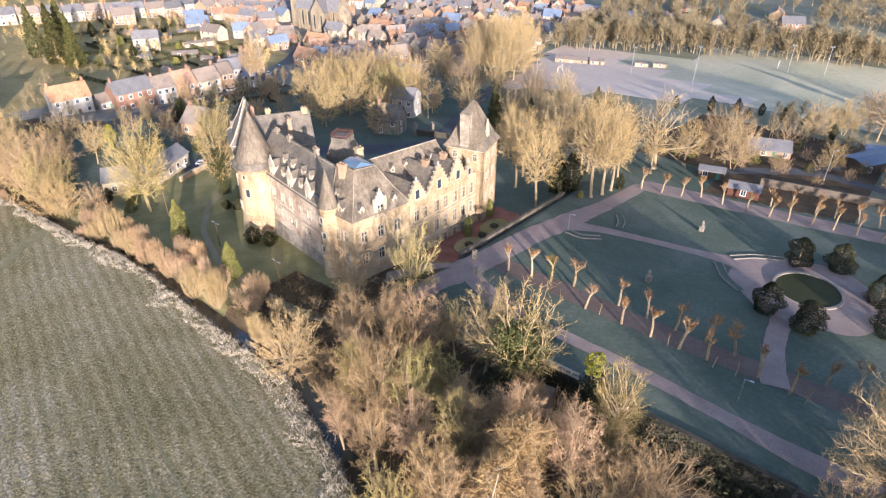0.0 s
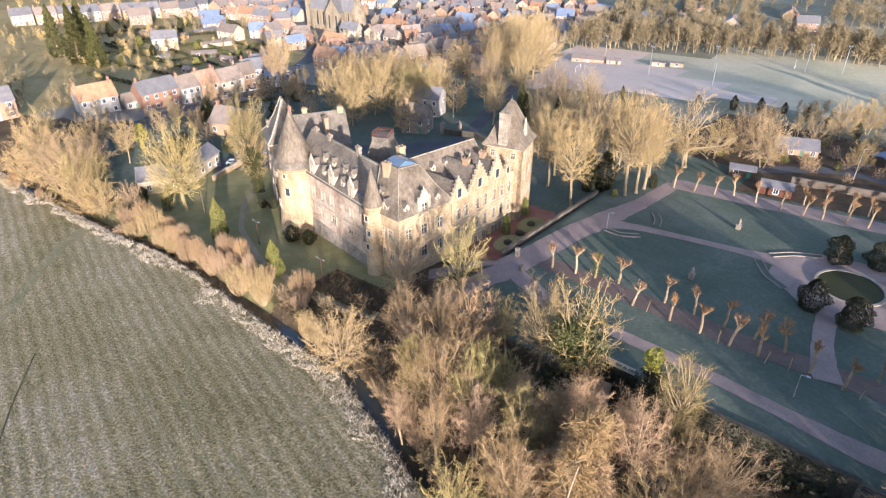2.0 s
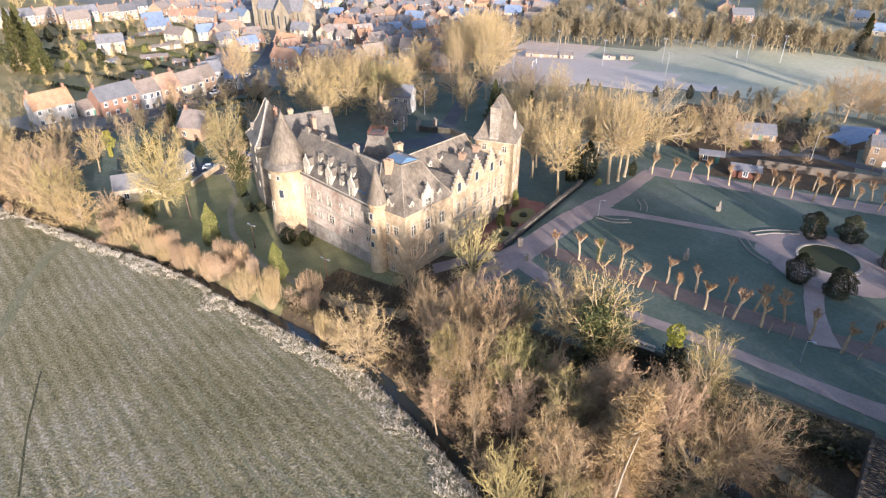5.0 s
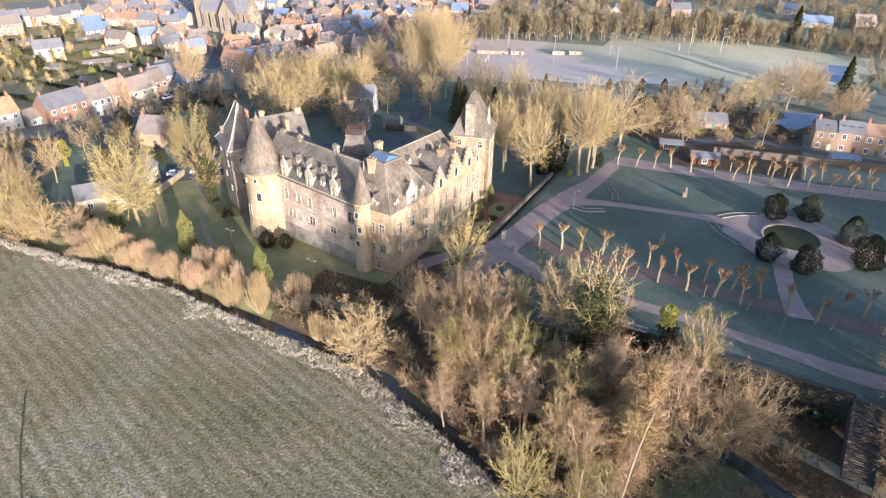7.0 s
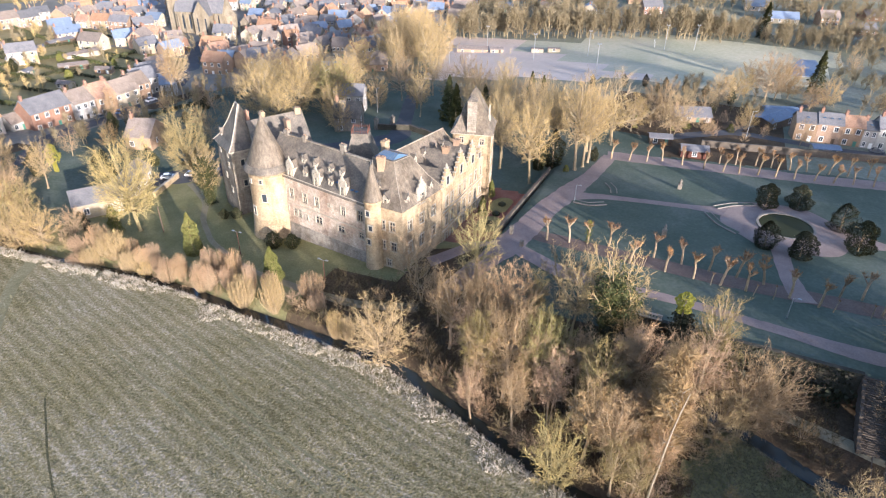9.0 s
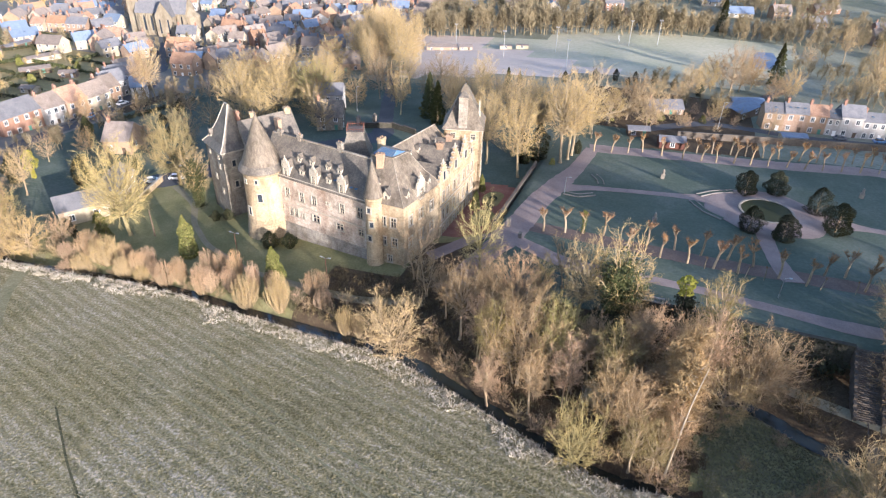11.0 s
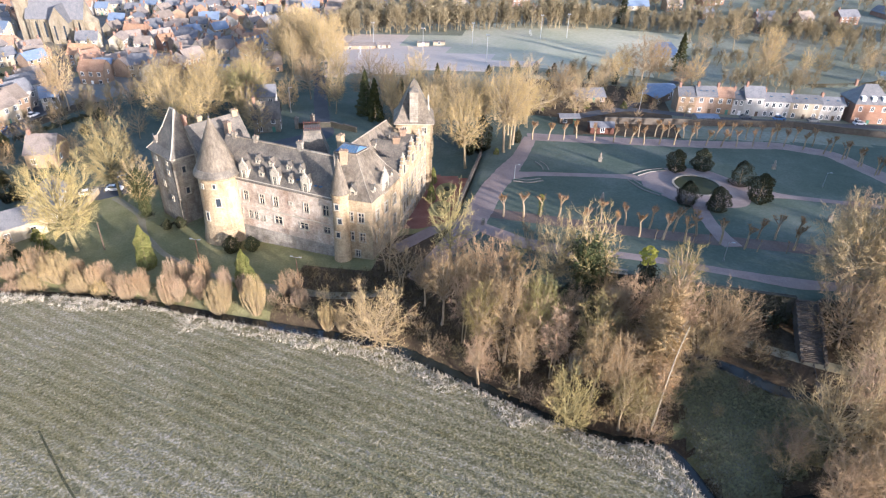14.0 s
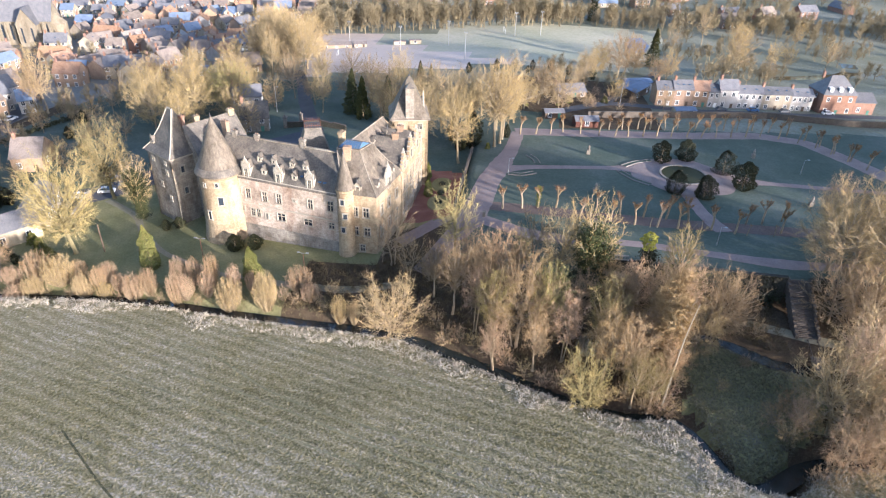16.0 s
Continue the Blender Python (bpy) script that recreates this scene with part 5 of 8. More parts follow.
def crown_tree(seed, H, W, base=0.25, limbs=26, sec=7, ter=5, twigs=4, stems=1, thick=1.0, tw=1.0, up=0.35, lumps=0.25, wide=0.38, ivy=0, ivy_top=0.75):
    """A leafless tree whose limbs fan out to an uneven egg-shaped crown, each order of branch finer than the last."""
    rng = random.Random(seed)
    wood, fine, leaves = Geo(), Geo(), Geo()
    any_way = lambda: Vector((rng.gauss(0, 1), rng.gauss(0, 1), rng.gauss(0, 1)))
    zb, s = base * H, H / 18
    R = 0.0165 * H * thick / math.sqrt(stems)
    heart = Vector((0, 0, zb + 0.3 * (H - zb)))
    for k0 in range(stems):
        a0 = 6.283 * k0 / stems + rng.uniform(-0.5, 0.5)
        away = Vector((math.cos(a0), math.sin(a0), 0)) * (0.0 if stems == 1 else 1.0)
        foot = away * 0.03 * W + Vector((0, 0, -0.4))
        lean = (Vector((rng.gauss(0, 0.04), rng.gauss(0, 0.04), 1)) + away * 0.22 * W / H).normalized()
        tp, td = limb(wood, rng, foot, lean, H * 0.88, R, 9, 0.02, 0.05, 6, 0.14)
        wood.tube(foot, foot + lean * 1.0, R * 1.6, R * 1.02, 6)
        n = max(4, limbs // stems)
        for k in range(n):
            f = (k + rng.random()) / n
            az = k * 2.39996 + k0 * 1.3 + rng.uniform(-0.25, 0.25)
            egg = math.sqrt(max(0.02, 1 - ((f - wide) / (1.04 - wide)) ** 2)) if f > wide else 1 - 0.5 * ((wide - f) / wide) ** 2
            bulge = 1 + 2 * lumps * noise.noise((math.cos(az) * 1.1 + seed, math.sin(az) * 1.1, f * 2.6 + seed * 0.37))
            r = W / 2 * egg * bulge * (0.9 if stems == 1 else 0.75)
            out = Vector((math.cos(az), math.sin(az), 0))
            tip = out * r + away * W * 0.12 + Vector((0, 0, zb + (H - zb) * (0.1 + 0.86 * f) * (0.9 + 0.1 * bulge)))
            h0 = min(0.93, (zb * 0.85 + (tip.z - zb) * rng.uniform(0.35, 0.6)) / (H * 0.88))
            i = min(8, int(h0 * 9))
            p0 = tp[i].lerp(tp[i + 1], h0 * 9 - i)
            mid = p0.lerp(tip, 0.45) + out * r * 0.16 - Vector((0, 0, (tip.z - p0.z) * 0.12))
            pts = [p0]
            for j in range(1, 7):
                t = j / 6
                pts.append(p0 * (1 - t) ** 2 + mid * 2 * t * (1 - t) + tip * t * t + any_way() * 0.035 * r)
            r0 = R * (0.5 - 0.26 * f)
            for j in range(6):
                wood.tube(pts[j], pts[j + 1], r0 * (1 - 0.14 * j) + 0.01, r0 * (1 - 0.14 * (j + 1)) + 0.01, 4 if j < 2 else 3)
            for j in range(sec):
                t = 0.28 + 0.72 * (j + rng.random()) / sec
                i6 = min(5, int(t * 6))
                p = pts[i6].lerp(pts[i6 + 1], t * 6 - i6)
                run = (pts[i6 + 1] - pts[i6]).normalized()
                rad = (p - heart).normalized()
                d2 = (run * 0.5 + rad * 0.5 + any_way() * 0.45 + Vector((0, 0, up * 0.6))).normalized()
                L2 = (0.5 * W + 0.1 * H) * rng.uniform(0.2, 0.42) * (1.2 - 0.55 * t)
                q1 = p + d2 * L2 * 0.5
                d3 = (d2 + any_way() * 0.3 + Vector((0, 0, up * 0.5))).normalized()
                q2 = q1 + d3 * L2 * 0.5
                wood.tube(p, q1, r0 * 0.3 + 0.02, r0 * 0.18 + 0.018, 3)
                fine.blade(q1, q2, r0 * 0.18 + 0.03, 0, any_way())
                for m in range(ter):
                    u = 0.15 + 0.85 * (m + rng.random()) / ter
                    o3 = p.lerp(q1, u * 2) if u < 0.5 else q1.lerp(q2, u * 2 - 1)
                    d4 = (d3 * 0.6 + rad * 0.15 + any_way() * 0.5 + Vector((0, 0, up * 0.35))).normalized()
                    e = o3 + d4 * rng.uniform(0.7, 1.6) * s
                    fine.blade(o3, e, 0.029 * tw, 0, any_way())
                    for q in range(twigs):
                        o = o3.lerp(e, rng.uniform(0.15, 0.9))
                        d5 = (d4 * 0.65 + any_way() * 0.5 + Vector((0, 0, up * 0.3))).normalized()
                        fine.blade(o, o + d5 * rng.uniform(0.4, 1.0) * s, 0.02 * tw, 0, any_way())
            if ivy and f < ivy_top:
                for q in range(int(ivy * 0.6 / n)):
                    t = rng.random() ** 1.2 * 4.2
                    c = pts[int(t)].lerp(pts[int(t) + 1], t - int(t)) + any_way() * 0.55
                    leaves.leaf(c, rng.uniform(0.12, 0.26))
        for q in range(int(ivy * 0.4 / stems)):
            t = rng.random() * 9 * ivy_top
            c = tp[int(t)].lerp(tp[int(t) + 1], t - int(t)) + Vector((rng.gauss(0, 0.9), rng.gauss(0, 0.9), 0))
            leaves.leaf(c, rng.uniform(0.12, 0.26))
    return wood, fine, leaves


PROTO = {}


def prototype(key, name, wood, fine, leaves, bark_mat, twig_mat, leaf_mat, label, category, crown_name="crown"):
    """A first tree far from the place's own ones is not wanted: the meshes are kept and the things made from them."""
    meshes = []
    for nm, g, mt in (("trunk", wood, bark_mat), (crown_name, fine, twig_mat), ("ivy", leaves, leaf_mat)):
        if g is None or not g.f:
            continue
        me = bpy.data.meshes.new(nm)
        me.from_pydata(g.v, [], g.f)
        me.materials.append(mt)
        me.update()
        meshes.append((nm, me))
    PROTO[key] = (name, meshes, label, category)


def plant(key, x, y, scale=1.0, turn=None, group="", label=None, sink=0.0, squash=1.0):
    name, meshes, lab, cat = PROTO[key]
    e = new(name)
    tagged(e, label or lab, cat, group)
    t = random.uniform(0, 6.283) if turn is None else turn
    e.matrix_basis = Matrix.LocRotScale((x, y, ground_z(x, y) - sink), Euler((0, 0, t)), (scale, scale, scale * squash))
    for nm, me in meshes:
        ob = new(nm, me)
        ob.parent = e
    return e


# kinds, each grown two or three times; heights are those of the grown tree
for i in range(3):
    prototype(f"beech{i}", "bare_tree", *crown_tree(10 + i, 22, 17, 0.16, 46, 8, 6, 5, thick=1.0, lumps=0.3, up=0.3), bark_pale, twig_gold, leaf_ivy, "tall leafless tree with golden sunlit twigs", "tree")
    prototype(f"alder{i}", "bare_tree", *crown_tree(20 + i, 21, 7.4, 0.36, 30, 6, 6, 5, stems=1 + i % 2, up=0.3, lumps=0.4, wide=0.5), bark, (twig_brown, twig_pink, twig_olive)[i], leaf_ivy, "slender leafless tree with brown twigs", "tree")
    prototype(f"oak{i}", "bare_tree", *crown_tree(30 + i, 16, 12.5, 0.14, 40, 7, 6, 5, stems=(1, 2, 1)[i], lumps=0.32), bark, (twig_brown, twig_gold, twig_gold)[i], leaf_ivy, "round leafless tree with dense tan twigs", "tree")
for i in range(2):
    prototype(f"pale{i}", "bare_tree", *crown_tree(40 + i, 24, 10.5, 0.32, 34, 6, 5, 4, thick=1.0, up=0.35, lumps=0.35, wide=0.5), bark_pale, twig_gold, leaf_ivy, "tall slender leafless tree with a pale trunk", "tree")
    prototype(f"ivied{i}", "ivied_tree", *crown_tree(50 + i, 20, 10.5, 0.3, 28, 7, 4, 3, thick=1.2, up=0.45, ivy=15000, ivy_top=0.9), bark_pale, twig_gold, leaf_ivy, "leafless tree clad in dark green ivy", "tree")
    prototype(f"shade{i}", "bare_tree", *crown_tree(60 + i, 19, 13, 0.22, 30, 6, 5, 3), bark, twig_brown, leaf_ivy, "leafless brown tree standing in shade", "tree")
    prototype(f"copse{i}", "bare_tree", *crown_tree(74 + i, 19, 12, 0.2, 44, 7, 6, 5, stems=4, up=0.3, lumps=0.4, wide=0.55), bark, (twig_brown, twig_pink)[i], leaf_ivy, "many-stemmed leafless tree with tan twigs", "tree")
prototype("vase", "bare_tree", *crown_tree(78, 14, 8.5, 0.06, 45, 6, 4, 3, stems=3, thick=1.3, up=0.4, wide=0.6), bark_straw, twig_straw, leaf_ivy, "upright yellowish tree fanning out from its foot", "tree")
prototype("straw", "bare_tree", *crown_tree(77, 17, 10.5, 0.2, 32, 6, 5, 3, stems=2, up=0.4), bark_straw, twig_straw, leaf_ivy, "yellowish leafless tree with an open crown", "tree")
prototype("lawn_tree", "bare_tree", *crown_tree(73, 24, 14.5, 0.2, 46, 8, 6, 5, thick=1.25, up=0.45, wide=0.5), bark_straw, twig_straw, leaf_ivy, "large leafless tree with golden twigs on the castle lawn", "tree")
prototype("thicket", "bare_tree", *crown_tree(72, 12.6, 12.8, 0.05, 60, 6, 5, 4, stems=5, thick=1.1, up=0.3, wide=0.45), bark, twig_gold, leaf_ivy, "broad many-stemmed leafless tree on the river bank", "tree")
prototype("corner", "bare_tree", *crown_tree(79, 14, 10, 0.22, 24, 6, 4, 3, stems=2, thick=1.1), bark, twig_brown, leaf_ivy, "leafless brown tree with an open crown", "tree")
prototype("greening", "budding_tree", *crown_tree(66, 16, 13, 0.16, 36, 7, 5, 4), bark, twig_lime, leaf_ivy, "round tree with a yellow-green haze of catkins", "tree")
prototype("budding", "budding_tree", *crown_tree(67, 18, 7.5, 0.2, 28, 7, 5, 4, up=0.45), bark, twig_lime, leaf_ivy, "slender tree with a yellow-green haze of catkins", "tree")
prototype("larch", "bare_tree", *bare_tree(68, 22, 78, 0.14, 56, 0.15, 0.03, 2, 2, 2, thick=0.95, tl=0.6, wd=1.5), bark_pale, twig_brown, leaf_ivy, "tall narrow leafless larch with a straight trunk", "tree")
prototype("plane", "bare_tree", *bare_tree(70, 20, 68, 0.3, 12, 0.58, 0.08, 2, 2, 2, thick=1.5), bark_pale, bark_pale, leaf_ivy, "broad old tree with pale bare limbs", "tree")


def coppice(seed, H, W, n):
    """Shoots spreading from a stool to one rounded, dense brush."""
    rng = random.Random(seed)
    wood, fine = Geo(), Geo()
    for k in range(n):
        a, r = rng.uniform(0, 6.283), math.sqrt(rng.random())
        side = 1 + 0.25 * noise.noise((math.cos(a) * 1.4 + seed, math.sin(a) * 1.4, 0.5))
        p = Vector((math.cos(a) * r * W * 0.16, math.sin(a) * r * W * 0.16, -0.2))
        tip = Vector((math.cos(a) * r * W * 0.48 * side, math.sin(a) * r * W * 0.48 * side, H * (1 - 0.3 * r ** 3) * rng.uniform(0.72, 1.0)))
        mid = p.lerp(tip, 0.5) + Vector((math.cos(a), math.sin(a), 0)) * r * W * 0.13
        wood.tube(p, mid, 0.036, 0.026, 3)
        wood.tube(mid, tip, 0.026, 0.01, 3)
        d = (tip - mid).normalized()
        for j in range(20):
            t = rng.random() ** 0.7
            o = p.lerp(mid, 0.45 + t) if t < 0.4 else mid.lerp(tip, (t - 0.4) / 0.6)
            d2 = (d + Vector((rng.gauss(0, 0.5), rng.gauss(0, 0.5), rng.gauss(0.05, 0.3)))).normalized()
            fine.blade(o, o + d2 * rng.uniform(0.3, 0.7) * H / 6, 0.025, 0, Vector((rng.gauss(0, 1), rng.gauss(0, 1), rng.gauss(0, 1))))
    return wood, fine, None


for i in range(3):
    prototype(f"willow{i}", "willow_bush", *coppice(80 + i, 7.4, 4.7, 150), bark, (twig_gold, twig_pink, twig_pink)[i], leaf_ivy, "coppiced willow bush with dense upright pinkish tan shoots", "bush", "crown")
    prototype(f"scrub{i}", "bush", *crown_tree(90 + i, 6.0, 5.6, 0.05, 28, 5, 4, 3, stems=4, thick=0.8, up=0.3), bark, (twig_pink, twig_brown, twig_gold)[i], leaf_ivy, "leafless thorn bush of tangled twigs", "bush")


def pollard(seed):
    """A short trunk that forks into a few knobbly arms, each with a brush of shoots."""
    rng = random.Random(seed)
    wood, fine = Geo(), Geo()
    pts, ds = limb(wood, rng, Vector((0, 0, -0.2)), Vector((rng.gauss(0, 0.05), rng.gauss(0, 0.05), 1)).normalized(), 3.7, 0.23, 5, 0.03, 0.06, 7, 0.8)
    top = pts[-1]
    for k in range(rng.choice((4, 5, 6))):
        a = k * 1.35 + seed + rng.uniform(-0.4, 0.4)
        w = rng.uniform(0.25, 0.75)
        d = Vector((math.cos(a) * w, math.sin(a) * w, 1.0)).normalized()
        p, _ = limb(wood, rng, top - Vector((0, 0, rng.uniform(0.0, 0.7))), d, rng.uniform(0.9, 2.0), 0.12, 3, 0.05, 0.16, 5, 0.8)
        for e in (p[2], p[3]):
            wood.round((e.x, e.y), [(0.05, e.z - 0.14), (0.17, e.z - 0.03), (0.16, e.z + 0.09), (0.05, e.z + 0.17)], 6)
            for _ in range(26):
                d = Vector((rng.gauss(0, 0.45), rng.gauss(0, 0.45), rng.uniform(0.2, 1.0))).normalized()
                fine.blade(e, e + d * rng.uniform(0.4, 1.25), 0.036, 0, Vector((rng.gauss(0, 1), rng.gauss(0, 1), rng.gauss(0, 1))))
    return wood, fine, None


for i in range(5):
    prototype(f"pollard{i}", "pollard_tree", *pollard(100 + i), bark, twig_rust, leaf_ivy, "pollarded lime with a knobbly head of rust-red shoots", "tree", "crown")
w, f, _ = pollard(140)
lv = Geo()
rr = random.Random(141)
for _ in range(420):
    lv.leaf((rr.gauss(0, 0.28), rr.gauss(0, 0.28), rr.uniform(0.3, 5.4)), rr.uniform(0.1, 0.2))
prototype("pollard_ivy", "pollard_tree", w, f, lv, bark, twig_rust, leaf_cypress, "pollarded lime wrapped in green ivy", "tree", "crown")


def stake_young(seed):
    rng = random.Random(seed)
    wood, fine = Geo(), Geo()
    pts, ds = limb(wood, rng, Vector((0, 0, -0.2)), Vector((0, 0, 1)), 2.6, 0.09, 4, 0.02, 0.04, 5, 0.7)
    for _ in range(30):
        d = Vector((rng.gauss(0, 0.5), rng.gauss(0, 0.5), rng.uniform(0.2, 1.0))).normalized()
        fine.blade(pts[-1], pts[-1] + d * rng.uniform(0.3, 0.8), 0.022, 0, Vector((rng.gauss(0, 1), rng.gauss(0, 1), rng.gauss(0, 1))))
    return wood, fine, None


prototype("young", "young_tree", *stake_young(150), bark_pale, twig_rust, leaf_ivy, "young pollard with a thin pale stem", "tree", "crown")


def leafy(seed, H, W, n, size, shape):
    """An evergreen of many small leaf clumps inside the outline that shape(f) gives."""
    rng = random.Random(seed)
    wood, fine = Geo(), Geo()
    limb(wood, rng, Vector((0, 0, -0.3)), Vector((0, 0, 1)), H * 0.9, 0.03 * H, 5, 0, 0.02, 6, 0.15)
    for k in range(14):
        a, z = rng.uniform(0, 6.283), rng.uniform(0.1, 0.8) * H
        limb(wood, rng, Vector((0, 0, z)), Vector((math.cos(a), math.sin(a), 0.4)).normalized(), W / 2 * shape(z / H) * 0.9 + 0.05, 0.05, 2, 0.05, 0.08, 4)
    lobes = [(rng.uniform(0, 6.283), rng.uniform(0.05, 0.95), rng.uniform(0.08, 0.30)) for _ in range(22)]
    for _ in range(n):
        f = rng.random()
        a = rng.uniform(0, 6.283)
        R = W / 2 * shape(f)
        bulge = 0.0
        for la, lf, ls in lobes:
            da = abs((a - la + 3.1416) % 6.2832 - 3.1416)
            bulge = max(bulge, ls * max(0.0, 1 - (da / 0.6) ** 2 - ((f - lf) / 0.14) ** 2))
        r = R * (0.62 + 1.7 * bulge) * (0.62 + 0.4 * rng.random() ** 0.4)
        fine.leaf((r * math.cos(a), r * math.sin(a), f * H + rng.gauss(0, 0.05)), size * rng.uniform(0.6, 1.3))
    return wood, fine, None


for i in range(2):
    prototype(f"evergreen{i}", "evergreen_shrub", *leafy(160 + i, 7.2, 8.0, 6500, 0.16, lambda f: (1 - max(0, f - 0.25) ** 2.2 * 1.5) * (0.82 + 0.6 * f if f < 0.3 else 1.0)), bark, leaf_dark, leaf_ivy, "large dark round evergreen shrub", "shrub", "foliage")
prototype("cypress", "cypress", *leafy(170, 8.6, 6.4, 5200, 0.15, lambda f: (1 - f) ** 0.75 * (0.7 + min(0.3, f * 2))), bark, leaf_cypress, leaf_ivy, "conical yellow-green cypress on the lawn", "conifer", "foliage")
prototype("spruce", "spruce", *leafy(180, 26, 15, 4600, 0.52, lambda f: (1 - f) ** 0.7 * (0.85 + 0.15 * math.cos(f * 60))), bark, leaf_spruce, leaf_ivy, "tall dark spruce with dense needles", "conifer", "foliage")
prototype("yew", "yew", *leafy(190, 9.5, 8.0, 2400, 0.32, lambda f: (1 - f ** 2.5) * (0.6 + 0.6 * f if f < 0.6 else 0.96)), bark, leaf_dark, leaf_ivy, "dark spreading evergreen tree", "tree", "foliage")
wd_, fn_, _ = leafy(193, 3.6, 3.9, 900, 0.2, lambda f: 0.6 + 0.8 * f if f < 0.5 else 1 - (f - 0.5) ** 2 * 2.2)
head = Geo()
head.v, head.f, head.m = [(x, y, z + 10.6) for x, y, z in fn_.v], fn_.f, fn_.m
stem, body = Geo(), Geo()
rr = random.Random(194)
limb(stem, rr, Vector((0, 0, -0.4)), Vector((0, 0, 1)), 12.5, 0.28, 6, 0, 0.03, 7, 0.3)
for _ in range(2600):
    z = rr.uniform(3.0, 10.2)
    body.leaf((rr.gauss(0.5, 0.75), rr.gauss(0, 0.75), z), rr.uniform(0.15, 0.32))
prototype("yellow_head", "ivied_tree", stem, head, body, bark, leaf_yellow, leaf_dark, "slim ivy-clad tree with a small yellow-green head", "tree", "foliage")
prototype("holm", "yellow_green_tree", *leafy(195, 8.0, 5.2, 2600, 0.2, lambda f: 0.25 if f < 0.35 else (1 - (f - 0.35) ** 2 * 1.6)), bark, leaf_yellow, leaf_ivy, "small tree with yellow-green leaves", "tree", "foliage")
prototype("hedge_bush", "bush", *leafy(197, 3.0, 3.6, 1400, 0.15, lambda f: 1 - 0.7 * f ** 2), bark, leaf_cypress, leaf_ivy, "low yellowish green bush", "bush", "foliage")

rp = random.Random(5)


def grove(kinds, spots, group, base_h, jitter=0.08):
    """spots: x, y, height."""
    for i, (x, y, h) in enumerate(spots):
        k = kinds[i % len(kinds)]
        plant(k, x, y, h / base_h * rp.uniform(1 - jitter, 1 + jitter), rp.uniform(0, 6.283), group, sink=0.05)


# by the castle's west side
plant("lawn_tree", -148.4, 66.2, 1.0, 0.4)
plant("lawn_tree", -156.0, 93.2, 0.92, 2.0, label="tall leafless tree beside the parked cars")
plant("ivied0", -142.6, 84.4, 0.82, 1.0, label="leafless tree with an ivy-clad trunk beside the drive")
plant("cypress", -128.2, 62.6, 1.2, 0.0)
plant("cypress", -103.9, 59.6, 1.0, 1.0)
# the wood between castle, river and terrace
WOOD = "trees of the riverside wood"
grove(["copse0", "copse1"], [(-49.5, 47.6, 19.5), (-53.5, 61.5, 15), (-14.0, 54.4, 15.5)], WOOD, 19)
grove(["alder0", "alder1", "alder2"], [(-34.4, 40.6, 18.5), (-30.0, 53.0, 16.5), (-26.8, 37.4, 12), (-61.7, 54.2, 17.3), (-57.0, 50.2, 15), (-53.6, 46.6, 18), (-46.0, 42.6, 13.5), (-41.0, 45.2, 14.5), (-34.7, 46.2, 17.5), (-30.6, 39.6, 16), (-38.5, 52.5, 15.5), (-45.6, 54.0, 15.5), (-57.2, 57.8, 15), (-20.9, 53.5, 18.5), (-29.6, 37.6, 12.5), (-24.5, 57.6, 15), (-53.0, 42.8, 12), (-18.2, 58.6, 13.5), (-66.0, 58.5, 13), (-60.5, 62.5, 14), (-49.8, 66.0, 13), (-32.5, 61.0, 13), (-25.0, 39.8, 14)], WOOD, 21)
plant("budding", -44.2, 48.6, 1.02, 0.4, WOOD)
plant("budding", -42.8, 55.5, 0.72, 2.2, WOOD)
plant("thicket", -72.6, 48.9, 1.0, 0.7, WOOD)
grove(["oak0", "oak2"], [(-11.4, 57.6, 12.5), (-17.4, 50.6, 12.0)], WOOD, 16)
grove(["larch"], [(-33.0, 50.5, 18), (-27.2, 46.2, 22.6), (-24.9, 43.2, 21.4), (-22.6, 46.4, 18.5), (-30.2, 48.8, 19.5), (-26.4, 50.6, 19), (-29.6, 44.0, 18)], "larches of the riverside wood", 22)
plant("vase", -37.4, 35.6, 1.0, 0.3, WOOD)
plant("corner", -76.4, 69.0, 1.06, 0.9, WOOD, "leafless brown tree before the castle corner")
plant("corner", -72.0, 64.0, 0.8, 2.6, WOOD)
plant("straw", -63.4, 71.6, 1.04, 1.9, WOOD, "yellowish leafless tree beside the gravel avenue")
plant("ivied1", -36.4, 65.4, 1.12, 0.5, WOOD)
plant("pale1", -42.6, 64.6, 0.8, 2.5, WOOD)
plant("corner", -46.8, 72.5, 0.9, 0.5, WOOD)
plant("alder2", -20.5, 62.4, 0.9, 0.5, WOOD)
plant("yellow_head", -25.6, 66.9, 1.0, 0.0, WOOD)
plant("yew", -35.2, 62.6, 0.95, 0.0)
plant("yew", -39.4, 61.6, 0.8, 1.3)
# From (16, 79) on, trees added mostly out of view to shade the lawn
grove(["oak0", "alder1", "oak2", "beech1"], [(9.8, 63.5, 20), (5.5, 41.0, 17), (10.0, 46.0, 21), (1.0, 36.5, 15), (13.5, 57.0, 20), (-4.8, 34.5, 8), (16, 65, 21), (10.5, 73, 19), (6, 33, 16), (16, 88, 15), (16, 79, 20), (20, 71, 21), (22, 84, 20), (27, 75, 22), (24, 62, 20), (31, 68, 22), (33, 81, 20)], "trees by the garden stair", 19)
grove(["copse1", "copse0"], [(-1.6, 26.0, 11), (3.6, 26.6, 14), (10.5, 36.2, 17), (13.0, 27.0, 15)], "trees by the garden stair", 19)
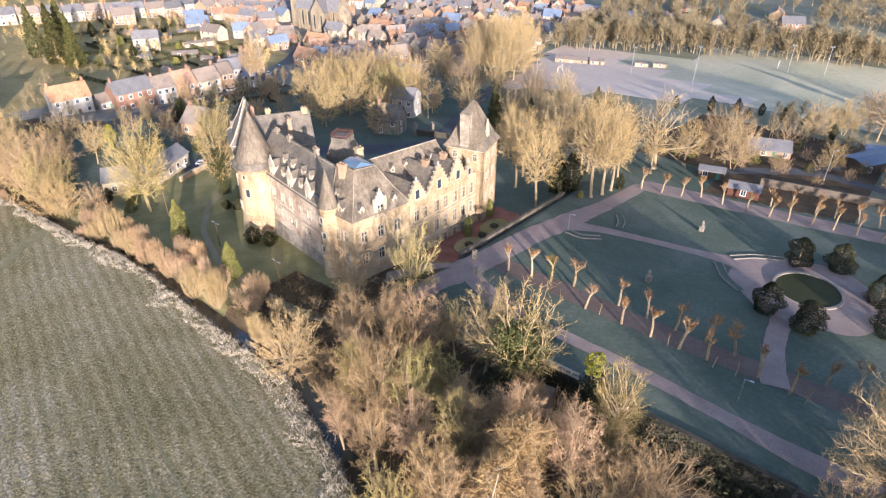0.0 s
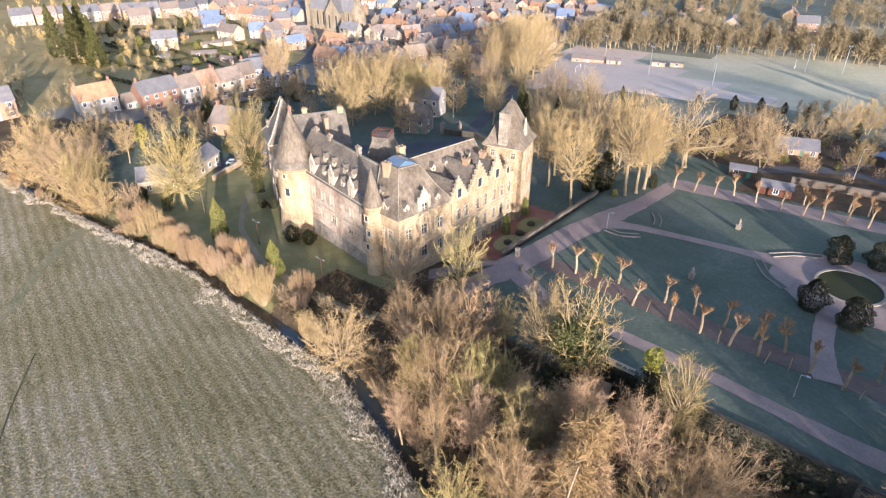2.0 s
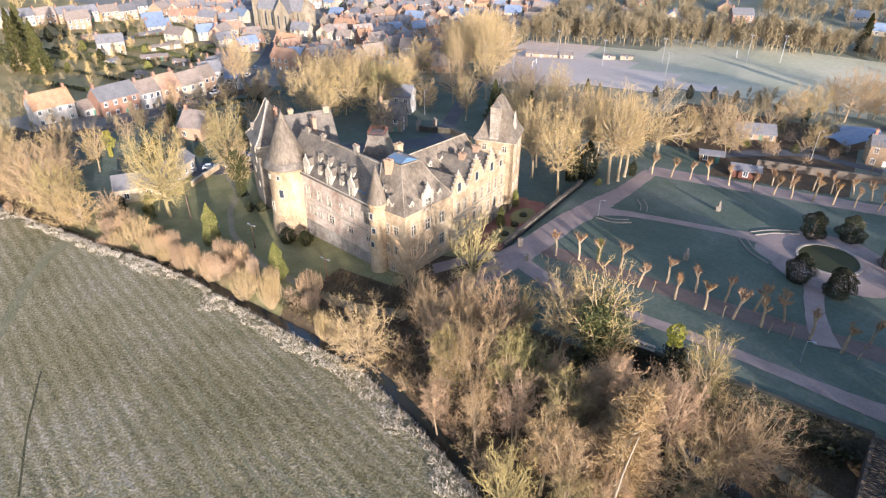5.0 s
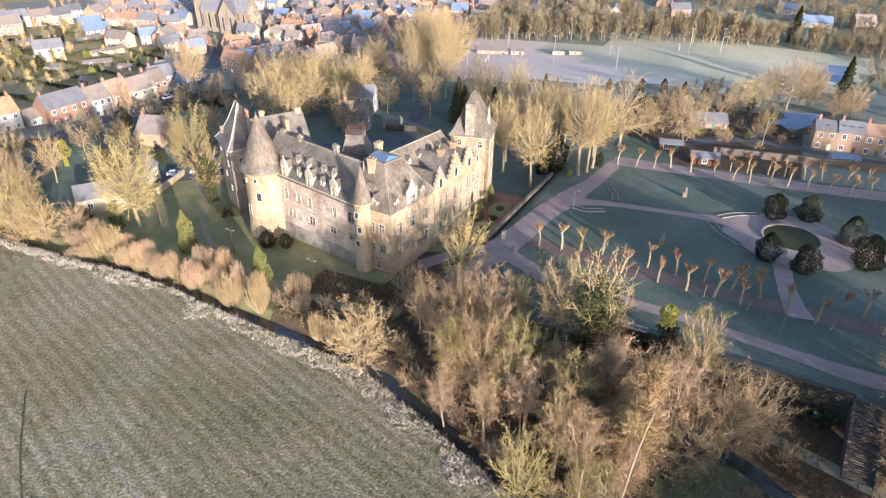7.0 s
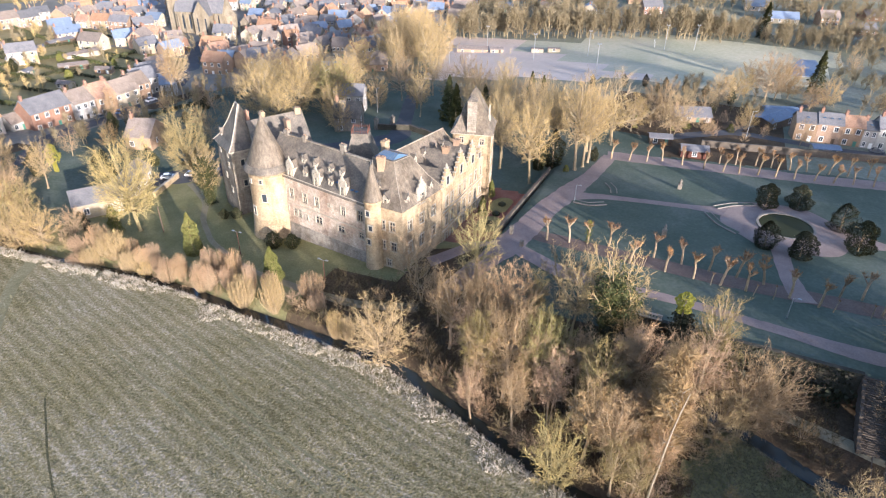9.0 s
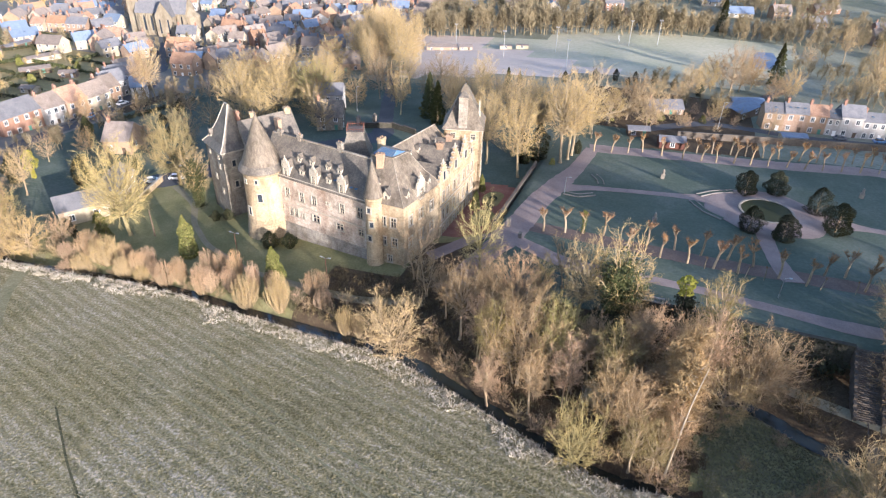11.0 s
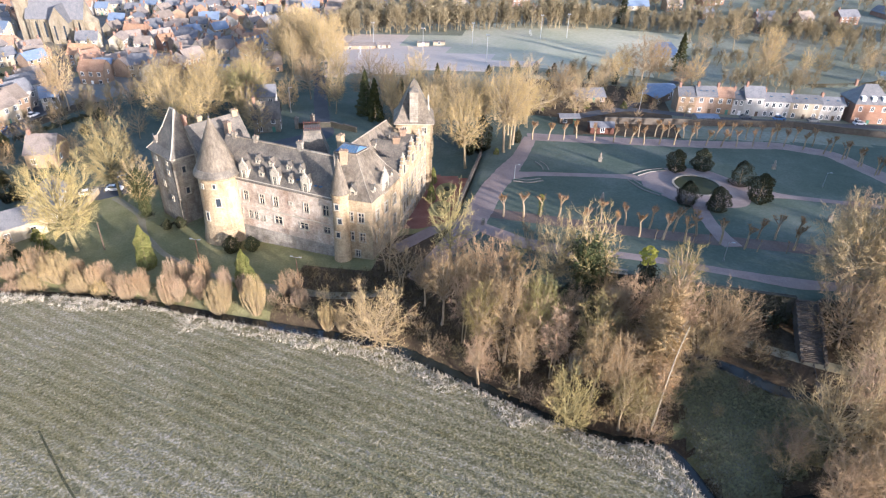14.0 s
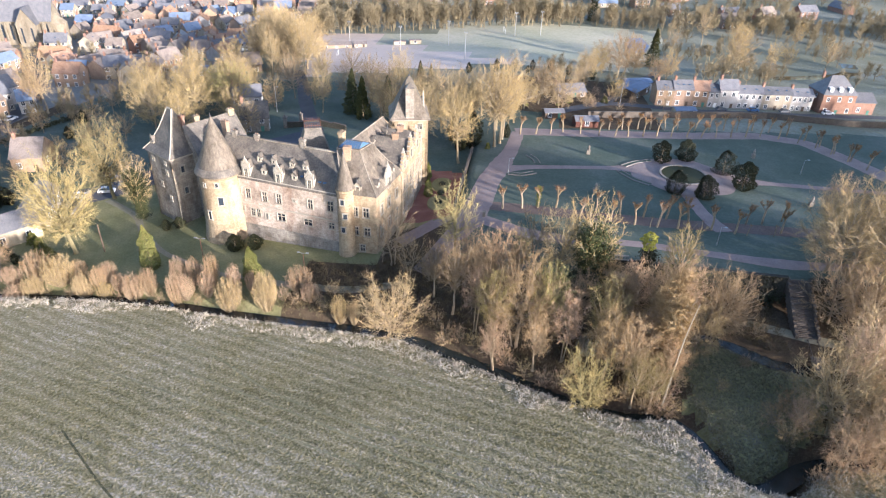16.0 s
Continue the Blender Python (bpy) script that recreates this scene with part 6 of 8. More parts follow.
grove(["scrub0", "scrub2"], [(-1.2, 27.6, 4.5), (-2.4, 35.4, 5.0), (2.0, 34.6, 5.0)], "undergrowth bushes in the wood", 6.0)
# bushes along the stream
grove(["scrub2", "scrub1", "willow1"], [(-206 + 4.2 * i + rp.uniform(-1, 1), river_y(-206 + 4.2 * i) + rp.choice((-2.6, 2.8)), rp.uniform(2.6, 4.2)) for i in range(11)], "thorn bushes along the stream", 6.0)
BRUSH = [(-148.2, 51.6, 5.2, 4.5, 0), (-151.2, 50.6, 3.7, 5.1, 1), (-143.4, 54.3, 7.1, 6.9, 0), (-149.1, 55.3, 7.0, 6.0, 1), (-137.5, 53.0, 5.8, 4.8, 0), (-134.7, 54.3, 5.5, 3.5, 1), (-133.1, 52.9, 4.0, 3.4, 0), (-126.6, 53.0, 6.7, 4.6, 2), (-133.6, 56.0, 5.2, 4.0, 1), (-123.5, 53.9, 6.7, 3.8, 1), (-117.3, 52.8, 8.0, 4.0, 2), (-118.9, 57.5, 6.7, 3.6, 1),
         (-115.5, 53.4, 6.0, 4.2, 1), (-115.6, 57.5, 6.7, 3.5, 1), (-110.9, 53.9, 6.1, 3.6, 1), (-105.7, 51.8, 7.6, 5.4, 0), (-111.5, 57.3, 8.0, 3.7, 1), (-105.4, 54.6, 7.8, 3.2, 1), (-97.9, 51.8, 9.0, 4.8, 0), (-102.2, 56.1, 5.4, 3.6, 1), (-93.5, 58.1, 5.6, 5.8, 1), (-82.7, 50.2, 6.6, 3.6, 0), (-80.0, 50.2, 5.8, 2.6, 0), (-90.0, 54.7, 3.9, 4.0, 1), (-130.0, 54.0, 4.6, 3.4, 1), (-141.0, 57.0, 4.4, 3.6, 1), (-153.5, 53.0, 4.6, 4.2, 1)]
for x, y, h, w, k in BRUSH:
    k = 1 + int(abs(x)) % 2 if k == 1 else k
    plant(f"willow{k}", x, y, w / 4.7, None, "willow bushes along the stream", squash=h / 7.4 * 4.7 / w)
grove(["scrub0", "scrub1", "scrub2"], [(-88.5, 53.6, 3.6), (-92.5, 53.2, 3.2), (-86.0, 57.0, 3.6), (-95.5, 54.6, 3.4), (-76.5, 52.0, 4.0), (-78.5, 56.5, 3.6), (-100.5, 53.5, 3.0), (-140.5, 52.4, 3.0), (-145.6, 51.8, 3.0), (-129.6, 52.6, 2.8), (-121.0, 52.6, 3.0), (-157.0, 53.5, 3.6), (-161.0, 55.5, 3.6), (-112.8, 52.8, 2.8), (-86.5, 51.8, 3.0), (-91.0, 57.4, 3.2)], "thorn bushes along the stream", 6.0)
grove(["scrub1", "scrub0", "scrub2"], [(-62, 47.5, 5), (-51, 44, 4.5), (-40, 41, 4), (-31, 38.6, 4.5), (-9, 49, 3), (-14, 43, 2.6), (-5, 57, 4), (-67, 53, 4), (-72, 60, 4), (-80, 62, 3.5), (-56, 68, 4.5), (-66, 67, 4), (-7.5, 36.8, 5.6), (-4.6, 39.5, 5.2), (-6.0, 33.8, 4.6), (-64.5, 50.5, 4.2), (-60.0, 47.6, 4.0), (-57.0, 46.6, 3.6), (-54.2, 45.4, 4.6), (-50.6, 43.6, 4.0), (-47.4, 42.0, 4.6), (-44.2, 40.8, 3.6), (-41.6, 40.2, 4.4), (-34.0, 38.2, 3.8), (-27.6, 38.0, 4.4), (-23.2, 39.6, 4.0), (-21.4, 42.6, 4.2), (-38.8, 44.0, 4.6), (-45.0, 46.4, 4.4), (-52.0, 51.5, 4.6), (-31.5, 45.0, 4.4), (-25.5, 48.0, 4.6), (-18.8, 47.5, 4.0), (-67.5, 63.5, 4.0), (-58.0, 65.0, 4.4), (-62.5, 66.8, 3.6), (-54.6, 54.6, 4.0), (-24.9, 37.2, 5.4), (-22.8, 37.6, 4.6), (-26.8, 37.6, 5.2), (-4.6, 24.6, 4.5), (1.2, 23.8, 5.0), (-3.4, 22.4, 4.0)], "undergrowth bushes in the wood", 6.0)
for x, y, s in ((-113.2, 71.8, 1.25), (-109.0, 73.2, 1.1), (-133.6, 79.0, 1.1), (-131.0, 80.4, 1.2)):
    plant("yew", x, y, s * (0.62 if x > -115 else 0.45), squash=0.55, label="dark bush at the foot of the castle wall")
for x, y, s in ((-74.2, 102.5, 0.62), (-76.0, 113.5, 0.55)):
    plant("cypress", x, y, s, 0.0, label="dark clipped conifer against the castle wall")
# left bank wood
grove(["oak1", "oak2", "straw", "oak0"], [(-168.5, 50.6, 15), (-163.8, 52.0, 12), (-173.5, 51.0, 17), (-180.0, 53.0, 18), (-187.0, 51.5, 17), (-195.0, 52.0, 18), (-176.0, 58.0, 13), (-184.5, 60.0, 14), (-203.0, 55.0, 17), (-193.0, 62.0, 14), (-211.0, 60.0, 15), (-160.4, 57.8, 8), (-202.0, 70.0, 12), (-199.0, 47.0, 14)], "leafless trees on the left river bank", 16.3)
grove(["shade0", "shade1", "oak0"], [(-184, 96, 9), (-178, 106, 10), (-196, 100, 9), (-203, 116, 9), (-174, 120, 10), (-186, 128, 10), (-206, 134, 9), (-192, 142, 11), (-208, 152, 10), (-176, 132, 11), (-200, 90, 8), (-210, 102, 8), (-198, 160, 11), (-186, 114, 7)], "leafless garden trees behind the yard", 19)
for x, y, k in ((-180.5, 86, 0.7), (-190, 92, 0.6), (-176, 98, 0.6), (-204, 108, 0.7), (-182, 120, 0.7), (-194, 130, 0.6), (-170, 110, 0.6), (-200, 146, 0.7), (-166, 64, 0.45), (-162.5, 62.5, 0.4), (-159, 60.6, 0.4)):
    plant("yew", x, y, k, None, "dark garden shrubs", "dark evergreen shrub in a garden", squash=0.7)
plant("yew", -196, 76, 0.9)
plant("yew", -182, 84, 0.8)
plant("hedge_bush", -157, 66, 1.1)
plant("hedge_bush", -153, 63.5, 1.0)
plant("hedge_bush", -161, 69, 0.9)
# behind the castle
grove(["beech0", "oak2", "beech1", "beech2"], [(-162, 150, 19), (-148, 151, 18), (-172, 143, 17), (-152, 166, 19), (-168, 164, 18), (-139, 141, 14), (-181, 158, 17), (-158, 178, 18), (-176, 178, 17), (-142, 172, 16), (-190, 172, 16), (-160, 137, 15)], "golden leafless trees behind the castle", 20)
for x, y, s in ((-152, 160, 1.15), (-158, 167, 1.05), (-166, 172, 0.9)):
    plant("greening", x, y, s, None, "golden leafless trees behind the castle")
for x, y, s in ((-106, 160, 0.55), (-111, 166, 0.6), (-99, 168, 0.5)):
    plant("spruce", x, y, s)
plant("spruce", -94.0, 205, 0.42)
plant("spruce", -90.0, 207, 0.36)
grove(["shade0", "shade1", "pale0", "shade1"], [(-138.7, 184.5, 18), (-128, 176, 15), (-131, 196, 17), (-118, 184, 15), (-145, 200, 18), (-106, 168, 14), (-99, 158, 14), (-112, 198, 15), (-122, 208, 16), (-170, 198, 17), (-184, 196, 15), (-196, 188, 15), (-205, 176, 14), (-206, 200, 14), (-96, 172, 13), (-92, 160, 15), (-104, 176, 16), (-110, 188, 15), (-98, 188, 15), (-90, 178, 16), (-86, 190, 14), (-104, 200, 14), (-122, 166, 13), (-94, 146, 13)], "leafless trees along the north drive", 19)
grove(["pale1", "beech0", "pale0"], [(-157.7, 237, 28), (-165, 246, 30), (-150, 230, 26), (-172, 258, 29), (-160, 262, 27), (-180, 268, 27), (-176, 240, 24), (-190, 285, 27), (-186, 302, 27), (-163, 224, 22), (-182, 226, 20), (-193, 312, 25), (-168, 252, 28), (-154, 244, 25), (-174, 250, 27), (-166, 234, 25), (-181, 256, 26), (-186, 276, 26), (-170, 268, 26), (-184, 290, 25)], "tall pale leafless trees beside the sports ground", 24)
# wood north-east of the keep
KEEP_TREES = [(-69.0, 123.6, 24), (-80.3, 131.6, 23), (-73.1, 140.6, 21), (-59.6, 133.5, 25), (-58.2, 137.1, 24), (-57.8, 141.1, 22), (-69.2, 147.3, 21), (-82, 138, 19), (-77, 146, 19), (-69, 150, 20), (-60, 150, 19), (-86, 156, 17), (-75, 162, 18), (-92, 146, 16), (-66, 166, 17), (-55, 160, 16), (-84, 170, 16), (-99, 160, 14)]
grove(["pale0", "pale1"], KEEP_TREES, "tall leafless trees beside the keep", 24)
plant("plane", -55.9, 164.5, 0.98, 0.3)
plant("yew", -66.3, 135.6, 1.15)
plant("yew", -69.6, 133.5, 0.9)
plant("yew", -72.5, 140, 0.8)
plant("yew", -56.5, 143.5, 0.45)
plant("hedge_bush", -61.4, 131.4, 0.6, label="small orange-brown bush beside the path")
grove(["oak1", "oak0", "shade0", "oak2"], [(-39.3, 180.5, 17), (-47, 186, 15), (-44, 196, 14), (-28, 232, 13), (-22, 248, 14), (-17, 272, 14), (-32.4, 209, 9), (-52, 178, 14), (-18, 200, 10), (-8, 258, 20), (-12, 250, 18), (-3, 265, 16), (9.6, 252, 13), (4, 246, 11), (-2, 190.5, 8)], "leafless trees between park and sports ground", 16)
grove(["pale1", "shade1", "oak1"], [(43, 274, 22), (48, 280, 22), (38, 268, 14), (64.7, 288, 14), (55, 262, 12), (30, 262, 9), (46, 352, 16), (60, 335, 15), (80, 310, 16), (95, 300, 15), (110, 322, 16), (70, 360, 15), (96, 350, 15), (28, 340, 14), (120, 280, 16), (140, 300, 16)], "leafless trees in the water meadow", 20)
for x, y, s in ((-66, 244, 0.6), (-78, 240, 0.5), (-58, 250, 0.55), (-50, 252, 0.5), (-42, 250, 0.55), (-34, 246, 0.5), (-24, 238, 0.6), (-30, 214, 0.5), (-52, 242, 0.4)):
    plant("yew", x, y, s, label="dark evergreen shrub at the edge of the sports ground")
for i in range(26):
    x = -58 + 50 * rp.random()
    plant(("scrub1", "scrub0", "hedge_bush")[i % 3], x, 180 + 34 * rp.random() if x < -44 or x > -28 else 182 + 12 * rp.random(), rp.uniform(0.5, 0.9), None, "bushes beyond the park wall", "brown garden bush beyond the park")
plant("spruce", 8, 285, 0.7)
plant("spruce", -14, 395, 0.75)
for x, y, s in ((-323, 121, 1.0), (-334, 130, 1.0), (-312, 124, 0.85), (-342, 120, 0.9)):
    plant("spruce", x, y, s)
plant("pale1", -221.2, 156.4, 0.92, 0.0, label="narrow leafless poplar by the street", squash=1.1)
plant("alder0", -222.8, 153.5, 0.95, 1.0)
plant("alder1", -214, 118, 0.62)
plant("yew", -208, 112, 0.7)
plant("holm", -194.6, 80.3, 1.0, label="large yellow-green bush in a garden")
plant("pale0", -188.4, 72.5, 0.6, label="slender leaning birch with a white trunk")
# pollards
S_ROW = [(-54.7, 89.3), (-50.2, 90.5), (-46.6, 91.7), (-42.3, 92.9), (-37.1, 87.5), (-30.1, 87.5), (-24.8, 87.3), (-19.9, 87.2), (-15.3, 87.4), (-12.2, 91.6), (-7.8, 88.5), (-3.0, 87.5), (1.0, 93.6), (4.8, 94.4), (7.5, 90.0), (10.0, 97.0), (-33.0, 92.4), (-27.5, 92.2), (-22.3, 92.0), (-17.2, 92.0)]
for i, (x, y) in enumerate(S_ROW):
    plant("pollard_ivy" if i == 2 else f"pollard{i % 5}", x, y, rp.uniform(0.98, 1.18), None, "pollards of the south walk")
for x, y in ((-34.3, 87.4), (-10.6, 86.5), (-14.0, 86.2), (-21.5, 86.6), (-0.6, 87.0), (5.5, 88.0)):
    plant("young", x, y, rp.uniform(0.85, 1.15), None, "young pollards of the south walk")
N_ROW = [(-52.4, 147.8), (-47.6, 149.3), (-43.0, 150.7), (-39.0, 153.9), (-33.5, 153.2), (-27.7, 153.0), (-22.7, 153.8), (-18.6, 154.4), (-13.8, 156.0), (-9.3, 157.0), (-4.6, 158.0), (0.4, 159.2), (5.2, 160.2), (10.0, 161.6), (15.1, 163.0), (20.0, 164.6), (25.0, 166.2), (30.5, 165.4), (35.5, 162.6), (39.5, 158.5), (42.0, 153.0), (44.5, 147.0), (47.0, 140.5)]
for i, (x, y) in enumerate(N_ROW):
    plant(f"pollard{(i * 2) % 5}", x, y, rp.uniform(0.95, 1.15), None, "pollards of the north walk")
    if i > 5:
        plant(f"pollard{(i * 3 + 1) % 5}", x - 1.0 + rp.uniform(-0.6, 0.6), y + 7.2 + rp.uniform(-0.6, 0.6), rp.uniform(0.9, 1.1), None, "pollards of the north walk")
for x, y, k, s in ((-11.8, 133.2, 0, 0.86), (-4.6, 136.0, 1, 0.88), (-12.2, 109.4, 1, 0.86), (-5.2, 108.2, 0, 0.82), (3.8, 127.0, 1, 0.95), (6.4, 117.0, 0, 1.02)):
    plant(f"evergreen{k}", x, y, s, None, "evergreens round the pond")

# the leaning dead trunk
g = Geo()
rr = random.Random(77)
limb(g, rr, Vector((-24.6, 37.8, -0.6)), Vector((0.035, 0.065, 1)).normalized(), 20.5, 0.2, 6, 0, 0.015, 7, 0.3)
for k in range(12):
    z = rr.uniform(9, 19.5)
    limb(g, rr, Vector((-24.6 + 0.035 * z, 37.8 + 0.065 * z, z)), Vector((rr.uniform(-1, 1), rr.uniform(-1, 1), rr.uniform(-0.2, 0.6))).normalized(), rr.uniform(0.7, 2.2), 0.05, 2, 0, 0.15, 4)
dead = thing("dead_tree", (-24.6, 37.8, 0.0), "leaning pale dead trunk with broken branches", "tree")
g.obj("trunk", bare_wood, dead)

# ---- stuff: tufts, reeds, undergrowth, far woods ----


def scatter(name, n, area, size, lean, width, mat, label, category, blades=3, seed=1, test=None):
    rng = random.Random(seed)
    g = Geo()
    while n > 0:
        x, y = rng.uniform(area[0], area[2]), rng.uniform(area[1], area[3])
        n -= 1
        if test and not test(x, y, rng):
            continue
        z = ground_z(x, y)
        for _ in range(blades):
            h = size * rng.uniform(0.5, 1.3)
            p = Vector((x + rng.gauss(0, size * 0.35), y + rng.gauss(0, size * 0.35), z - 0.03))
            g.blade(p, p + Vector((rng.gauss(0, lean) * h, rng.gauss(0, lean) * h, h)), width, 0, Vector((rng.gauss(0, 1), rng.gauss(0, 1), 0.1)))
    return tagged(g.obj(name, mat), label, category, kind="stuff")


scatter("pasture_tufts", 150000, (-150, -22, 12, 52), 0.17, 0.65, 0.075, grass_blade, "frosted tufts of pasture grass", "grass", 2, 3, lambda x, y, r: y < river_y(x) - 2.2 and math.sin((0.29 * x + 0.957 * y) * 3.3 + 2 * noise.noise((x * 0.1, y * 0.1, 0))) > r.uniform(-2.2, 1.6))
scatter("frosted_reeds", 85000, (-212, 14, 12, 56), 0.55, 0.5, 0.045, frost_reed, "frosted pinkish reeds on the stream's bank", "reeds", 5, 4,
        lambda x, y, r: (lambda d: y < river_y(x) + 0.5 and (2.1 if x > -30 else 1.0) < d < (6.0 if x > -30 else 5.2) + 3.5 * noise.noise((x * 0.16, y * 0.16, 0)) and r.random() < 0.55 + 1.0 * noise.noise((x * 0.45, y * 0.5, 3)))(river_dist(x, y)))
scatter("meadow_tufts", 26000, (-22, 24, 6, 58), 0.26, 0.5, 0.06, grass_blade, "frosted tufts of meadow grass", "grass", 3, 8, lambda x, y, r: in_poly(x, y, MEADOW))
scatter("bank_grass", 17000, (-165, 24, 10, 60), 0.55, 0.45, 0.05, dry_grass, "dry brown grass along the stream", "grass", 4, 5,
        lambda x, y, r: y > river_y(x) - 0.5 and 0.9 < river_dist(x, y) < 4.5)
scatter("undergrowth", 15000, (-96, 30, 22, 84), 1.0, 0.6, 0.05, bramble, "dark brown brambles and saplings under the trees", "undergrowth", 5, 6,
        lambda x, y, r: zone(x, y) == 3 and river_dist(x, y) > 2.5 and canal_dist(x, y) > 2.2 and not (x > -40 and y > 68.3) and not (0 < x < 9 and y > 48) and not (x < -60 and y > 74))


def far_wood(name, spots, label, mat, seed):
    """Distant leafless trees, too many to tell apart."""
    rng = random.Random(seed)
    forms = []
    for k in range(3):
        wood, fine, _ = bare_tree(seed + k, 12, 52, 0.18, 8, 0.36, 0.15, 1, 2, 1, tl=1.35, lite=True, wd=2.6)
        nv = len(wood.v)
        forms.append((np.array(wood.v + fine.v), wood.f + [tuple(i + nv for i in fc) for fc in fine.f]))
    V, F, n = [], [], 0
    for x, y, h in spots:
        v, f = forms[rng.randrange(3)]
        a, s = rng.uniform(0, 6.283), h / 12
        co, si = math.cos(a) * s, math.sin(a) * s
        w = np.stack([v[:, 0] * co - v[:, 1] * si + x, v[:, 0] * si + v[:, 1] * co + y, v[:, 2] * s + ground_z(x, y)], 1)
        V.append(w)
        F += [tuple(i + n for i in fc) for fc in f]
        n += len(v)
    me = bpy.data.meshes.new(name)
    me.from_pydata(np.concatenate(V).tolist(), [], F)
    me.materials.append(mat)
    me.update()
    return tagged(new(name, me), label, "wood", kind="stuff")


rw = random.Random(9)
spots = []
for i in range(150):
    t = i / 149
    spots.append((-188 + 155 * t + rw.uniform(-2, 2), 338 + 36 * t ** 0.8 + rw.uniform(-1, 12), rw.uniform(11, 18)))
for i in range(50):
    spots.append((rw.uniform(-36, 40), 378 + rw.uniform(-4, 12), rw.uniform(5, 10)))
far_wood("tree_line", spots, "row of leafless trees closing the sports ground", far_twigs, 300)
spots = []
while len(spots) < 900:
    x, y = rw.uniform(-210, 240), 384 + 270 * rw.random() ** 1.6
    if noise.noise((x * 0.018, y * 0.018, 7)) > -0.16:
        spots.append((x, y, rw.uniform(8, 14)))
far_wood("hillside_wood", spots, "leafless brown wood among distant houses", far_twigs, 310)
spots = [(rw.uniform(-440, -262), rw.uniform(105, 240), rw.uniform(3, 7)) for _ in range(120)] + [(rw.uniform(-620, -440), rw.uniform(120, 560), rw.uniform(8, 13)) for _ in range(150)]
far_wood("garden_trees", spots, "scattered leafless trees in the hillside gardens", twig_gold, 320)
spots = []
while len(spots) < 300:
    x, y = rw.uniform(20, 230), rw.uniform(232, 400)
    if noise.noise((x * 0.03, y * 0.03, 2)) > -0.02 and (y > 250 or x > 100) and math.hypot(x - 86, (y - 298) * 0.8) > 24:
        spots.append((x, y, rw.uniform(4, 10)))
spots += [(rw.uniform(-48, -12), rw.uniform(214, 262), rw.uniform(4, 9)) for _ in range(34)] + [(rw.uniform(-40, 240), rw.uniform(382, 404), rw.uniform(6, 12)) for _ in range(110)]
far_wood("water_meadow_scrub", spots, "brown scrub in the water meadow", far_twigs, 330)
spots = [(rw.uniform(-330, -205), rw.uniform(62, 92), rw.uniform(4, 9)) for _ in range(40)] + [(rw.uniform(-430, -252), rw.uniform(70, 150), rw.uniform(2.5, 6)) for _ in range(90)] + [(rw.uniform(-400, -200), rw.uniform(140, 420), rw.uniform(5, 9)) for _ in range(90)] + [(rw.uniform(-222, -196), rw.uniform(96, 175), rw.uniform(4, 8)) for _ in range(36)] + [(rw.uniform(-205, -150), rw.uniform(185, 232), rw.uniform(4, 9)) for _ in range(30)]
far_wood("village_trees", spots, "leafless garden trees between the houses", far_twigs, 340)
# an unseen wood added east of the park to lay shade over the lawns
spots = [(rw.uniform(85, 150), rw.uniform(-60, 150), rw.uniform(17, 25)) for _ in range(280)]
far_wood("east_wood", spots, "tall unseen leafless wood, added to shade the park from the east", twig_brown, 350)


def hedge(x0, y0, x1, y1, h, w, mat, label):
    rng = random.Random(int(abs(x0) * 3 + abs(y1)))
    g = Geo()
    L = math.hypot(x1 - x0, y1 - y0)
    for _ in range(int(L * 22)):
        t = rng.random()
        x, y = x0 + (x1 - x0) * t + rng.gauss(0, w * 0.35), y0 + (y1 - y0) * t + rng.gauss(0, w * 0.35)
        g.leaf((x, y, ground_z(x, y) + h * (0.1 + 0.9 * rng.random() ** 0.7) * (0.8 + 0.3 * noise.noise((x * 0.4, y * 0.4, 1)))), rng.uniform(0.25, 0.5))
    tagged(g.obj("hedge", mat), label, "hedge", "garden hedges")


for x0, y0, x1, y1, m in ((-270, 138, -330, 128, 0), (-272, 150, -350, 146, 1), (-276, 163, -352, 166, 0), (-268, 178, -330, 186, 1), (-300, 140, -296, 176, 0), (-330, 130, -324, 186, 1), (-352, 150, -346, 226, 0), (-280, 195, -340, 204, 0), (-300, 190, -306, 214, 1), (-362, 170, -420, 186, 0), (-360, 205, -415, 222, 1), (-380, 150, -372, 240, 0), (-340, 232, -392, 244, 0), (-262, 120, -300, 112, 1), (-212, 120, -206, 160, 0), (-206, 180, -180, 190, 1)):
    hedge(x0, y0, x1, y1, 1.7 + 0.5 * m, 1.1, (leaf_dark, leaf_ivy)[m], ("dark clipped garden hedge", "olive green garden hedge")[m])
for i, (x, y, s) in enumerate(((-287, 158, 1.2), (-310, 150, 1.5), (-318, 178, 1.1), (-342, 160, 1.6), (-362, 196, 1.4), (-334, 214, 1.3), (-292, 186, 1.0), (-372, 160, 1.6), (-402, 200, 1.8), (-306, 132, 1.4))):
    plant(("hedge_bush", "yew", "hedge_bush")[i % 3], x, y, s if i % 3 != 1 else s * 0.5, None, "bushes of the village gardens", "rounded green bush in a village garden")

hedge(-20, 67.0, 1.6, 67.0, 4.2, 1.3, leaf_dark, "dark evergreen hedge against the retaining wall")
hedge(8, 67.0, 26, 67.0, 4.2, 1.3, leaf_dark, "dark evergreen hedge against the retaining wall")
# ivy hanging over the retaining wall
g = Geo()
rr = random.Random(61)
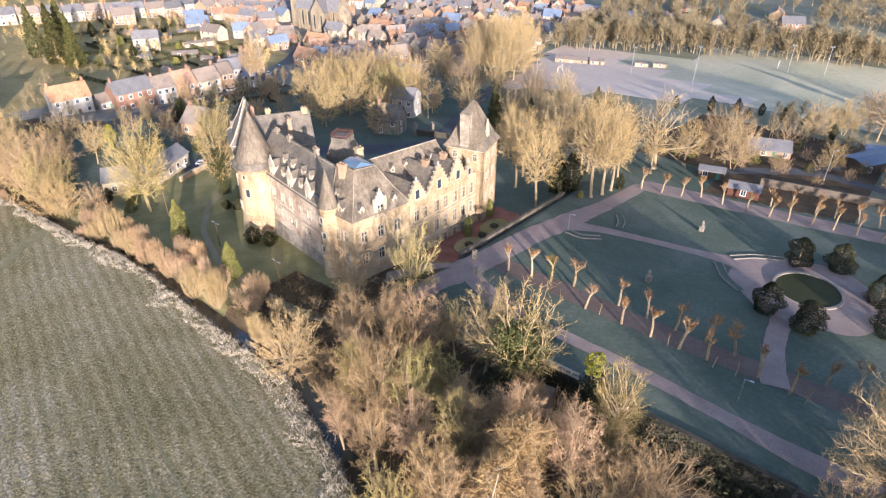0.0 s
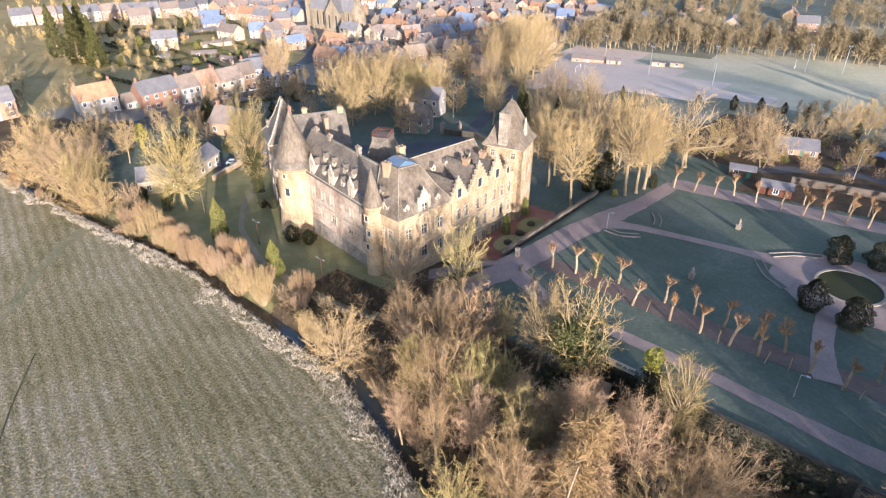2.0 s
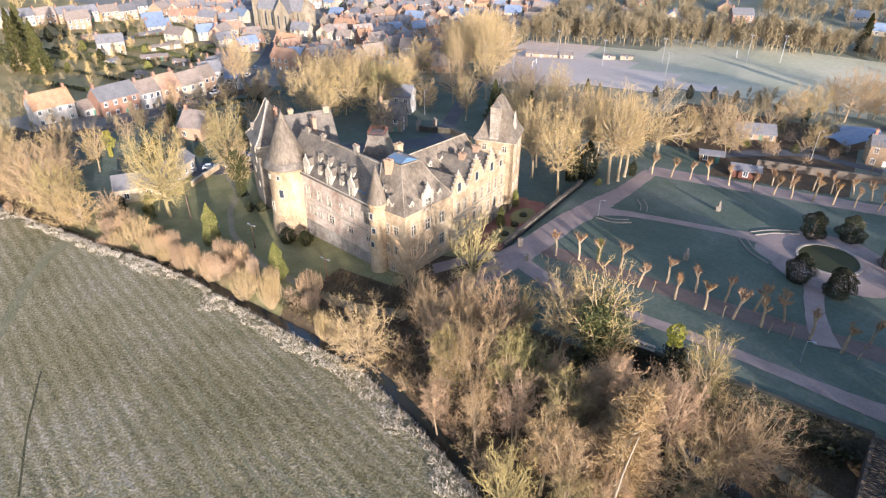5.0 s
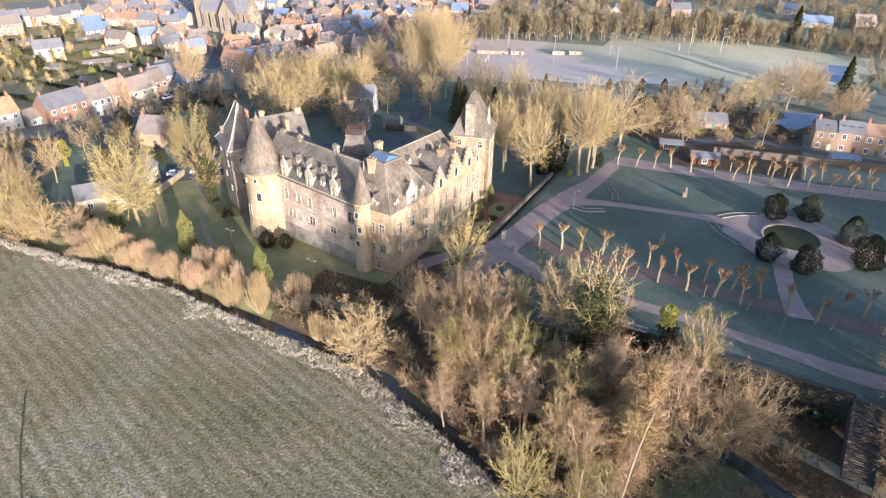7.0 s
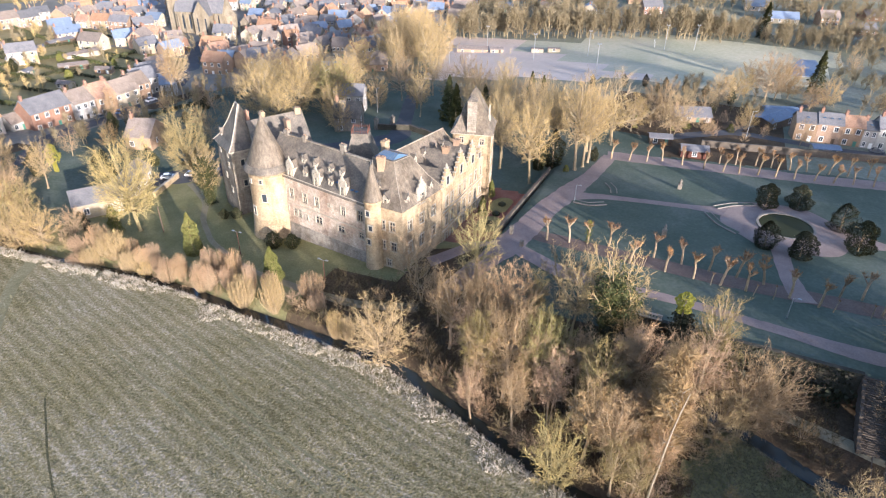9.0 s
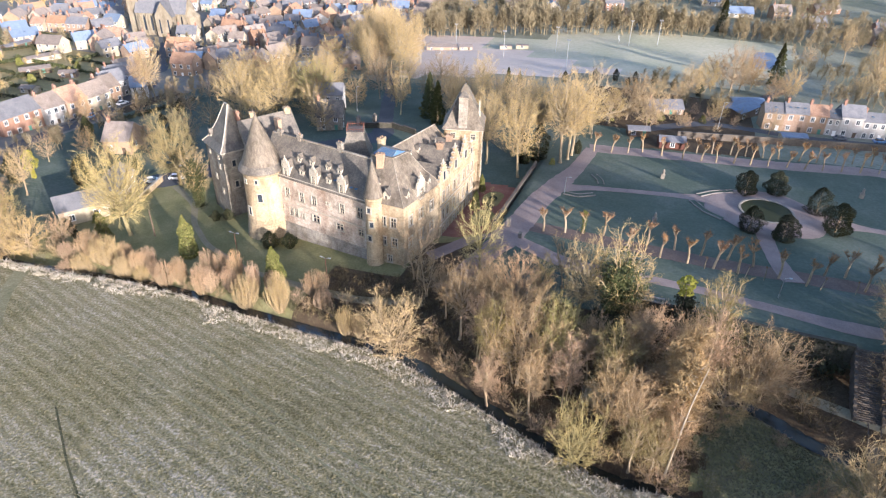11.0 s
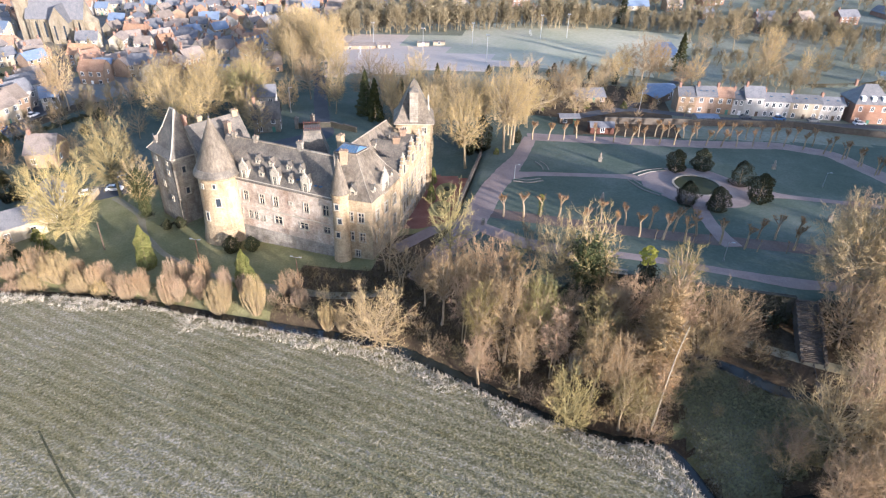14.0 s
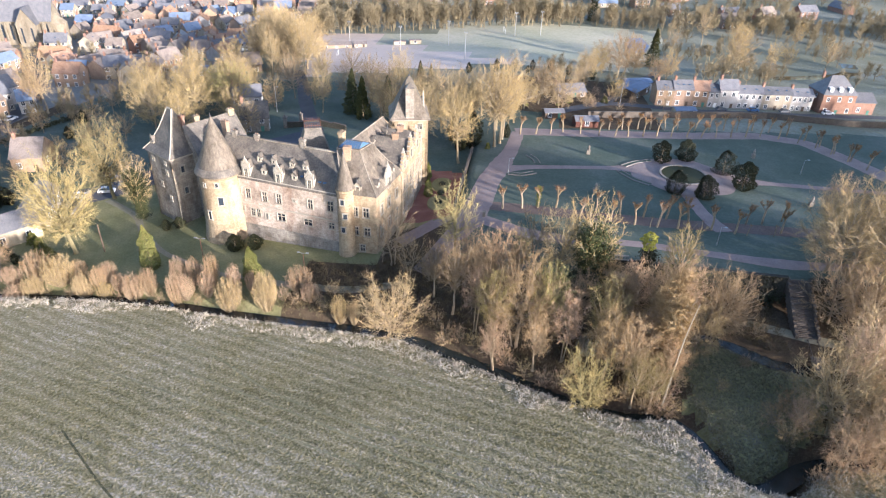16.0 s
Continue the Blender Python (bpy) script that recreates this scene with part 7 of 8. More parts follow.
for _ in range(4200):
    x = rr.uniform(-36, 1) if rr.random() < 0.7 else rr.uniform(8, 32)
    g.leaf((x, 68.08 + rr.gauss(0, 0.08), wall_top(x, 72) - 6.0 * rr.random() ** 1.3 + 0.1), rr.uniform(0.12, 0.26))
tagged(g.obj("wall_ivy", leaf_dark), "dark ivy hanging down the retaining wall", "ivy", kind="stuff")


# ---- houses ----
WIN = {}


def window_mesh(w, h, arched=False):
    key = (w, h)
    if key not in WIN:
        g = Geo()
        rim = lambda a, y: [(-w / 2 - a, y, -a), (w / 2 + a, y, -a), (w / 2 + a, y, h + a), (-w / 2 - a, y, h + a)]
        g.ring(rim(0.12, 0.0), rim(0.12, -0.08))
        g.ring(rim(0.12, -0.08), rim(0.0, -0.08))
        g.box((0, -0.06, -0.06), (w + 0.3, 0.22, 0.12))
        g.face([(-0.04, -0.06, 0), (0.04, -0.06, 0), (0.04, -0.06, h), (-0.04, -0.06, h)])
        g.face([(-w / 2, -0.03, 0), (w / 2, -0.03, 0), (w / 2, -0.03, h), (-w / 2, -0.03, h)], 1)
        me = bpy.data.meshes.new("window")
        me.from_pydata(g.v, [], g.f)
        me.materials.append(white_paint)
        me.materials.append(glass_dark)
        me.polygons.foreach_set("material_index", g.m)
        WIN[key] = me
    return WIN[key]


def house(x, y, yaw, w, d, h, rh, wall_mat, roof_mat, label, rows=2, cols=3, chim=1, hip=0.0, group="", side=1, door=True, category="house", lights=0, chim_mat=None, z=None):
    """A house with its front along local x, facing local -y."""
    rng = random.Random(int(abs(x) * 7 + abs(y) * 13))
    e = new("house")
    tagged(e, label, category, group)
    zz = min(ground_z(x + a, y + b) for a in (-w / 3, w / 3) for b in (-d / 3, d / 3)) if z is None else z
    e.location, e.rotation_euler = (x, y, zz), (0, 0, radians(yaw))
    g = Geo()
    low = [(-w / 2, -d / 2), (w / 2, -d / 2), (w / 2, d / 2), (-w / 2, d / 2)]
    g.prism(low, -2.0, h)
    if not hip:
        for s in (-1, 1):
            tri = [(s * w / 2, -d / 2, h), (s * w / 2, d / 2, h), (s * (w / 2), 0, h + rh)]
            g.face(tri if s > 0 else tri[::-1])
    g.box((0, -d / 2 - 0.03, 0.15), (w + 0.06, 0.08, 1.0))
    g.obj("wall", wall_mat, e)
    g = Geo()
    g.gable((-w / 2, 0), (w / 2, 0), d / 2, h + 0.02, h + rh, 0.3, 0, 0.2, hip, hip)
    roof = g.obj("roof", roof_mat, e)
    for i in range(chim):
        cx = (-w / 2 + 0.7) if i == 0 else (w / 2 - 0.7)
        g = Geo()
        g.box((cx, 0, h + rh + 0.2), (0.75, 0.95, 2.0))
        g.box((cx, 0, h + rh + 1.25), (0.95, 1.15, 0.16))
        g.round((cx, 0), [(0.15, h + rh + 1.3), (0.12, h + rh + 1.75)], 6)
        g.obj("chimney", chim_mat or brick, roof)
    for i in range(lights):
        g = Geo()
        f = 0.45
        g.box((-w / 2 + w * (i + 0.6) / (lights + 0.2), -d / 2 * (1 - f), h + rh * f + 0.22), (0.8, 0.9, 0.12))
        g.obj("roof_light", glass_roof, roof)
    step = w / cols
    ww = min(1.15, step * 0.42)
    storey = h / rows
    for r in range(rows):
        for c in range(cols):
            cx = -w / 2 + step * (c + 0.5)
            if r == 0 and door and c == cols // 2:
                g = Geo()
                g.box((cx, -d / 2 - 0.03, 1.05), (1.0, 0.1, 2.1))
                g.box((cx, -d / 2 - 0.04, 2.2), (1.25, 0.16, 0.14))
                g.obj("door", rng.choice((wood_dark, white_paint, green_paint)), e)
                continue
            share("window", window_mesh(round(ww, 1), 1.5), e, (cx, -d / 2 - 0.004, storey * r + storey * 0.32))
    for s in ((-1, 1) if side == 2 else (1,) if side == 1 else (-1,) if side == -1 else ()):
        for r in range(rows):
            share("window", window_mesh(0.9, 1.3), e, (s * (w / 2 + 0.004), rng.uniform(-0.2, 0.2) * d, storey * r + storey * 0.34), s * 1.5708)
    return e


# the street west of the castle
house(-245, 91, 80, 13, 9, 6.6, 4.2, render_white, tile_orange, "white house with an orange tiled roof", 2, 4, 2, side=-1)
house(-242, 101.5, 85, 5, 7, 3.4, 2.4, render_white, tile_brown, "low white annexe with a brown roof", 1, 2, 0)
house(-236.5, 109.5, 84, 14, 9, 7.0, 3.8, brick, roof_grey, "red brick house with white windows and a slate roof", 2, 4, 1)
house(-234, 120.5, 84, 7.5, 9, 7.0, 3.6, render_white, tile_brown, "white terraced house with a brown tiled roof", 2, 3, 1)
house(-233.4, 128.5, 84, 8, 10, 7.2, 4.2, brick_brown, tile_orange, "brick house with a tall orange tiled roof", 2, 2, 2)
house(-234.2, 138.5, 86, 11, 9, 6.6, 4.0, render_cream, tile_brown, "cream house with a brown tiled roof", 2, 3, 1)
house(-238, 149, 80, 8, 9, 7.0, 3.6, brick_brown, tile_brown, "brown terraced house on the street", 2, 3, 1)
house(-243, 157.5, 70, 9, 9, 7.2, 3.6, render_white, roof_grey, "white terraced house with tall windows", 2, 4, 1)
house(-248.5, 167, 68, 10, 9, 7.4, 3.6, render_white, roof_grey, "white terraced house with tall windows", 2, 4, 1)
house(-254, 176.5, 66, 9, 9, 7.2, 3.8, brick_brown, tile_brown, "brown terraced house on the street", 2, 3, 1)
house(-231.0, 159.5, 40, 5.5, 8, 5.6, 3.0, render_white, frost_roof, "small white house with a frosted roof", 2, 2, 0)
house(-262, 64, 80, 12, 9, 6.4, 4.0, brick_brown, roof_grey, "brown house with a slate roof behind trees", 2, 3, 1)
house(-190, 109, 20, 8, 11, 4.6, 4.0, brick_brown, tile_brown, "brick house with a gabled brown roof", 1, 2, 1)
house(-167.5, 70.5, 55, 11, 7.5, 4.4, 2.6, render_cream, roof_grey, "long cream-washed barn with a slate roof", 1, 2, 0, category="barn", door=False)
house(-169, 82.5, 115, 15, 6.5, 4.2, 2.4, render_cream, roof_grey, "cream outbuilding beside the yard", 1, 4, 0, category="barn", door=False)
house(-148.5, 164, 20, 10, 8, 7.6, 3.0, render_white, roof_grey, "white house with a tall gable behind the castle", 2, 3, 1, side=2)
house(-138, 145.5, 20, 8.5, 7, 5.2, 4.4, stone_low, slate, "stone gatehouse with a steep slate roof", 2, 2, 1, side=2, category="gatehouse")
house(-204, 229, 20, 15, 8, 3.0, 0.5, render_cream, frost_roof, "low cream flat-roofed building", 1, 5, 0, category="building")
house(-181, 236, 30, 14, 9, 4.6, 4.6, brick_brown, tile_brown, "brown-roofed house among trees", 1, 3, 1, lights=4)
# sports ground
house(-160, 311, 20, 17, 8, 2.8, 1.0, brick_brown, tile_brown, "low clubhouse beside the sports ground", 1, 3, 0, category="clubhouse")
house(-147, 314, 20, 7, 6, 2.6, 0.8, render_cream, tile_brown, "cream hut beside the clubhouse", 1, 2, 0, category="hut")
for x in (-126, -117.5):
    house(x, 322 + (x + 126) * 0.35, 18, 6.5, 2.6, 2.3, 0.3, render_cream, tile_brown, "small pale dugout cabin on the pitch", 1, 1, 0, category="cabin", door=False, side=0)
# the terrace of houses beyond the park wall
TER = "terraced houses beyond the park wall"
ROW = [(-4.3, 2.0, 6.6, 2.4, brick_brown, roof_grey, "brown brick terraced house with a slate roof", 2, 1), (2.0, 9.0, 7.0, 2.6, brick_brown, roof_grey, "brick terraced house with dark panels on its roof", 2, 3), (9.0, 15.0, 7.0, 2.6, brick_brown, tile_orange, "brick terraced house with an orange tiled roof", 2, 0), (15.0, 19.0, 6.6, 2.0, render_white, roof_grey, "narrow white terraced house with a slate roof", 2, 1),
       (19.0, 25.8, 7.6, 3.0, render_white, roof_grey, "tall white terraced house with a slate roof", 2, 0), (25.8, 35.2, 6.6, 2.0, render_white, roof_grey, "white terraced house with dull slates", 4, 2), (35.2, 46.1, 6.6, 1.9, render_cream, roof_grey, "grey-brown terraced house with roof lights", 3, 3), (46.1, 54.2, 6.4, 1.9, render_white, roof_grey, "white terraced house at the row's end", 4, 2)]
for x0, x1, h, rh, wm, rm, lab, bays, lights in ROW:
    cx = (x0 + x1) / 2
    house(cx, 201.2 + 0.15 * (cx + 4.3), 8.5, (x1 - x0) * 1.01 - 0.05, 7.0, h, rh, wm, rm, lab, 2, bays, 1, group=TER, lights=lights, side=0)
manor = house(62.6, 211.5, 9, 12.5, 11, 8.4, 5.4, brick, roof_grey, "large red brick house with a hipped pale roof", 2, 3, 1, hip=4.4, side=2)
for i in range(3):
    g = Geo()
    g.box((-3.6 + 3.6 * i, -4.2, 9.6), (1.3, 1.6, 1.3))
    g.face([(-4.35 + 3.6 * i, -5.1, 10.27), (-2.85 + 3.6 * i, -5.1, 10.27), (-2.85 + 3.6 * i, -2.8, 10.6), (-4.35 + 3.6 * i, -2.8, 10.6)])
    g.obj("dormer", white_paint, manor)
house(73.4, 213.0, 9, 8, 9, 5.4, 2.4, brick, roof_grey, "red brick annexe with a white garage door", 1, 2, 0)
house(4.6, 187.2, 15, 7.5, 4, 2.4, 0.5, render_cream, frost_roof, "pale flat-roofed garage by the park wall", 1, 2, 0, category="garage", door=False)
house(-10.0, 214, 60, 14, 8, 3.4, 1.0, wood_dark, frost_roof, "dark workshop with a frosted roof", 1, 3, 0, category="workshop")
house(-7.5, 226, 20, 12, 7, 3.6, 0.8, render_white, frost_roof, "white shed with a frosted roof", 1, 3, 0, category="shed")
house(-36, 204, 20, 12, 8, 2.7, 2.2, brick_brown, roof_grey, "brown brick bungalow with a grey roof", 1, 4, 1)
house(-31.5, 163.5, 12, 7.5, 4.5, 2.6, 1.0, rust, roof_grey, "red wooden kiosk with a grey roof", 1, 1, 0, category="kiosk", door=False)
house(-42.0, 170.5, 15, 6.5, 4, 2.5, 0.7, wood_dark, roof_grey, "dark garden shed with a grey roof", 1, 2, 0, category="shed")
# far houses among the woods
FAR = "distant houses beyond the sports ground"
FARS = [(-210, 420, 18), (-182, 424, 16), (-64, 404, 20), (-83, 434, 16), (-39, 408, 12), (-4, 440, 22), (21, 444, 14), (38, 430, 20), (50, 474, 24), (-120, 418, 14), (-150, 428, 16), (78, 430, 18), (100, 426, 14), (-20, 470, 18), (-100, 470, 18), (130, 440, 18), (-160, 470, 20), (-240, 440, 18), (70, 400, 12), (165, 470, 20)]
for i, (x, y, w) in enumerate(FARS):
    house(x, y, 8 + (i * 37) % 30 + (90 if i % 5 == 4 else 0), w * 0.8, 9, 3.2 + 2.4 * (i % 3 == 0), 3.4, (brick, render_cream, brick_brown, brick)[i % 4], (tile_brown, roof_grey, tile_brown, frost_roof)[(i * 3) % 4], "distant house among leafless trees", 1 + (i % 3 == 0), 4, 1, group=FAR)
# houses on the western slope
for i in range(9):
    house(-432 + 2.4 * i + (i % 2), 140 + 11.5 * i, 76, 11, 9, 6.2, 3.4, (render_cream, brick_brown, brick_brown)[i % 3], (roof_grey, tile_brown, roof_grey)[i % 3], "house in a long row on the western slope", 2, 4, 1, group="row on the western slope")
# the village
VIL = "village houses round the church"
rv = random.Random(21)
street = [(-222, 98), (-224, 130), (-236, 165), (-262, 205), (-300, 250), (-330, 300), (-350, 380)]
square = [(-300, 252), (-268, 262), (-240, 258)]
taken = []
WALLS = (brick_brown, render_cream, render_white, brick_brown, render_cream, render_cream, brick, render_cream)
ROOFS = (tile_brown, roof_grey, tile_orange, tile_brown, roof_grey, frost_roof, tile_orange, roof_grey, tile_brown)
NAMES = {"red_brick": "red brick", "brown_brick": "brown brick", "white_render": "white rendered", "cream_render": "cream rendered"}
RNAMES = {"brown_roof_tile": "brown tiled", "grey_roof_slate": "grey slate", "orange_roof_tile": "orange tiled", "sky_tinted_frost_roof": "frosted"}
row = 0
yy = 172.0
while yy < 440:
    xx = -430.0 + (row % 2) * 6
    while xx < -196:
        x, y = xx + rv.uniform(-2.5, 2.5), yy + rv.uniform(-2.5, 2.5) + 0.25 * (xx + 300)
        w, dd = rv.uniform(8, 13), rv.uniform(7.5, 9.5)
        xx += w + rv.uniform(0.8, 3.5)
        if min(seg_dist(x, y, p, q) for p, q in zip(street, street[1:])) < 8.5:
            continue
        if min(seg_dist(x, y, p, q) for p, q in zip(square, square[1:])) < 13 or math.hypot(x + 326, y - 286) < 27:
            continue
        if (x < -330 and y < 250 or x < -262 and y < 212) and rv.random() < 0.85:
            continue
        if x > -240 and y < 205 or x > -214 and y < 262 or y < 150:
            continue
        if rv.random() < 0.12 or y > 440:
            continue
        wm, rm = rv.choice(WALLS), rv.choice(ROOFS)
        lab = f"{NAMES[wm.name]} village house with a {RNAMES[rm.name]} roof"
        house(x, y, rv.choice((14, 14, 14, 104, 60, 75)) + rv.uniform(-8, 8), w, dd, rv.choice((4.8, 5.4, 6.0, 6.6)), rv.uniform(2.8, 4.0), wm, rm, lab, 2, rv.choice((3, 3, 4)), rv.choice((1, 1, 2)), group=VIL, lights=rv.choice((0, 0, 1)))
    yy += 14.5
    row += 1
# greenhouses and sheds of the gardens
for i, (x, y, w) in enumerate(((-275, 147, 6), (-258, 152, 5), (-283, 173, 7), (-329, 167, 12), (-300, 171, 12), (-345, 185, 9), (-318, 190, 16), (-352, 205, 14), (-365, 178, 8), (-305, 152, 6))):
    house(x, y, 10 + 11 * i, w, 4.2, 2.3, 0.9, (render_cream, wood_dark, brick_brown)[i % 3], (tile_brown, roof_grey)[i % 2], "small garden shed behind the houses", 1, 2, 0, category="shed", group="garden sheds", side=0)

# ---- the church ----
church = new("church")
tagged(church, "large pale stone church with buttresses and tall windows", "church")
church.location, church.rotation_euler = (-326, 286, ground_z(-326, 286)), (0, 0, radians(16))
g = Geo()
g.prism([(-16, -7), (14, -7), (14, 7), (-16, 7)], -3, 14)
g.prism([(-2, -12), (8, -12), (8, 12), (-2, 12)], -3, 13.2)
g.face([(-16, -7, 14), (-16, 0, 23), (-16, 7, 14)])
g.face([(14, -7, 14), (14, 7, 14), (14, 0, 23)])
g.face([(-2, -12, 13.2), (8, -12, 13.2), (3, -12, 21)])
g.face([(8, 12, 13.2), (-2, 12, 13.2), (3, 12, 21)])
g.obj("nave_wall", church_stone, church)
g = Geo()
g.gable((-16, 0), (14, 0), 7, 14, 23, 0.4, 0, 0.3)
g.obj("nave_roof", roof_grey, church)
g = Geo()
g.gable((3, -12), (3, 12), 5, 13.2, 21, 0.4, 0, 0.3)
g.obj("transept_roof", roof_grey, church)
g = Geo()
g.round((14, 0), [(5.5, -3), (5.5, 11), (5.7, 11.2), (0.3, 16.5)], 10)
g.obj("apse", church_stone, church)
g = Geo()
g.box((-18.5, 0, 11), (7, 7, 28))
tw = g.obj("tower", church_stone, church)
g = Geo()
g.ring([(-22.4, -3.9, 25), (-14.6, -3.9, 25), (-14.6, 3.9, 25), (-22.4, 3.9, 25)], [(-18.5, 0, 40)] * 4)
g.obj("spire", slate, tw)
for x in (-13.5, -9, -4.5, 10, 13.2):
    for s in (-1, 1):
        g = Geo()
        g.box((x, s * 7.8, 4.5), (0.9, 1.8, 15))
        g.box((x, s * 7.5, 12.4), (0.8, 1.2, 1.6), 0, 0, 0.5)
        g.obj("buttress", church_stone, church)
for x in (-11.2, -6.8, 11.6):
    for s in (-1, 1):
        g = Geo()
        g.box((x, s * 7.02, 7), (1.0, 0.12, 7))
        g.prism([(x - 0.5, s * 7.02 - 0.06), (x + 0.5, s * 7.02 - 0.06), (x + 0.5, s * 7.02 + 0.06), (x - 0.5, s * 7.02 + 0.06)], 10.5, 12.3, 0, [(x - 0.05, s * 7.02 - 0.06), (x + 0.05, s * 7.02 - 0.06), (x + 0.05, s * 7.02 + 0.06), (x - 0.05, s * 7.02 + 0.06)])
        g.obj("lancet_window", glass_dark, church)
for x in (0.5, 5.5):
    g = Geo()
    g.box((x, -12.02, 7), (0.9, 0.12, 8))
    g.obj("lancet_window", glass_dark, church)


# ---- cars, lamps, statues and small things ----
def car(x, y, yaw, paint, label):
    c = new("car")
    tagged(c, label, "car", "parked cars")
    c.location, c.rotation_euler = (x, y, ground_z(x, y) + 0.07), (0, 0, radians(yaw))
    g = Geo()
    prof = [(-2.1, 0.35), (-2.15, 0.75), (-1.6, 0.92), (0.9, 0.95), (1.95, 0.78), (2.15, 0.4)]
    for (x0, z0), (x1, z1) in zip(prof, prof[1:]):
        g.face([(x0, -0.85, z0), (x1, -0.85, z1), (x1, 0.85, z1), (x0, 0.85, z0)])
    for s in (-0.85, 0.85):
        side = [(px, s, pz) for px, pz in prof] + [(2.1, s, 0.25), (-2.1, s, 0.25)]
        g.face(side if s > 0 else side[::-1])
    g.face([(-2.1, -0.85, 0.25), (-2.1, 0.85, 0.25), (2.1, 0.85, 0.25), (2.1, -0.85, 0.25)])
    g.ring([(-1.7, -0.78, 0.9), (1.0, -0.78, 0.92), (1.0, 0.78, 0.92), (-1.7, 0.78, 0.9)], [(-1.25, -0.62, 1.46), (0.25, -0.62, 1.48), (0.25, 0.62, 1.48), (-1.25, 0.62, 1.46)], 1)
    g.face([(-1.27, -0.63, 1.465), (0.27, -0.63, 1.485), (0.27, 0.63, 1.485), (-1.27, 0.63, 1.465)])
    g.obj("body", [paint, glass_dark], c)
    for wx in (-1.35, 1.35):
        for wy in (-0.8, 0.8):
            g = Geo()
            g.tube((wx, wy - 0.1, 0.31), (wx, wy + 0.1, 0.31), 0.31, 0.31, 14)
            for k in (-0.1, 0.1):
                g.face([(wx + 0.31 * math.cos(a * 0.4488), wy + k, 0.31 + 0.31 * math.sin(a * 0.4488)) for a in range(14)])
            g.obj("wheel", asphalt, c)
    return c


car_white, car_blue, car_grey, car_red = plain("white_car_paint", (0.75, 0.75, 0.76), 0.25), plain("blue_car_paint", (0.10, 0.20, 0.38), 0.25), plain("grey_car_paint", (0.22, 0.23, 0.25), 0.25, 0.4), plain("red_car_paint", (0.38, 0.05, 0.04), 0.25)
car(-160.1, 96.4, 20, car_white, "white parked car in the castle yard")
car(-163.6, 104.5, 30, car_blue, "blue parked car in the castle yard")
car(-165.4, 92.6, 40, car_white, "white parked car in the castle yard")
car(-168.6, 87.6, 60, car_grey, "grey parked car beside the barn")
car(-157.0, 101.0, 25, car_grey, "grey parked car in the castle yard")
for i, (x, y, p) in enumerate(((-228.6, 147.4, car_white), (-225.8, 122, car_grey), (-225.2, 130, car_blue), (-244, 178, car_white), (-253, 191, car_grey), (-262, 255, car_white), (-272, 264, car_blue), (-252, 262, car_red), (-282, 258, car_grey), (-196, 222, car_white), (-214, 236, car_blue))):
    car(x, y, 80 + 13 * i, p, "parked car in the village street")
for i, (x, y, p) in enumerate(((20, 197, car_grey), (32, 199.5, car_blue), (44, 201.5, car_grey), (60, 203.5, car_white))):
    car(x, y, 12, p, "parked car before the terraced houses")


def lamp_post(x, y, h, heads, mat, label):
    z = ground_z(x, y)
    e = thing("lamp_post", (x, y, z), label, "lamp post", "lamp posts")
    g = Geo()
    g.round((x, y), [(0.16, z - 0.3), (0.14, z + 0.8), (0.09, z + 0.9), (0.06, z + h)], 8)
    g.obj("pole", mat, e)
    for k in range(heads):
        s = 1 if k == 0 else -1
        g = Geo()
        g.tube((x, y, z + h - 0.05), (x + s * 0.8, y, z + h + 0.12), 0.04, 0.04, 6)
        g.box((x + s * 0.95, y, z + h + 0.13), (0.55, 0.28, 0.14))
        g.obj("lamp_head", metal_grey, e)


lamp_post(-117.8, 65.9, 6.0, 2, rust, "brown lamp post with two pale heads")
lamp_post(-94.4, 64.2, 5.0, 2, rust, "brown lamp post with two pale heads")
lamp_post(-54.5, 112.9, 4.2, 1, metal_grey, "slim grey park lamp")
lamp_post(-8.5, 80.6, 4.4, 1, metal_grey, "slim grey park lamp")
lamp_post(26.1, 132.2, 4.2, 1, metal_grey, "slim grey park lamp")
lamp_post(-138.6, 165.4, 9.0, 1, metal_grey, "tall street lamp on the drive")
lamp_post(-17.5, 190.5, 9.0, 1, metal_grey, "tall street lamp on the lane")
g = Geo()
g.round((-142.4, 67.6), [(0.17, -3.8), (0.13, 4.0)], 8)
tagged(g.obj("timber_post", wood_dark), "plain weathered timber post on the lawn", "post")


def floodlight(x, y, h):
    z = ground_z(x, y)
    e = thing("floodlight_mast", (x, y, z), "slim steel floodlight mast on the sports ground", "mast", "floodlight masts")
    g = Geo()
    g.round((x, y), [(0.2, z - 0.3), (0.16, z + h * 0.5), (0.1, z + h)], 8)
    g.obj("mast", metal_grey, e)
    g = Geo()
    g.box((x, y, z + h), (1.8, 0.2, 0.3))
    g.obj("crossbar", metal_grey, e)
    for k in (-0.6, 0.6):
        g = Geo()
        g.box((x + k, y - 0.2, z + h + 0.35), (0.6, 0.3, 0.5))
        g.obj("floodlight", metal_grey, e)


for x, y in ((-154, 264.5), (-153.7, 317), (-97.6, 320.3), (-83.3, 272.5), (-61.5, 342.8), (-46.7, 349.5), (-120, 295)):
    floodlight(x, y, 13.0)


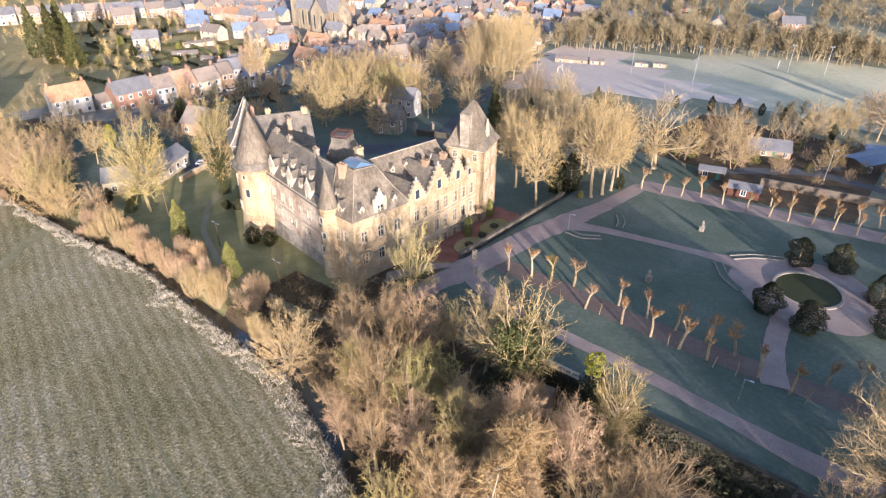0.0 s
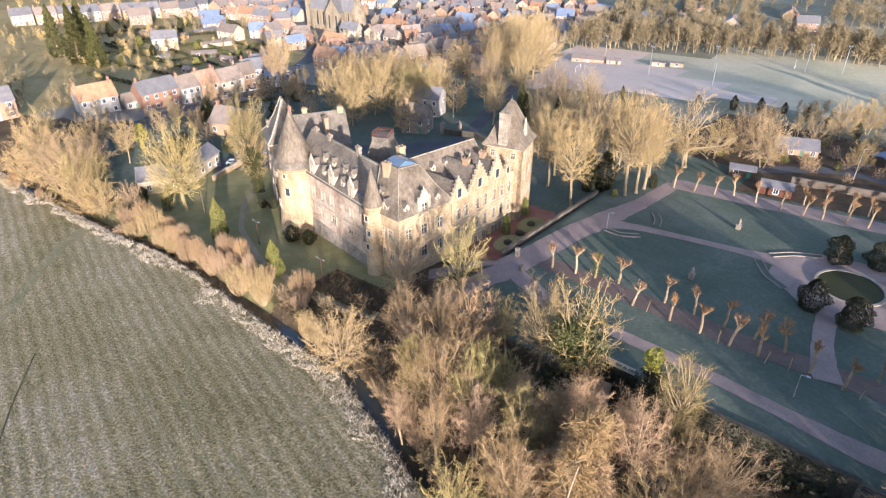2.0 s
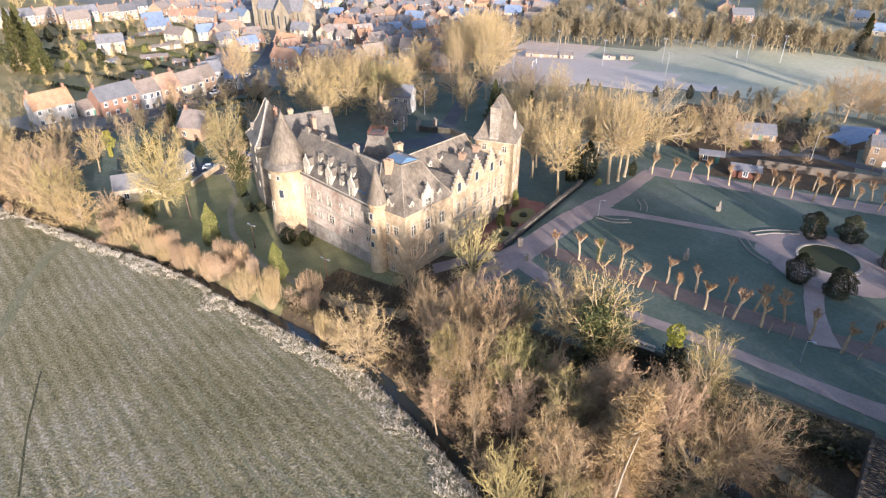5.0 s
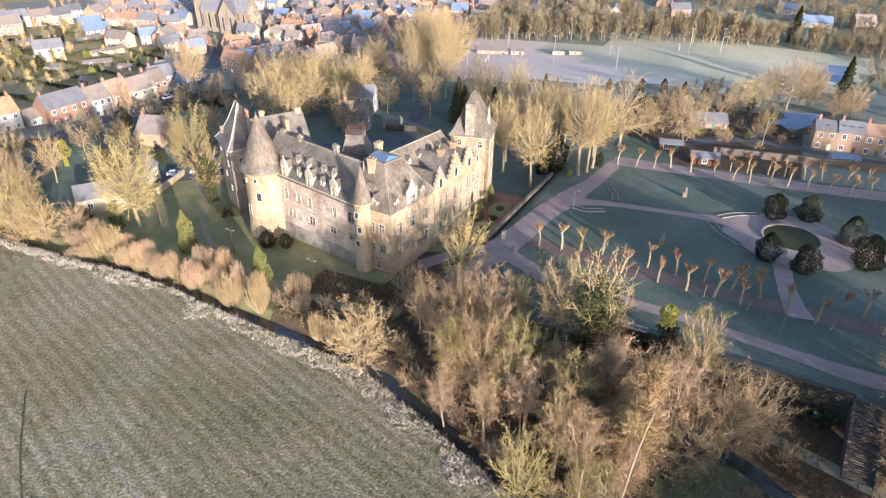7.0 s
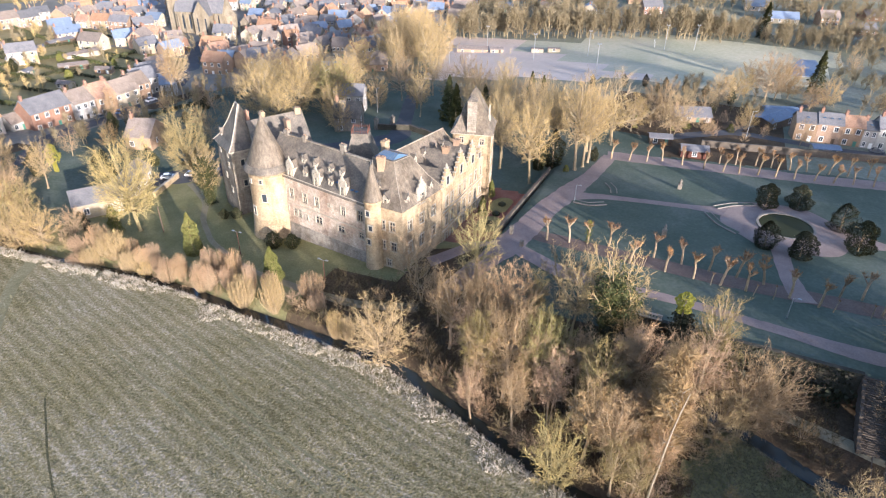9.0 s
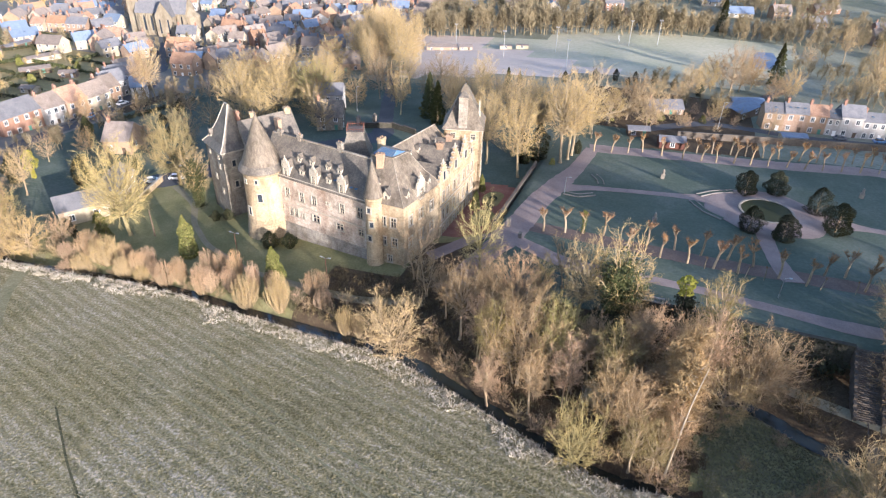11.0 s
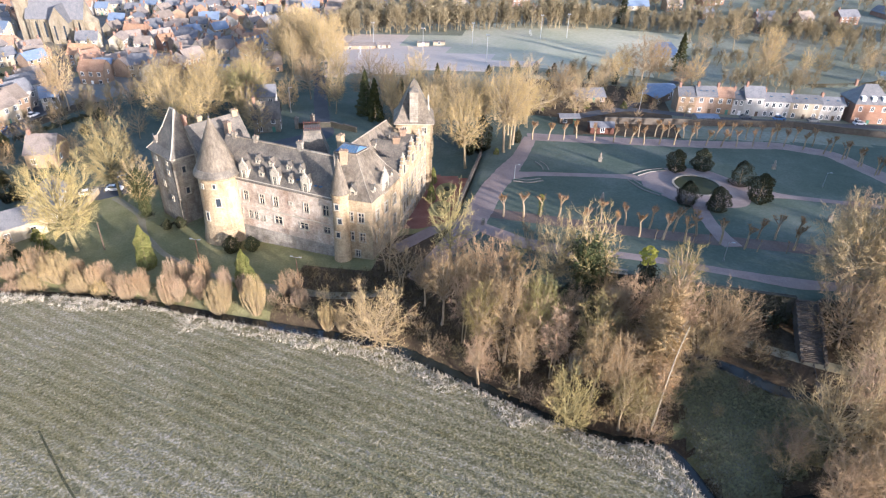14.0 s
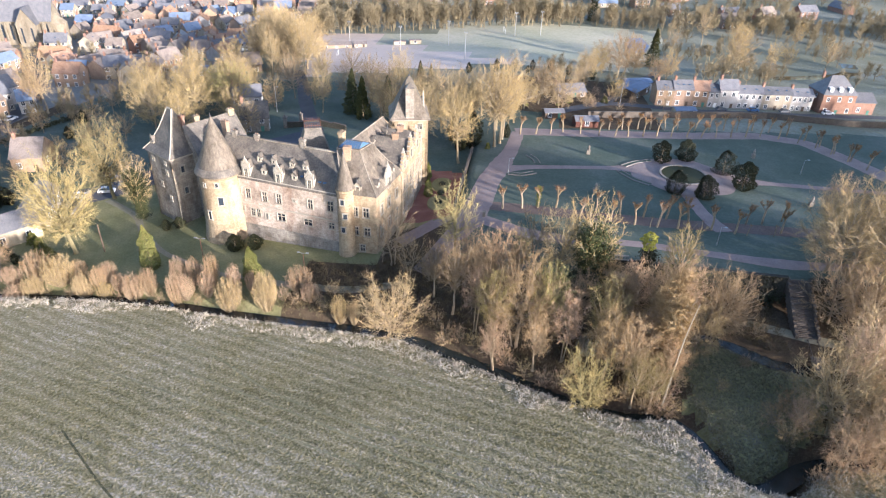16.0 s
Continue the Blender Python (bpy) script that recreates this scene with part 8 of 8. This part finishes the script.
def goal(x, y, yaw):
    e = new("goal")
    tagged(e, "white football goal on the frosted pitch", "goal", "goals")
    e.location, e.rotation_euler = (x, y, ground_z(x, y)), (0, 0, radians(yaw))
    for s in (-3.66, 3.66):
        g = Geo()
        g.tube((s, 0, -0.1), (s, 0, 2.44), 0.08, 0.08, 6)
        g.obj("post", white_paint, e)
    g = Geo()
    g.tube((-3.7, 0, 2.44), (3.7, 0, 2.44), 0.08, 0.08, 6)
    g.obj("crossbar", white_paint, e)


goal(-68, 352, 100)
goal(-150, 280, 100)


def statue(x, y, h):
    z = ground_z(x, y)
    e = thing("statue", (x, y, z), "weathered grey stone statue on a square pedestal", "statue", "statues on the lawns")
    g = Geo()
    g.box((x, y, z + 0.5), (0.95, 0.95, 1.3))
    g.box((x, y, z + 1.2), (1.15, 1.15, 0.16))
    g.round((x, y), [(0.4, z + 1.28), (0.3, z + 1.7), (0.36, z + 1.28 + h * 0.55), (0.2, z + 1.28 + h * 0.8), (0.17, z + 1.28 + h * 0.92), (0.05, z + 1.28 + h)], 10)
    g.obj("statue", stone_low, e)


statue(-32.2, 134.2, 1.5)
statue(16.5, 143.5, 1.5)
statue(-32.4, 104.4, 1.5)
statue(20.5, 108.5, 1.5)
for x, y, h in ((-62.4, 88.6, 1.9), (-58.6, 84.0, 1.2)):
    g = Geo()
    z = ground_z(x, y)
    g.box((x, y, z + h / 2 - 0.2), (0.7, 0.7, h + 0.4))
    g.box((x, y, z + h + 0.08), (0.9, 0.9, 0.18), 0, 0, 0.8)
    tagged(g.obj("gate_pillar", stone_low), "pale stone gate pillar beside the avenue", "pillar")
for x, y, h in ((-135.2, 147.8, 4.0), (-128.6, 147.0, 3.6), (-124.5, 150.5, 3.6)):
    g = Geo()
    z = ground_z(x, y)
    g.box((x, y, z + h / 2 - 0.2), (1.1, 1.1, h + 0.4))
    g.box((x, y, z + h + 0.1), (1.4, 1.4, 0.22))
    g.round((x, y), [(0.3, z + h + 0.2), (0.4, z + h + 0.5), (0.1, z + h + 0.9)], 8)
    tagged(g.obj("gate_pillar", stone_low), "tall stone gate pillar on the castle drive", "pillar")
masonry("drive_wall", [(-159.6, 81.5), (-161.5, 88), (-163.2, 94)], 1.5, 0.5, "sunlit stone wall beside the yard", [stone, trim_stone], 0.12)
masonry("yard_wall", [(-128, 147), (-118, 150), (-108, 146)], 1.8, 0.5, "stone wall beside the castle drive", [darkened_stone, step_stone], 0.12)
masonry("ruined_wall", [(-52, 57.2), (-46, 58.0), (-38, 59.4)], 1.5, 0.7, "pale ruined wall in the wood", [stone, trim_stone], 0.0)
ruin = house(-33.2, 65.4, 8, 4.6, 4.0, 3.4, 2.0, brick_brown, tile_brown, "small brown garden house below the terrace", 1, 1, 0, category="garden house", side=0, z=1.6)
w, f, _ = coppice(88, 4.2, 4.4, 90)
prototype("rimed", "frosted_bush", w, f, None, frost_reed, frost_reed, leaf_ivy, "small bush white with hoarfrost in the wood", "bush", "crown")
plant("rimed", -36.6, 47.6, 1.0, 0.0)
ribbon("backwater", [(58, 272), (76, 280), (98, 292), (114, 310), (118, 330)], 8, water, "dark backwater in the frosted meadow", "water", lift=0.06, step=3)
# floodwater in the meadow; its pale blue is painted for the reflected sky
for nm, pts in (("flood_pool", [(1, 322), (11, 325), (15, 340), (13, 358), (5, 356), (2, 340)]),):
    g = Geo()
    z = max(ground_z(x, y) for x, y in pts) + 0.12
    g.prism(pts, z - 3.0, z)
    tagged(g.obj(nm, frost_roof), "still water lying in the frosted meadow", "water", kind="structure")
for i, (x, y) in enumerate(((-72, 66.5), (-68.5, 70))):
    g = Geo()
    z = ground_z(x, y)
    g.box((x, y, z + 0.42), (1.8, 0.5, 0.08), 0.4)
    for s in (-0.7, 0.7):
        g.box((x + s * math.cos(0.4), y + s * math.sin(0.4), z + 0.19), (0.1, 0.45, 0.42), 0.4)
    tagged(g.obj("bench", wood_dark), "plain timber bench beside the path", "bench")
